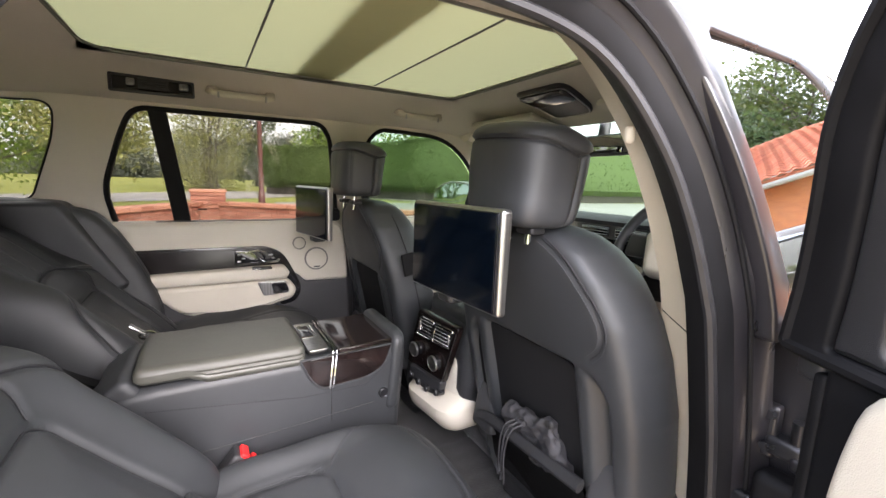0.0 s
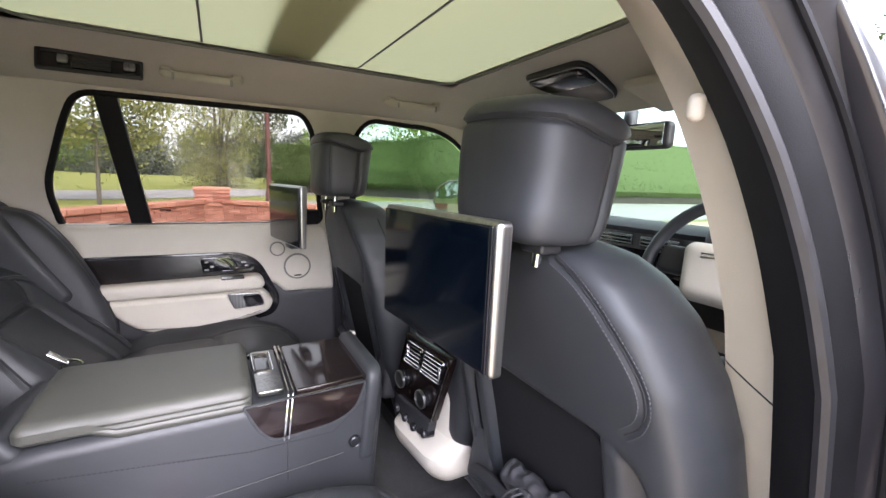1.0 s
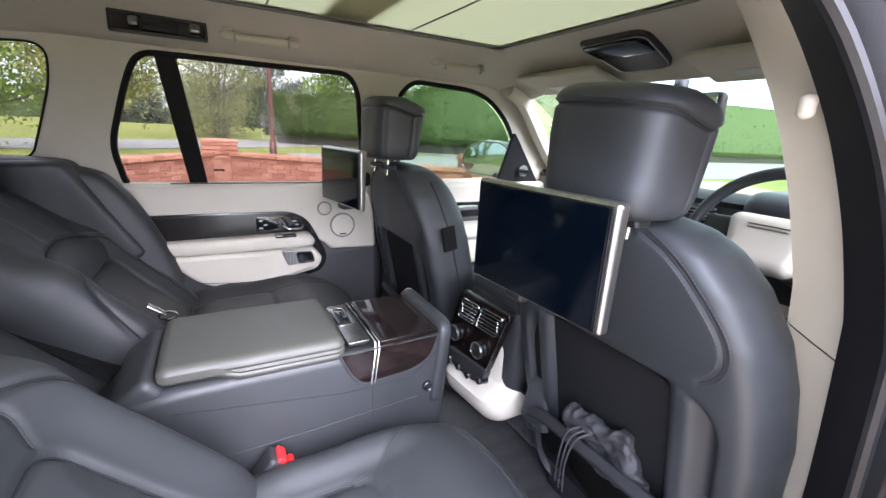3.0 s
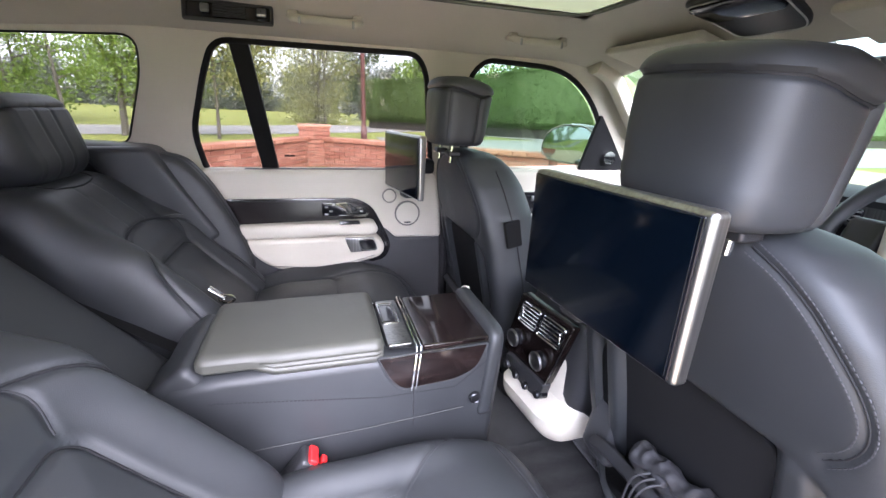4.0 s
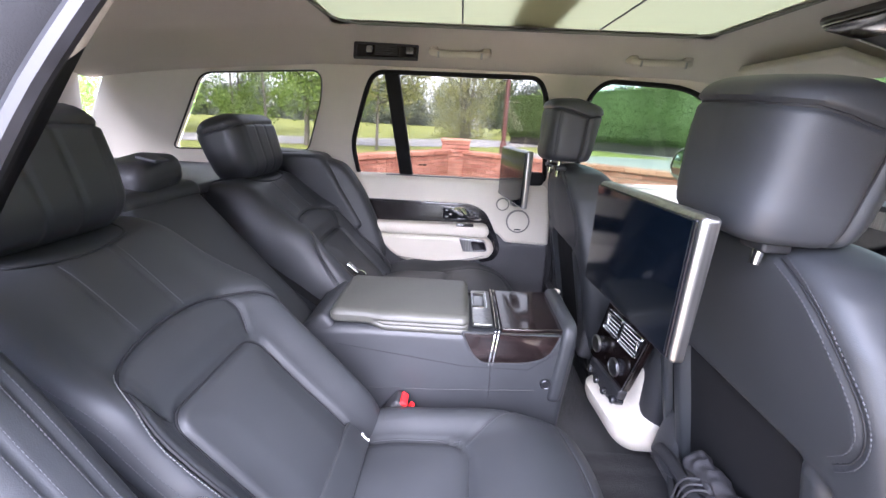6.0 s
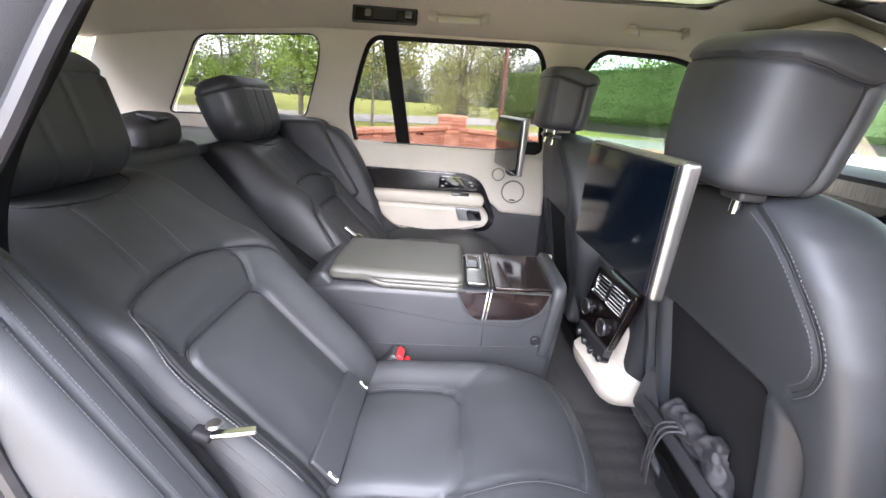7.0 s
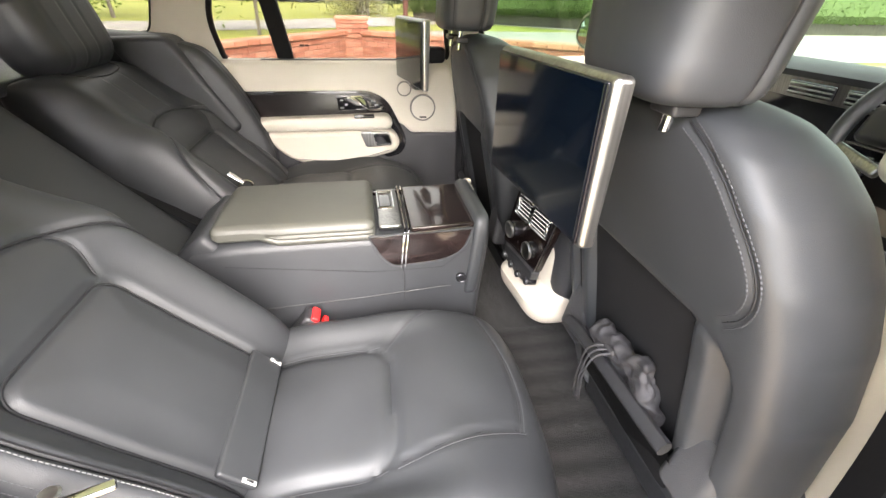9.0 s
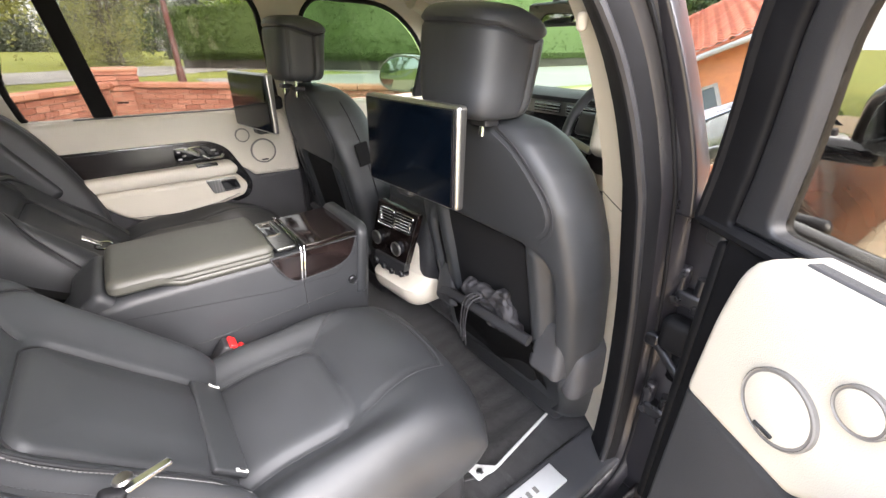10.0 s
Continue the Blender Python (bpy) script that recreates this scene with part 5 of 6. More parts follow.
for a, z in ((0.052, 0.836), (0.008, 0.828), (-0.036, 0.824), (-0.082, 0.832)):
    sock = lathe([(0.001, 0.014), (0.006, 0.014), (0.007, 0.017), (0.009, 0.016), (0.0115, 0.008), (0.0115, -0.01), (0.002, -0.01)], 18, Matrix.Translation(face(a, z, 0.0)) @ Matrix.Rotation(radians(-86), 4, "Y"))
    socket = part("socket", sock, GLOSS_BLACK, unit, "round black power socket")
    part("socket_ring", lathe([(0.0072, 0.018), (0.009, 0.0195), (0.0105, 0.017), (0.0105, 0.012), (0.0072, 0.012)], 18, Matrix.Translation(face(a, z, 0.0)) @ Matrix.Rotation(radians(-86), 4, "Y")), HINGE_STEEL, socket, "dark steel socket ring")
part("socket_strip", plate([rounded([(-0.086, 0.868), (0.075, 0.868), (0.066, 0.826), (0.02, 0.816), (-0.05, 0.812), (-0.088, 0.824)], 0.010)], 0.024, lambda a, b, c: face(a, b, c - 0.002), 0.004), SATIN_BLACK, unit)

# loose tissue wedged by the console
wipe = thing("crumpled_tissue", (0.30, 0.16, 1.02), "crumpled pale tissue beside the console front", "tissue")
part("sheet", rbox((0.020, 0.045, 0.018), 0.008, 14, lambda p, n: p + n * noise.noise(p * 90) * 0.010, Matrix.Translation((0.296, 0.150, 1.025)) @ Matrix.Rotation(radians(20), 4, "X"), 3), CREAM, wipe, "", 80)


# ---- doors ----
def rear_door(M, label, window):
    """A rear door built for the far side, set by M."""
    base = M @ Vector((0.0, 0.75, 0.6))
    door = thing("door_assembly", base, label, "car door", "rear doors")

    def put(name, bm, m, owner=None, text="", sharp=40):
        return part(name, moved(bm, M), m, owner or door, text, sharp)

    yy = lambda y: (lambda a, b, c: (a, y - c, b))
    CREAM_P = rounded([(-0.425, 1.272), (0.350, 1.272), (0.372, 1.17), (0.382, 1.015), (0.20, 1.022), (0.16, 1.06), (-0.40, 1.06)], [0.01, 0.06, 0.06, 0.02, 0.01, 0.02, 0.02])
    put("upper_panel", plate([CREAM_P], 0.07, yy(0.725), 0.016, 4), CREAM, None, "cream leather upper door panel")
    put("sill_top", rbox((0.74, 0.05, 0.016), 0.007, 3, m=Matrix.Translation((-0.055, 0.735, 1.268))), CREAM)
    put("blind_slot", rbox((0.60, 0.020, 0.006), 0.003, 2, m=Matrix.Translation((0.0, 0.722, 1.2742))), GREY_PLASTIC, None, "grey sunblind slot")
    put("lock_pull", rbox((0.028, 0.010, 0.005), 0.002, 2, m=Matrix.Translation((0.20, 0.722, 1.2785))), CHROME)
    DARK_P = rounded([(-0.42, 1.08), (0.16, 1.08), (0.205, 1.022), (0.384, 1.028), (0.390, 0.62), (-0.08, 0.62), (-0.38, 0.86)], [0.02, 0.02, 0.01, 0.02, 0.06, 0.06, 0.08])
    put("lower_panel", plate([DARK_P], 0.066, yy(0.728), 0.014, 3), GREY_PLASTIC, None, "charcoal lower door panel")
    SWOOSH = rounded([(-0.43, 1.180), (0.055, 1.178), (0.115, 1.148), (0.155, 1.07), (0.185, 1.0), (0.165, 0.945), (0.10, 0.93), (0.06, 1.05), (-0.43, 1.08)], [0.01, 0.03, 0.04, 0.05, 0.04, 0.03, 0.02, 0.03, 0.01])
    put("dark_inlay", plate([SWOOSH], 0.018, yy(0.692), 0.003), GLOSS_BLACK, None, "gloss black door inlay")
    VEN = rounded([(-0.425, 1.174), (0.05, 1.172), (0.108, 1.142), (0.130, 1.10), (-0.425, 1.090)], [0.005, 0.03, 0.04, 0.02, 0.005])
    put("veneer_strip", plate([VEN], 0.012, yy(0.684), 0.002), WOOD_SATIN, None, "dark veneer strip")

    ARM = rounded([(-0.375, 1.094), (0.112, 1.104), (0.131, 1.078), (0.118, 1.056), (-0.30, 1.046), (-0.375, 1.060)], [0.02, 0.02, 0.02, 0.012, 0.01, 0.02])
    put("arm_pad", plate([ARM], 0.10, lambda a, b, c: (a, 0.668 + 0.030 * ramp01(-a, 0.0, 0.30) - c, b), 0.014, 4), CREAM, None, "cream padded door armrest")
    POCKET = rounded([(-0.325, 1.044), (0.120, 1.054), (0.156, 1.012), (0.138, 0.972), (0.03, 0.948), (-0.09, 0.930), (-0.225, 0.934), (-0.290, 0.985)], [0.015, 0.02, 0.02, 0.03, 0.06, 0.06, 0.05, 0.05])
    put("pocket_pad", plate([POCKET], 0.10, lambda a, b, c: (a, 0.672 + 0.030 * ramp01(-a, 0.0, 0.30) - c, b), 0.016, 4), CREAM, None, "cream padded door pocket")
    put("pad_seam", tube([(-0.25, 0.6435, 0.955), (-0.10, 0.626, 0.945), (0.04, 0.6215, 0.962), (0.115, 0.6215, 0.982)], 0.0012, 6), GREY_PLASTIC)
    HAND = rounded([(0.010, 1.052), (0.112, 1.050), (0.126, 1.002), (0.030, 0.997)], 0.008)
    handle = put("door_pull", plate([HAND], 0.012, yy(0.619), 0.003), SILVER, None, "satin silver door pull plate")
    put("pull_recess", plate([rounded([(0.060, 1.044), (0.108, 1.043), (0.120, 1.008), (0.068, 1.005)], 0.010)], 0.010, yy(0.613), 0.002), GLOSS_BLACK, handle, "black pull recess")
    put("pull_rim", tube([(p[0], 0.608, p[1]) for p in rounded([(0.058, 1.045), (0.109, 1.044), (0.121, 1.006), (0.066, 1.003)], 0.010)], 0.002, 6, True), CHROME, handle)
    sw = put("switch_base", plate([rounded([(-0.060, 1.166), (0.045, 1.164), (0.100, 1.136), (0.110, 1.112), (-0.060, 1.112)], 0.012)], 0.008, yy(0.676), 0.002), GLOSS_BLACK, None, "gloss black seat switch panel")
    put("release_lever", tube([(-0.010, 0.668, 1.158), (0.010, 0.662, 1.150), (0.030, 0.660, 1.128), (0.045, 0.660, 1.118), (0.088, 0.662, 1.118), (0.095, 0.668, 1.126)], 0.0042, 8), CHROME, sw, "chrome door release lever")
    put("lever_top", tube([(-0.012, 0.668, 1.160), (0.02, 0.664, 1.163), (0.038, 0.664, 1.150), (0.046, 0.664, 1.130)], 0.0035, 8), CHROME, sw)
    for a, b, w in ((-0.045, 1.150, 0.012), (-0.03, 1.135, 0.012), (-0.045, 1.124, 0.014), (0.066, 1.145, 0.016), (0.075, 1.132, 0.012), (-0.02, 1.158, 0.010)):
        put("seat_switch", rbox((w, 0.006, 0.006), 0.002, 2, m=Matrix.Translation((a, 0.669, b))), SILVER, sw, "small silver seat switch")
    put("window_switch", rbox((0.07, 0.03, 0.008), 0.003, 2, m=Matrix.Translation((0.03, 0.635, 1.101))), GLOSS_BLACK, None, "black window switch")

    for a, b, r in ((0.245, 1.116, 0.047), (0.178, 1.183, 0.0255)):
        km = Matrix.Translation((a, 0.690, b)) @ Matrix.Rotation(radians(90), 4, "X")
        grille = put("speaker_grille", lathe([(0.001, 0.008), (r * 0.7, 0.0075), (r - 0.003, 0.005), (r - 0.002, -0.01), (0.001, -0.01)], 32, km), CREAM, None, "round cream speaker grille")
        # thin grey ring; on the far door it paints the grille's shade line
        put("speaker_ring", lathe([(r - 0.0022, 0.0055), (r - 0.001, 0.007), (r + 0.0005, 0.0055), (r + 0.0005, -0.01), (r - 0.0022, -0.01)], 32, km), SPEAKER_RING, grille, "grey grille ring that also draws the shade line round it")
    put("speaker_badge", rbox((0.026, 0.004, 0.005), 0.0015, 1, m=Matrix.Translation((0.245, 0.6805, 1.083))), SATIN_BLACK)

    if window:
        OUT = rounded([(-0.47, 1.25), (-0.475, 1.39), (-0.415, 1.58), (-0.36, 1.688), (0.30, 1.692), (0.425, 1.56), (0.468, 1.40), (0.505, 1.25)], [0.01, 0.05, 0.1, 0.05, 0.09, 0.1, 0.1, 0.01])
        WIN = rounded([(-0.40, 1.275), (-0.418, 1.39), (-0.36, 1.56), (-0.325, 1.635), (0.25, 1.64), (0.345, 1.54), (0.368, 1.40), (0.388, 1.275)], [0.02, 0.05, 0.1, 0.05, 0.09, 0.1, 0.1, 0.02])
        MIDO = rounded([(-0.43, 1.262), (-0.445, 1.39), (-0.387, 1.57), (-0.34, 1.66), (0.27, 1.665), (0.378, 1.555), (0.415, 1.40), (0.446, 1.262)], [0.01, 0.05, 0.1, 0.05, 0.09, 0.1, 0.1, 0.01])
        put("shut_face", plate([OUT, MIDO], 0.056, lambda a, b, c: (a, side_y(b) + 0.012 - c, b), 0.006), RUBBER, None, "black door frame edge")
        put("window_frame", plate([MIDO, WIN], 0.04, lambda a, b, c: (a, side_y(b) + 0.01 - c, b), 0.008), SATIN_BLACK, None, "black door window frame")
        put("frame_seal", tube([(p[0], side_y(p[1]) - 0.012, p[1]) for p in OUT], 0.009, 8, True), RUBBER)
        gl = put("window_glass", plate([WIN], 0.004, lambda a, b, c: (a, side_y(b) + 0.015 - c, b)), GLASS_REAR, None, "lightly tinted door glass")
        gl.visible_shadow = False
        put("outer_skin", rbox((0.92, 0.05, 0.72), 0.03, 4, m=Matrix.Translation((0.01, 0.80, 0.92))), PAINT, None, "dark grey outer door skin")
        put("door_core", rbox((0.86, 0.05, 0.66), 0.02, 2, m=Matrix.Translation((0.02, 0.765, 0.93))), RUBBER, None, "black inner door edge")
        put("seal_strip", rbox((0.02, 0.05, 0.60), 0.008, 2, m=Matrix.Translation((0.455, 0.77, 0.93))), RUBBER)
        put("edge_block", rbox((0.04, 0.035, 0.05), 0.01, 3, m=Matrix.Translation((0.475, 0.765, 1.235))), SATIN_BLACK)
    else:
        put("door_core", rbox((0.84, 0.04, 0.70), 0.01, 2, m=Matrix.Translation((0.0, 0.762, 0.915))), SATIN_BLACK)
    return door


rear_door(Matrix.Identity(4), "closed rear door with cream panels, dark veneer and round speakers", False)
HINGE = Vector((0.58, -0.76, 0))
SWING = Matrix.Translation(HINGE) @ Matrix.Rotation(radians(60.5), 4, "Z") @ Matrix.Translation(-HINGE) @ Matrix.Diagonal((1, -1, 1, 1))
rear_door(SWING, "open rear door with cream panel, round speakers and black frame", True)

front_door = thing("door_assembly", (0.85, 0.75, 0.6), "closed front passenger door with cream trim", "car door")
part("upper_panel", plate([rounded([(0.425, 1.272), (1.30, 1.272), (1.30, 1.0), (0.43, 1.02)], 0.02)], 0.07, lambda a, b, c: (a, 0.725 - c, b), 0.016, 4), CREAM, front_door, "cream leather upper door panel")
part("lower_panel", plate([rounded([(0.43, 1.0), (1.30, 0.99), (1.30, 0.60), (0.43, 0.60)], 0.02)], 0.066, lambda a, b, c: (a, 0.727 - c, b), 0.012, 3), GREY_PLASTIC, front_door, "charcoal lower door panel")
part("veneer_strip", plate([rounded([(0.62, 1.19), (1.20, 1.19), (1.20, 1.11), (0.66, 1.10)], 0.03)], 0.012, lambda a, b, c: (a, 0.686 - c, b), 0.002), GLOSS_BLACK, front_door, "gloss black trim strip")
part("switch_block", rbox((0.10, 0.012, 0.02), 0.004, 2, m=Matrix.Translation((0.80, 0.678, 1.165))), SILVER, front_door)
part("arm_pad", rbox((0.50, 0.10, 0.06), 0.022, 4, m=Matrix.Translation((0.88, 0.65, 1.07))), CREAM, front_door, "cream door armrest")
part("pocket_pad", rbox((0.50, 0.08, 0.12), 0.024, 4, m=Matrix.Translation((0.88, 0.67, 0.98))), CREAM, front_door, "cream door pocket")
TRI = rounded([(0.98, 1.27), (1.22, 1.27), (1.02, 1.50)], 0.02)
part("mirror_triangle", plate([TRI], 0.02, lambda a, b, c: (a, side_y(b) - 0.022 - c, b), 0.004), RUBBER, front_door, "black mirror corner cover")
tm = Matrix.Translation((1.10, side_y(1.33) - 0.045, 1.325)) @ Matrix.Rotation(radians(90), 4, "X")
tw = part("tweeter", lathe([(0.001, 0.004), (0.020, 0.004), (0.022, -0.01), (0.001, -0.01)], 24, tm), SATIN_BLACK, front_door)
part("tweeter_ring", lathe([(0.019, 0.009), (0.027, 0.009), (0.028, -0.01), (0.019, -0.01)], 24, tm), CHROME, tw, "chrome tweeter ring")

# hinges and check strap of the open door
for z, s in ((1.085, 1), (0.80, 1)):
    hinge = thing("hinge_assembly", (0.58, -0.80, z), "bolted steel door hinge on the dark jamb", "hinge", "door hinges")
    part("post_leaf", rbox((0.022, 0.020, 0.085), 0.006, 2, m=Matrix.Translation((0.600, -0.792, z))), JAMB, hinge)
    part("knuckle", tube([(0.598, -0.828, z - 0.025), (0.598, -0.828, z + 0.03)], 0.011, 10), HINGE_STEEL, hinge)
    part("door_leaf", rbox((0.035, 0.05, 0.030), 0.008, 2, m=Matrix.Translation((0.60, -0.815, z - 0.018))), HINGE_STEEL, hinge)
    part("door_leaf", rbox((0.03, 0.07, 0.022), 0.008, 2, m=Matrix.Translation((0.59, -0.86, z - 0.03))), JAMB, hinge)
    for dz in (-0.022, 0.03):
        part("bolt", lathe([(0.001, 0.008), (0.007, 0.008), (0.009, 0.0), (0.001, 0.0)], 8, Matrix.Translation((0.588, -0.792, z + dz)) @ Matrix.Rotation(radians(-90), 4, "Y")), HINGE_STEEL, hinge)
strap = thing("check_strap", (0.57, -0.80, 0.93), "grey steel door check strap", "door strap")
part("arm", tube([(0.585, -0.775, 0.955), (0.575, -0.80, 0.945), (0.53, -0.885, 0.915)], 0.008, 8, flat=0.5), HINGE_STEEL, strap)
part("pivot", rbox((0.02, 0.03, 0.03), 0.006, 2, m=Matrix.Translation((0.585, -0.775, 0.957))), HINGE_STEEL, strap)
gaiter = thing("wiring_gaiter", (0.585, -0.82, 0.95), "black rubber wiring gaiter between post and door", "gaiter")
part("boot", rbox((0.05, 0.06, 0.075), 0.016, 3, m=Matrix.Translation((0.595, -0.815, 0.985))), RUBBER, gaiter)
for k in range(6):
    part("bellow_ring", lathe([(0.012, 0.004), (0.019, 0.0), (0.012, -0.004)], 14, Matrix.Translation((0.588, -0.835, 0.945 - 0.010 * k))), RUBBER, gaiter)

# ---- roof fittings ----
vent = thing("roof_vent", (-0.26, 0.49, 1.695), "dark roof air vent with silver rim above the far door", "air vent")
rv_m = Matrix.Translation((-0.260, 0.486, 1.697)) @ Matrix.Rotation(radians(62), 4, "X")
VF = rounded([(-0.105, -0.030), (0.103, -0.028), (0.103, 0.026), (-0.108, 0.030)], 0.006)
VH = rounded([(-0.097, -0.023), (0.096, -0.021), (0.096, 0.020), (-0.098, 0.023)], 0.005)
part("rim", moved(plate([VF, VH], 0.010, lambda a, b, c: (a, b, c), 0.003), rv_m), SATIN_BLACK, vent, "dark vent rim")
part("recess", moved(plate([VH], 0.004, lambda a, b, c: (a, b, c - 0.003)), rv_m), GLOSS_BLACK, vent)
for k in range(5):
    part("slat", rbox((0.075, 0.004, 0.006), 0.0015, 1, m=rv_m @ Matrix.Translation((0.0, -0.015 + 0.0075 * k, 0.004))), SATIN_BLACK, vent)
for a, s in ((-0.055, 0.02), (0.075, 0.024)):
    part("belt_catch", rbox((s, 0.022, 0.010), 0.004, 2, m=rv_m @ Matrix.Translation((a, 0.002, 0.006))), SILVER, vent, "silver catch")


def grab_handle(x0, x1, label):
    gr = thing("grab_handle", ((x0 + x1) / 2, 0.50, 1.70), label, "grab handle", "grab handles")
    pts = [(x0 - 0.004, 0.535, 1.714), (x0 + 0.002, 0.506, 1.704), (x0 + 0.016, 0.495, 1.6995), (x0 + 0.05, 0.492, 1.6985), ((x0 + x1) / 2, 0.491, 1.6985), (x1 - 0.05, 0.492, 1.6985), (x1 - 0.016, 0.495, 1.6995), (x1 - 0.002, 0.506, 1.704), (x1 + 0.004, 0.535, 1.714)]
    part("bar", tube(smooth_path(pts, 5), 0.0115, 10, flat=0.75), LINING, gr)
    for x in (x0 + 0.006, x1 - 0.006):
        part("mount", rbox((0.030, 0.034, 0.024), 0.008, 3, m=Matrix.Translation((x, 0.520, 1.711)) @ Matrix.Rotation(radians(-35), 4, "X")), LINING, gr)
    for x in (x0 + 0.022, x1 - 0.022):
        part("hook", rbox((0.007, 0.010, 0.020), 0.003, 2, m=Matrix.Translation((x, 0.486, 1.694))), SILVER, gr, "small silver hook")


grab_handle(-0.115, 0.068, "beige grab handle above the far rear door")
grab_handle(0.53, 0.715, "beige grab handle above the front passenger door")

over = thing("overhead_console", (0.86, -0.03, 1.70), "roof console with dark glass panel and silver rim", "roof console")
OVP = rounded([(0.735, -0.115), (0.92, -0.09), (0.92, 0.09), (0.735, 0.115)], 0.04)
ov_place = lambda a, b, c: (a + 0.05, b + 0.015, 1.757 - (a - 0.67) ** 2 + c)
part("shell", plate([OVP], 0.020, lambda a, b, c: ov_place(a, b, c - 0.002), 0.005, 3), SATIN_BLACK, over, "gloss black console shell")
part("dark_panel", plate([rounded([(0.745, -0.105), (0.83, -0.095), (0.83, 0.095), (0.745, 0.105)], 0.03)], 0.008, lambda a, b, c: ov_place(a, b, c - 0.018), 0.003), BEZEL, over, "gloss black lamp panel")
part("rim", tube([ov_place(p[0], p[1], -0.016) for p in rounded([(0.742, -0.107), (0.91, -0.085), (0.91, 0.085), (0.742, 0.107)], 0.03)], 0.0018, 6, True), STEEL, over, "silver rim")
for y0, y1, tag in ((0.12, 0.50, "passenger"), (-0.50, -0.16, "driver")):
    visor = thing("sun_visor", (0.92, (y0 + y1) / 2, 1.68), "beige cloth sun visor folded up above the windscreen", "sun visor", "sun visors")
    part("flap", rbox((0.17, y1 - y0, 0.022), 0.010, 6, m=Matrix.Translation((0.945, (y0 + y1) / 2, 1.672)) @ Matrix.Rotation(radians(14), 4, "Y")), LINING, visor)
    part("label_patch", rbox((0.04, 0.08, 0.002), 0.0008, 1, m=Matrix.Translation((0.965, (y0 + y1) / 2 + 0.05, 1.6545)) @ Matrix.Rotation(radians(14), 4, "Y")), PIPING, visor, "white label patch")
rvm = thing("rear_view_mirror", (1.05, -0.02, 1.60), "dark rear-view mirror under the roof console", "mirror")
part("housing", rbox((0.04, 0.24, 0.07), 0.016, 4, m=Matrix.Translation((1.02, -0.08, 1.585))), SATIN_BLACK, rvm)
part("mirror_face", rbox((0.004, 0.22, 0.056), 0.0015, 2, m=Matrix.Translation((0.998, -0.08, 1.585))), MIRROR_GLASS, rvm, "mirror glass")
part("stalk", tube([(1.03, -0.06, 1.61), (1.06, -0.04, 1.66)], 0.02, 10), SATIN_BLACK, rvm)

# ---- dashboard and wheel ----
dash = thing("dashboard", (1.25, 0, 1.0), "dashboard with black top, silver vents and cream lower half", "dashboard")
prof = [(1.72, 1.26), (1.50, 1.315), (1.36, 1.335), (1.27, 1.338), (1.215, 1.330), (1.20, 1.318), (1.202, 1.302)]


def dash_part(name, prof, m, text="", thick=0.012, y0=-0.72, y1=0.72):
    n = 16
    rows = []
    for i in range(n + 1):
        y = y0 + (y1 - y0) * i / n
        bow = 0.05 * (y / 0.72) ** 2
        rows.append([Vector((x - bow * 0 + 0.03 * (y / 0.72) ** 2, y, z)) for x, z in prof])
    bm = loft(rows, False, False)
    bmesh.ops.solidify(bm, geom=bm.faces[:], thickness=thick)
    return part(name, bm, m, dash, text)


dash_part("dash_top", prof, LEATHER, "black leather dash top")
dash_part("vent_band", [(1.205, 1.302), (1.208, 1.250)], SILVER, "silver vent band")
dash_part("dark_band", [(1.208, 1.250), (1.225, 1.18), (1.235, 1.150)], GLOSS_BLACK, "gloss black dash band")
dash_part("trim_line", [(1.222, 1.152), (1.222, 1.138)], SILVER, "silver trim line")
dash_part("knee_panel", [(1.236, 1.138), (1.275, 1.04)], SATIN_BLACK, "black knee panel")
dash_part("lower_dash", [(1.275, 1.04), (1.30, 0.97)], CREAM, "cream leather lower dash")
dash_part("foot_panel", [(1.30, 0.97), (1.38, 0.80), (1.42, 0.62)], SATIN_BLACK, "black foot panel")
for y in (0.08, -0.08, 0.55, -0.55):
    dv = part("dash_vent", rbox((0.010, 0.13, 0.036), 0.004, 2, m=Matrix.Translation((1.200 + 0.03 * (y / 0.72) ** 2, y, 1.277))), GLOSS_BLACK, dash, "dark dash air vent")
    for k in range(3):
        part("slat", rbox((0.010, 0.126, 0.0035), 0.001, 1, m=Matrix.Translation((1.196 + 0.03 * (y / 0.72) ** 2, y, 1.266 + 0.011 * k))), SILVER, dv)
part("instrument_hood", rbox((0.20, 0.40, 0.10), 0.045, 5, m=Matrix.Translation((1.26, -0.42, 1.315))), LEATHER, dash, "black instrument hood")
part("instrument_screen", rbox((0.01, 0.32, 0.10), 0.004, 2, m=Matrix.Translation((1.165, -0.42, 1.285)) @ Matrix.Rotation(radians(15), 4, "Y")), SCREEN, dash, "dark instrument screen")
part("centre_screen", rbox((0.02, 0.26, 0.15), 0.008, 2, m=Matrix.Translation((1.20, 0.0, 1.09)) @ Matrix.Rotation(radians(20), 4, "Y")), GLOSS_BLACK, dash, "dark centre touch screen")
part("centre_stack", rbox((0.24, 0.28, 0.26), 0.04, 3, m=Matrix.Translation((1.20, 0.0, 0.93))), CREAM, dash, "cream centre stack sides")

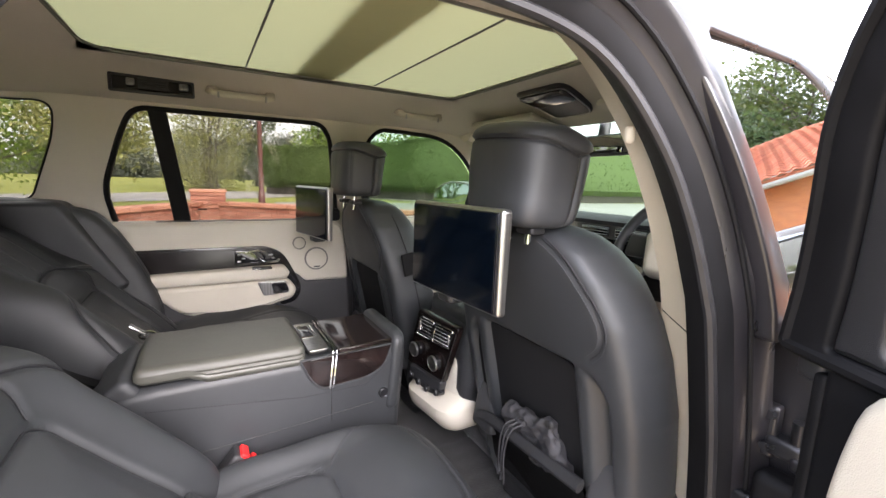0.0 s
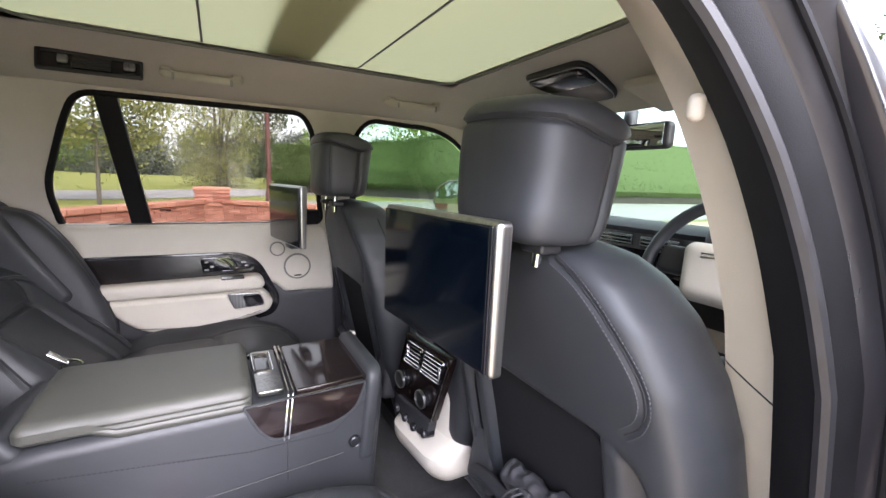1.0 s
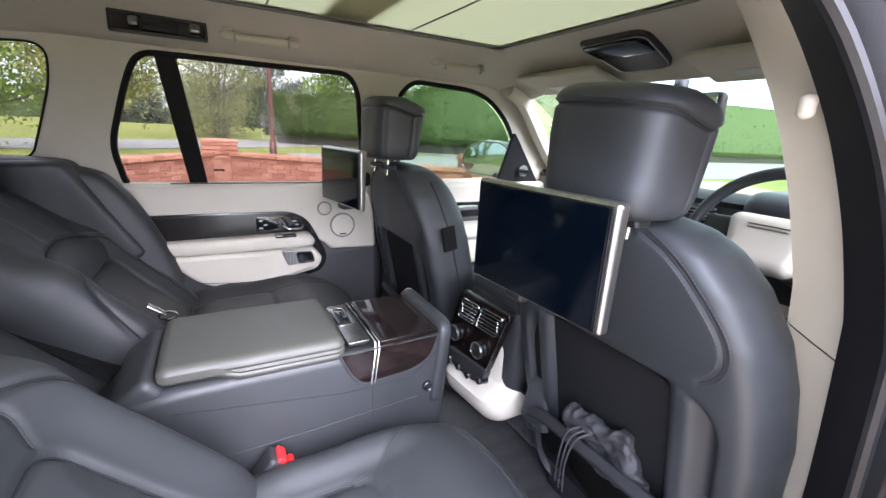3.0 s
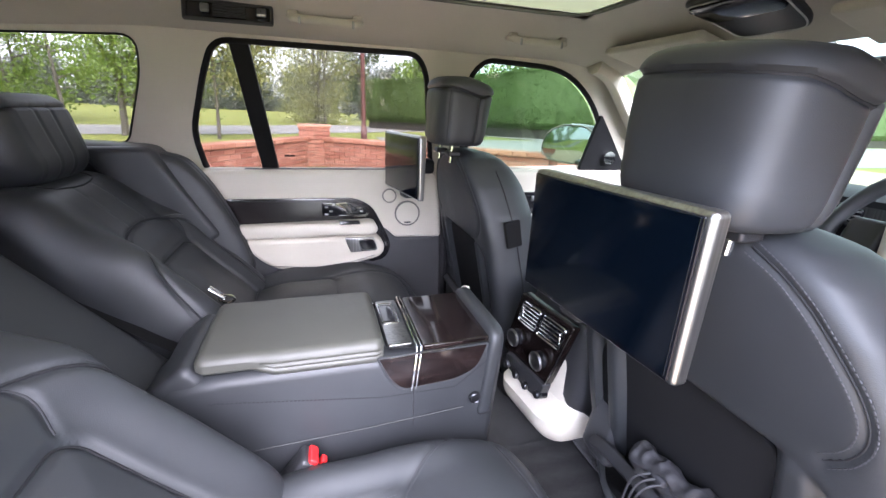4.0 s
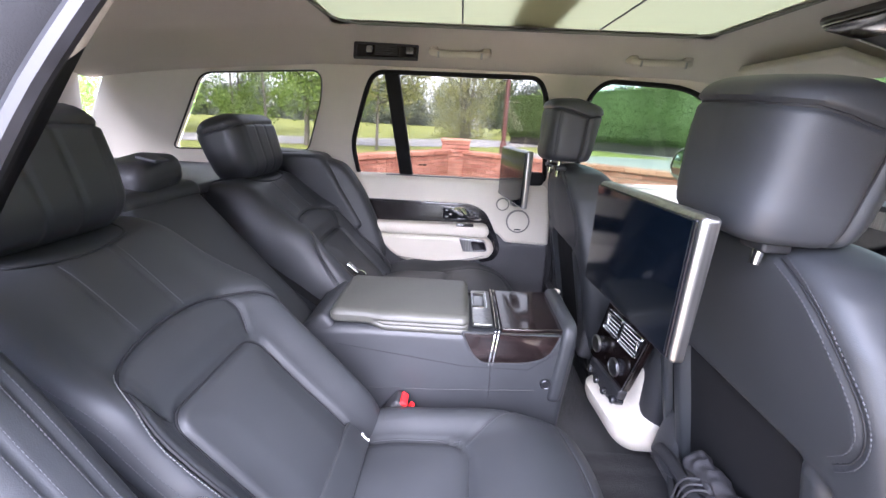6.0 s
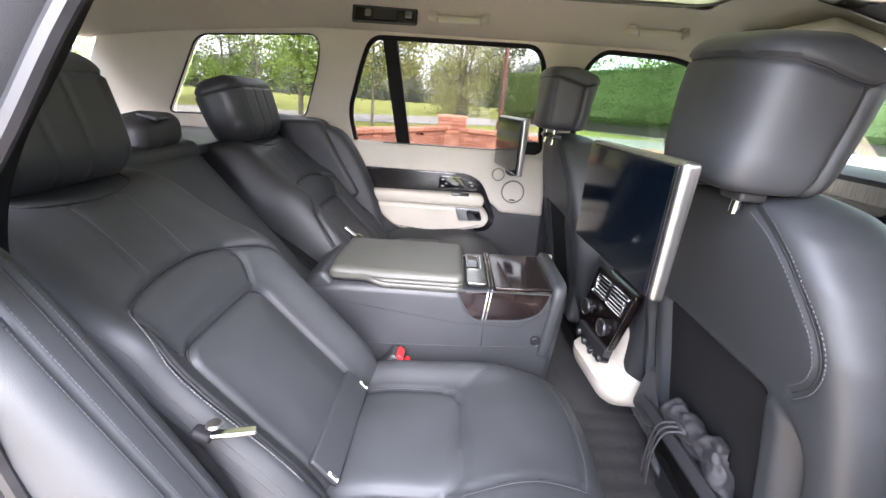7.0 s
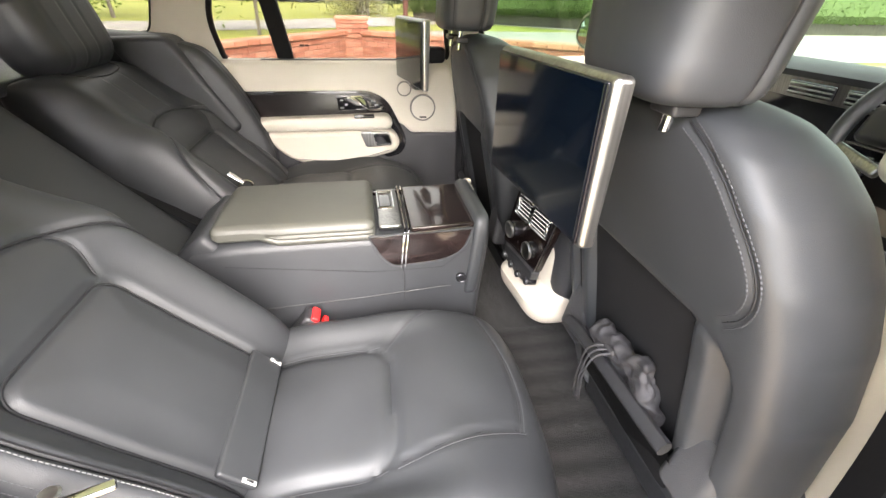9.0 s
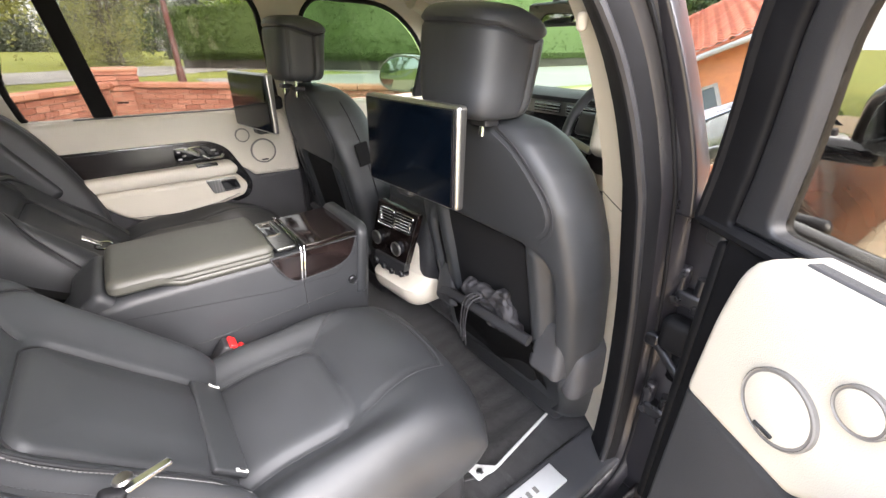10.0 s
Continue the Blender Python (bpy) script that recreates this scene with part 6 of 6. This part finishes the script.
wheel = thing("steering_wheel", (0.98, -0.42, 1.25), "black leather steering wheel with a cream hub and silver spokes", "steering wheel")
WM = Matrix.Translation((0.955, -0.405, 1.262)) @ Matrix.Rotation(radians(-68), 4, "Y")
part("rim", moved(tube([(0.182 * math.cos(2 * math.pi * k / 48), 0.188 * math.sin(2 * math.pi * k / 48), 0) for k in range(48)], 0.0155, 12, True), WM), LEATHER, wheel, "black leather rim")
part("hub", rbox((0.135, 0.170, 0.06), 0.028, 6, lambda p, n: Vector((p.x, p.y * (1 + 2.6 * p.x), p.z)), WM @ Matrix.Translation((0.0, 0, 0.01))), CREAM, wheel, "cream hub pad")
for dz in (0.030, 0.038):
    part("hub_slot", rbox((0.0035, 0.085, 0.004), 0.001, 1, m=WM @ Matrix.Translation((dz, 0, 0.0405))), SILVER, wheel)
for s in (1, -1):
    part("spoke_control", rbox((0.07, 0.07, 0.03), 0.014, 3, m=WM @ Matrix.Translation((0.02, s * 0.125, -0.004))), SATIN_BLACK, wheel, "black spoke control")
    part("spoke", rbox((0.022, 0.10, 0.018), 0.006, 2, m=WM @ Matrix.Translation((-0.045, s * 0.125, 0.0)) @ Matrix.Rotation(radians(-s * 14), 4, "Z")), SILVER, wheel, "silver spoke")
part("column", tube([WM @ Vector((0, 0, -0.02)), WM @ Vector((0.0, 0, -0.22))], 0.05, 14), SATIN_BLACK, wheel)
for s in (1, -1):
    part("stalk", tube([WM @ Vector((0.02, 0, -0.06)), WM @ Vector((0.05, s * 0.16, -0.05))], 0.008, 8), SATIN_BLACK, wheel)

# ---- floor mat ----
mat_thing = thing("floor_mat", (0.45, -0.35, 0.56), "dark striped pile floor mat edged with pale piping", "floor mat")
MATO = rounded([(0.05, 0.06), (0.624, 0.06), (0.702, -0.48), (0.672, -0.548), (0.325, -0.605), (0.10, -0.52)], [0.03, 0.03, 0.03, 0.03, 0.02, 0.03])
part("mat_surface", plate([MATO], 0.014, lambda a, b, c: (a, b, 0.562 + c), 0.004), MAT_PILE, mat_thing)
part("piping", tube([(p[0], p[1], 0.568) for p in MATO[8:30]], 0.0042, 8), PIPING, mat_thing, "pale edge piping")
part("fixing_patch", plate([rounded([(0.274, -0.520), (0.282, -0.606), (0.342, -0.602), (0.306, -0.572)], 0.008)], 0.006, lambda a, b, c: (a, b, 0.571 + c), 0.001), PIPING, mat_thing, "pale fixing patch")
for a, b in ((0.288, -0.560), (0.298, -0.590)):
    part("stud", lathe([(0.001, 0.004), (0.007, 0.004), (0.009, 0.0), (0.001, 0.0)], 12, Matrix.Translation((a, b, 0.574))), SILVER, mat_thing)


# ---- outdoors ----
def ground_z(x, y):
    return 0.42 * ramp01(y, 1.6, 6.6)


bm = bmesh.new()
gx = [-400, -150, -60, -30, -20, -14, -10, -7, -5, -4, -3, -2, -1, 0, 1, 2, 3, 4, 5, 7, 10, 14, 20, 30, 60, 150, 400]
gy = [-400, -100, -40, -20, -10, -5, -3, -1, 0, 1.6, 2, 2.5, 3, 3.5, 4, 4.5, 5, 5.5, 6, 6.6, 8, 12, 18, 30, 60, 150, 400]
gv = {(x, y): bm.verts.new((x, y, ground_z(x, y))) for x in gx for y in gy}
for x, x2 in zip(gx, gx[1:]):
    for y, y2 in zip(gy, gy[1:]):
        bm.faces.new((gv[x, y], gv[x2, y], gv[x2, y2], gv[x, y2]))
solid("ground", bm, GRASS, None, "rough green grass", category="ground", kind="structure")
solid("driveway", surface(lambda u, v: (-12 + 26 * u, -9 + 15.9 * v, ground_z(-12 + 26 * u, -9 + 15.9 * v) + 0.012), 6, 40), PAVING, None, "beige paved driveway", category="driveway", kind="structure")
ROAD_N = smooth_path([(-40, 12, 0), (-14, 13.2, 0), (-4, 15.7, 0), (1.2, 19.0, 0), (6, 21.5, 0), (12, 15.0, 0), (30, 13.5, 0)], 8)
ROAD_F = smooth_path([(-40, 17, 0), (-16, 18.5, 0), (-5.5, 21.9, 0), (1.6, 27.8, 0), (6.5, 24.5, 0), (12.5, 16.6, 0), (30, 15.6, 0)], 8)
solid("road", surface(lambda u, v: ROAD_N[round(u * 48)].lerp(ROAD_F[round(u * 48)], v) + Vector((0, 0, 0.435)), 48, 1), ROAD, None, "pale grey road beyond the garden wall", category="road", kind="structure")


solid("forecourt", surface(lambda u, v: (2.2 + 40 * u, 7.4 + 9.0 * v, 0.432), 4, 2), ROAD, None, "pale grey forecourt before the hedge", category="road", kind="structure")


def leaf_cloud(points, size, rng, droop=0.0):
    """Many small turned leaves as one mesh."""
    n = len(points)
    ctr = np.array(points)
    a = rng.normal(size=(n, 3))
    a /= np.linalg.norm(a, axis=1)[:, None]
    b = np.cross(a, rng.normal(size=(n, 3)))
    b /= np.linalg.norm(b, axis=1)[:, None]
    s = size * rng.uniform(0.6, 1.4, (n, 1))
    quad = np.stack([ctr - a * s, ctr + b * s * 0.55, ctr + a * s, ctr - b * s * 0.55], 1).reshape(-1, 3)
    me = bpy.data.meshes.new("leaves")
    me.from_pydata(quad.tolist(), [], [(4 * i, 4 * i + 1, 4 * i + 2, 4 * i + 3) for i in range(n)])
    return me


def tree(at, height, spread, clear, m, seed, leaves=5000, size=0.10, label="", stems=1, trunk=0.10, kind_name="tree", gap=0.0):
    """Tapered trunk with limbs and a crown of many small leaves in uneven clumps."""
    rng = np.random.default_rng(seed)
    t = thing(kind_name, at, label, "tree", "trees beyond the car")
    at = Vector(at)
    ends = []
    wood = []
    for s in range(stems):
        off = Vector((rng.normal() * 0.25 * (stems > 1), rng.normal() * 0.25 * (stems > 1), 0))
        top = at + off * (1.0 + 2 * (stems > 1)) + Vector((rng.normal() * 0.1, rng.normal() * 0.1, height * 0.85))
        pts = smooth_path([at + off, at + off * 1.2 + Vector((rng.normal() * 0.05, rng.normal() * 0.05, height * 0.4)), top], 5)
        wood.append(tube(pts, [trunk * (1 - 0.85 * i / (len(pts) - 1)) for i in range(len(pts))], 7))
        limbs = int(10 + height)
        for k in range(limbs):
            z = clear + (height - clear) * (k + rng.random()) / limbs
            ang = rng.uniform(0, 2 * math.pi)
            f = (z - clear) / max(0.1, height - clear)
            reach = spread * (0.55 + 0.45 * math.sin(math.pi * min(1, f * 0.9 + 0.15))) * rng.uniform(0.6, 1.1)
            base_z = max(clear * 0.7, z - reach * 0.5)
            p0 = at + off * 1.1 + Vector((0, 0, base_z))
            p2 = at + off + Vector((math.cos(ang) * reach, math.sin(ang) * reach, z))
            p1 = p0.lerp(p2, 0.5) + Vector((0, 0, -0.08 * reach))
            pts = smooth_path([p0, p1, p2], 3)
            wood.append(tube(pts, [trunk * 0.35 * (1 - 0.85 * i / (len(pts) - 1)) + 0.004 for i in range(len(pts))], 5))
            ends += [p0.lerp(p2, w) + Vector((0, 0, -0.05 * reach)) for w in (0.45, 0.7, 0.9, 1.0)]
    part("trunk", join(*wood), BARK, t, "bark-covered trunk and limbs")
    ends = [e for e in ends if rng.random() > gap]
    ctr = np.array([tuple(e) for e in ends])
    pick = rng.integers(0, len(ctr), leaves)
    blob = spread * rng.uniform(0.10, 0.22, len(ctr))
    pos = ctr[pick] + rng.normal(size=(leaves, 3)) * blob[pick][:, None]
    pos[:, 2] = np.maximum(pos[:, 2], at.z + 0.1)
    me = leaf_cloud(pos, size, rng)
    me.materials.append(m)
    crown = new("crown", me)
    crown.parent = t
    crown.matrix_parent_inverse = Matrix.Translation(-at)
    return t


GZ = 0.42
tree((0.1, 30.0, GZ), 8.2, 2.5, 0.3, LEAF_OLIVE, 3, 26000, 0.055, "broad olive-leaved tree bushy to the ground", 5, 0.12)
tree((-2.9, 13.8, GZ), 5.2, 1.9, 1.9, LEAF_OLIVE, 5, 9500, 0.06, "young roadside tree with a slim bare trunk", 1, 0.06)
tree((-5.6, 14.5, GZ), 6.6, 2.5, 1.5, LEAF_GREEN, 6, 15000, 0.055, "leafy bright green roadside tree on a grey trunk", 1, 0.11)
tree((7.5, 30.0, GZ), 7.5, 2.6, 1.0, LEAF_GREEN, 8, 7000, 0.11, "leafy tree behind the clipped hedge", 2, 0.14)
tree((13.5, 25.5, GZ), 8.5, 3.2, 1.5, LEAF_GREEN, 9, 9000, 0.11, "leafy tree behind the clipped hedge", 2, 0.16)
tree((4.5, 42.0, GZ), 9.0, 3.0, 1.0, LEAF_DARK, 10, 7000, 0.13, "dark tree in the far hedgerow", 2, 0.16)
rng = np.random.default_rng(21)
for k in range(13):
    x, y = -30 + 2.0 * k + rng.uniform(-0.8, 0.8), 24 + rng.uniform(-3, 6)
    if x > -8.5:
        continue
    tree((x, y, GZ), rng.uniform(9, 12), 1.9, 1.0, LEAF_GREEN, 30 + k, 6500, 0.075, "slender woodland tree with a bare stem", 1, rng.uniform(0.06, 0.10), gap=0.25)
for k in range(9):
    x, y = -13 - 2.4 * k + rng.uniform(-0.8, 0.8), 19 + rng.uniform(-1, 3) - 0.3 * k
    tree((x, y, GZ), rng.uniform(8, 11), 1.7, 1.2, LEAF_GREEN, 60 + k, 5500, 0.065, "slender woodland tree with a bare stem", 1, rng.uniform(0.05, 0.085), gap=0.3)
# far treeline; its haze is only in the greyed leaf colour
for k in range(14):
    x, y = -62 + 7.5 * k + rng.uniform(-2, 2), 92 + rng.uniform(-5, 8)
    tree((x, y, GZ), rng.uniform(6.5, 10.0), 4.6, 0.6, LEAF_HAZE, 90 + k, 8000, 0.22, "far tree at the field's edge, haze put into its leaf colour", 2, 0.3)
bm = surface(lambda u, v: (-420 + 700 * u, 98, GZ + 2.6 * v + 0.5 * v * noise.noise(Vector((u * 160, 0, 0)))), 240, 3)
solid("far_hedgerow", bm, LEAF_HAZE, None, "dark hedgerow along the far field, haze put into its colour", category="hedge", kind="stuff")


# clipped hedge with a bare dark foot
def hedge(path, tops, depth, label, seed):
    rng = np.random.default_rng(seed)
    h = thing("hedge", path[0], label, "hedge")
    line = smooth_path(path, 12)
    n = len(line)

    def spot(u, v):
        i = min(int(u * (n - 1)), n - 2)
        w = u * (n - 1) - i
        p = line[i].lerp(line[i + 1], w)
        way = (line[i + 1] - line[i]).normalized()
        back = Vector((-way.y, way.x, 0))
        if back.y < 0:
            back = -back
        top = float(np.interp(u, np.linspace(0, 1, len(tops)), tops))
        prof = [(0.35, 0.45), (0.0, 0.75), (0.0, 1.4), (0.05, top - 0.15), (0.2, top), (depth, top), (depth, 0.45)]
        k = min(int(v * 6), 5)
        f = v * 6 - k
        d = prof[k][0] * (1 - f) + prof[k + 1][0] * f
        z = prof[k][1] * (1 - f) + prof[k + 1][1] * f
        q = p + back * d + Vector((0, 0, GZ + z))
        return q + Vector((1, 1, 1)) * 0.03 * noise.noise(q * 1.3)

    part("core", surface(spot, 120, 30), LEAF_HEDGE, h, "dense clipped green foliage")
    pts = []
    for _ in range(34000):
        u, v = rng.random(), rng.random() * 0.72
        q = spot(u, v)
        pts.append((q.x + rng.normal() * 0.03, q.y + rng.normal() * 0.03 - 0.02, q.z + rng.normal() * 0.03))
    way = (line[1] - line[0]).normalized()
    for _ in range(1200):
        q = line[0] + Vector((-way.y, way.x, 0)) * (rng.random() * depth) + Vector((0, 0, GZ + 0.5 + rng.random() * (tops[0] - 0.5)))
        pts.append((q.x + rng.normal() * 0.03, q.y, q.z))
    me = leaf_cloud(pts, 0.05, rng)
    me.materials.append(LEAF_HEDGE)
    lv = new("leaves", me)
    lv.parent = h
    lv.matrix_parent_inverse = Matrix.Translation(-Vector(path[0]))
    part("bare_foot", surface(lambda u, v: spot(u, 0.0) + Vector((0.0, 0.05 + 0.03 * noise.noise(Vector((u * 80, v, 0))), -0.45 * v)), 120, 2, 0.1), BARK, h, "dark bare hedge foot")


hedge([(2.75, 24.3, 0), (3.6, 23.7, 0), (5.0, 22.6, 0), (8.0, 19.6, 0), (10.5, 17.6, 0), (20, 16.4, 0), (48, 17.0, 0)], [2.6, 2.6, 2.7, 2.9, 3.2, 3.6, 4.4], 1.6, "tall clipped green hedge with a dark bare foot", 4)

post = thing("lamp_post", (1.35, 12.5, GZ), "tall maroon painted lamp post behind the wall", "lamp post")
part("pole", tube([(1.35, 12.5, GZ), (1.35, 12.5, 3.5), (1.35, 12.5, 5.6)], [0.075, 0.06, 0.05], 12), POST_PAINT, post)
part("collar", lathe([(0.04, 0.0), (0.10, 0.0), (0.10, 0.5), (0.07, 0.56), (0.04, 0.56)], 16, Matrix.Translation((1.35, 12.5, GZ))), POST_PAINT, post)
part("lantern", lathe([(0.04, 0.0), (0.12, 0.1), (0.14, 0.35), (0.05, 0.45), (0.02, 0.5)], 12, Matrix.Translation((1.35, 12.5, 5.6))), HOUSE_GLASS, post)

# garden wall with piers, brick by brick
brick_bm = rbox((0.215, 0.1025, 0.065), 0.004, 1, k=1)
brick_me = bpy.data.meshes.new("brick")
brick_bm.to_mesh(brick_me)
brick_bm.free()
brick_me.materials.append(BRICK)
cope_bm = rbox((0.215, 0.30, 0.07), 0.012, 1, k=1)
cope_me = bpy.data.meshes.new("coping_brick")
cope_bm.to_mesh(cope_me)
cope_bm.free()
cope_me.materials.append(COPING)


def pier(at, w, top, label):
    p = thing("brick_pier", at, label, "brick pier", "garden wall piers")
    z0 = at[2] - 0.1
    part("core", rbox((w - 0.02, w - 0.02, top - z0), 0.003, 1, m=Matrix.Translation((at[0], at[1], (top + z0) / 2)), k=1), MORTAR, p)
    n = max(2, round(w / 0.225))
    z, row = z0, 0
    while z < top - 0.03:
        grow = 0.05 if z > top - 0.30 else (0.025 if z > top - 0.36 else 0.0)
        ww = w + 2 * grow
        for face_i in range(4):
            ang = face_i * math.pi / 2
            for k in range(n):
                a = (k + 0.5) * ww / n - ww / 2
                m = Matrix.Translation((at[0], at[1], z + 0.035)) @ Matrix.Rotation(ang, 4, "Z") @ Matrix.Translation((a, -ww / 2 + 0.05, 0)) @ Matrix.Diagonal((ww / n / 0.222, 1, 1, 1))
                ob = new("brick", brick_me)
                ob.parent = p
                ob.matrix_parent_inverse = Matrix.Translation(-Vector(p.location))
                ob.matrix_basis = m
        z += 0.075
        row += 1
    part("cap", rbox((w + 0.14, w + 0.14, 0.05), 0.015, 2, m=Matrix.Translation((at[0], at[1], top - 0.02))), COPING, p, "flat brick cap")
    return p


pier((-0.085, 7.62, GZ), 0.44, 1.165, "square red brick pier with a stepped cap at the wall's corner")
pier((3.45, 4.75, 0.30), 0.34, 1.13, "slim red brick pier ending the garden wall")
pier((16.0, 22.0, GZ), 0.7, 2.9, "tall red brick gate pier before the hedge")


def wall_run(a, b, base_z, top, label):
    a, b = Vector(a), Vector(b)
    ln = (b - a).length
    way = (b - a).normalized()
    ang = math.atan2(way.y, way.x)
    w = thing("garden_wall", (a.x, a.y, base_z), label, "brick wall", kind="structure")
    M0 = Matrix.Translation((a.x, a.y, 0)) @ Matrix.Rotation(ang, 4, "Z")
    part("core", rbox((ln, 0.18, top - base_z + 0.1), 0.003, 1, m=M0 @ Matrix.Translation((ln / 2, 0, (top + base_z) / 2 - 0.06)), k=1), MORTAR, w, "mortar bed")
    z, row = top - 0.085 - 0.075 * 7, 0
    while z < top - 0.08:
        x = -0.11 * (row % 2)
        while x < ln:
            x0, x1 = max(0, x), min(ln, x + 0.215)
            if x1 - x0 > 0.04:
                m = M0 @ Matrix.Translation(((x0 + x1) / 2, -0.0535, z + 0.0325)) @ Matrix.Diagonal(((x1 - x0) / 0.215, 1, 1, 1))
                ob = new("brick", brick_me)
                ob.parent = w
                ob.matrix_parent_inverse = Matrix.Translation(-Vector(w.location))
                ob.matrix_basis = m
            x += 0.225
        z += 0.075
        row += 1
    x = 0
    while x < ln - 0.05:
        m = M0 @ Matrix.Translation((x + 0.11, 0, top - 0.04))
        ob = new("coping_brick", cope_me)
        ob.parent = w
        ob.matrix_parent_inverse = Matrix.Translation(-Vector(w.location))
        ob.matrix_basis = m
        x += 0.222
    return w


wall_run((-2.55, 3.75, 0), (-0.30, 7.42, 0), 0.25, 0.965, "weathered red brick garden wall with a coping, running to the corner pier")
wall_run((0.14, 7.45, 0), (3.30, 4.85, 0), 0.30, 0.965, "weathered red brick garden wall with a coping, leaving the corner pier")


# tiled house mirrored in the front door glass
def house(origin, turn, label):
    hs = thing("house", origin, label, "house")
    M = Matrix.Translation(origin) @ Matrix.Rotation(radians(turn), 4, "Z")
    L, D, H, R = 9.0, 6.4, 3.05, 1.65
    wins = [rounded([(x, 1.2), (x + 1.0, 1.2), (x + 1.0, 2.4), (x, 2.4)], 0.01) for x in (2.9, 4.6, 6.4)]
    part("front_wall", moved(plate([[(0, 0), (L, 0), (L, H), (0, H)]] + wins, 0.2, lambda a, b, c: (a, c, b)), M), HOUSE_BRICK, hs, "orange brick front wall")
    part("side_wall", moved(plate([[(0, 0), (D, 0), (D, H), (D / 2, H + R), (0, H)]], 0.2, lambda a, b, c: (c, a, b)), M), HOUSE_BRICK, hs, "orange brick gable wall")
    part("side_wall", moved(plate([[(0, 0), (D, 0), (D, H), (D / 2, H + R), (0, H)]], 0.2, lambda a, b, c: (L + c, a, b)), M), HOUSE_BRICK, hs)
    part("back_wall", moved(plate([[(0, 0), (L, 0), (L, H), (0, H)]], 0.2, lambda a, b, c: (a, D + c, b)), M), HOUSE_BRICK, hs)
    for x in (2.9, 4.6, 6.4):
        wn_ = part("window", moved(plate([rounded([(x - 0.02, 1.18), (x + 1.02, 1.18), (x + 1.02, 2.42), (x - 0.02, 2.42)], 0.01), rounded([(x + 0.06, 1.26), (x + 0.94, 1.26), (x + 0.94, 2.34), (x + 0.06, 2.34)], 0.01)], 0.08, lambda a, b, c: (a, -0.05 + c, b)), M), HOUSE_TRIM, hs, "pale window frame")
        part("pane", moved(rbox((0.92, 0.02, 1.12), 0.004, 1, m=Matrix.Translation((x + 0.5, -0.02, 1.8))), M), HOUSE_GLASS, wn_)
        part("mullion", moved(rbox((0.06, 0.06, 1.12), 0.004, 1, m=Matrix.Translation((x + 0.5, -0.06, 1.8))), M), HOUSE_TRIM, wn_)
    part("gutter", moved(tube([(-0.4, -0.52, H - 0.08), (L + 0.4, -0.52, H - 0.08)], 0.06, 8), M), HOUSE_TRIM, hs, "pale gutter")
    part("downpipe", moved(tube([(0.2, -0.5, H - 0.1), (0.2, -0.15, H - 0.4), (0.2, -0.15, 0.1)], 0.04, 8), M), HOUSE_TRIM, hs)
    part("fascia", moved(rbox((L + 0.8, 0.04, 0.18), 0.005, 1, m=Matrix.Translation((L / 2, -0.44, H))), M), HOUSE_TRIM, hs)
    slope = math.atan2(R, D / 2)
    run = math.hypot(R + 0.3, D / 2 + 0.5)
    for side in (0, 1):
        S = M if side == 0 else M @ Matrix.Translation((L, D, 0)) @ Matrix.Rotation(math.pi, 4, "Z")
        roof = part("roof", moved(rbox((L + 0.8, run, 0.06), 0.01, 1, m=S @ Matrix.Translation((L / 2, -0.5, H)) @ Matrix.Rotation(slope, 4, "X") @ Matrix.Translation((0, run / 2, 0))), Matrix.Identity(4)), ROOF_TILE, hs, "terracotta tiled roof slope")
        if side == 0:
            rng = np.random.default_rng(77)
            verts, faces = [], []
            across = [(k / 6, 0.028 * math.sin(2 * math.pi * k / 6)) for k in range(7)]
            for j in range(int(run / 0.20)):
                for i in range(int((L + 0.8) / 0.19)):
                    lift, base = 0.045 + rng.normal() * 0.003, len(verts)
                    for u, h in across:
                        for v in (0.0, 0.25):
                            verts.append((-0.4 + 0.19 * i + 0.185 * u, 0.20 * j + v, lift + h + 0.030 - 0.12 * v))
                    for u, h in across:
                        verts.append((-0.4 + 0.19 * i + 0.185 * u, 0.20 * j, lift + h + 0.012))
                    for k in range(6):
                        faces.append((base + 2 * k, base + 2 * k + 2, base + 2 * k + 3, base + 2 * k + 1))
                        faces.append((base + 14 + k, base + 15 + k, base + 2 * k + 2, base + 2 * k))
            me = bpy.data.meshes.new("roof_tiles")
            me.from_pydata(verts, [], faces)
            me.transform(S @ Matrix.Translation((0, -0.5, H)) @ Matrix.Rotation(slope, 4, "X"))
            me.materials.append(ROOF_TILE)
            tiles = new("roof_tiles", me)
            tiles.parent = roof
            tagged(tiles, "rows of terracotta pantiles", "", "", "stuff")
    part("ridge", moved(tube([(-0.4, D / 2, H + R + 0.08), (L + 0.4, D / 2, H + R + 0.08)], 0.12, 10), M), ROOF_TILE, hs, "terracotta ridge")
    return hs


house((8.8, -1.0, 0), -107, "orange brick bungalow with a terracotta tiled roof")
# trees mirrored in the door glass; the reflection's dimness is in their leaf colour
tree((17.5, -5.0, 0), 10, 4.0, 2.0, LEAF_DIM, 200, 22000, 0.10, "leafy green tree behind the bungalow", 2, 0.2)
tree((19, -8.5, 0), 11, 4.2, 2.0, LEAF_DIM, 201, 22000, 0.10, "leafy green tree behind the bungalow", 2, 0.2)
tree((15.5, -10, 0), 9, 3.6, 2.0, LEAF_DIM, 202, 22000, 0.10, "leafy green tree behind the bungalow", 2, 0.2)
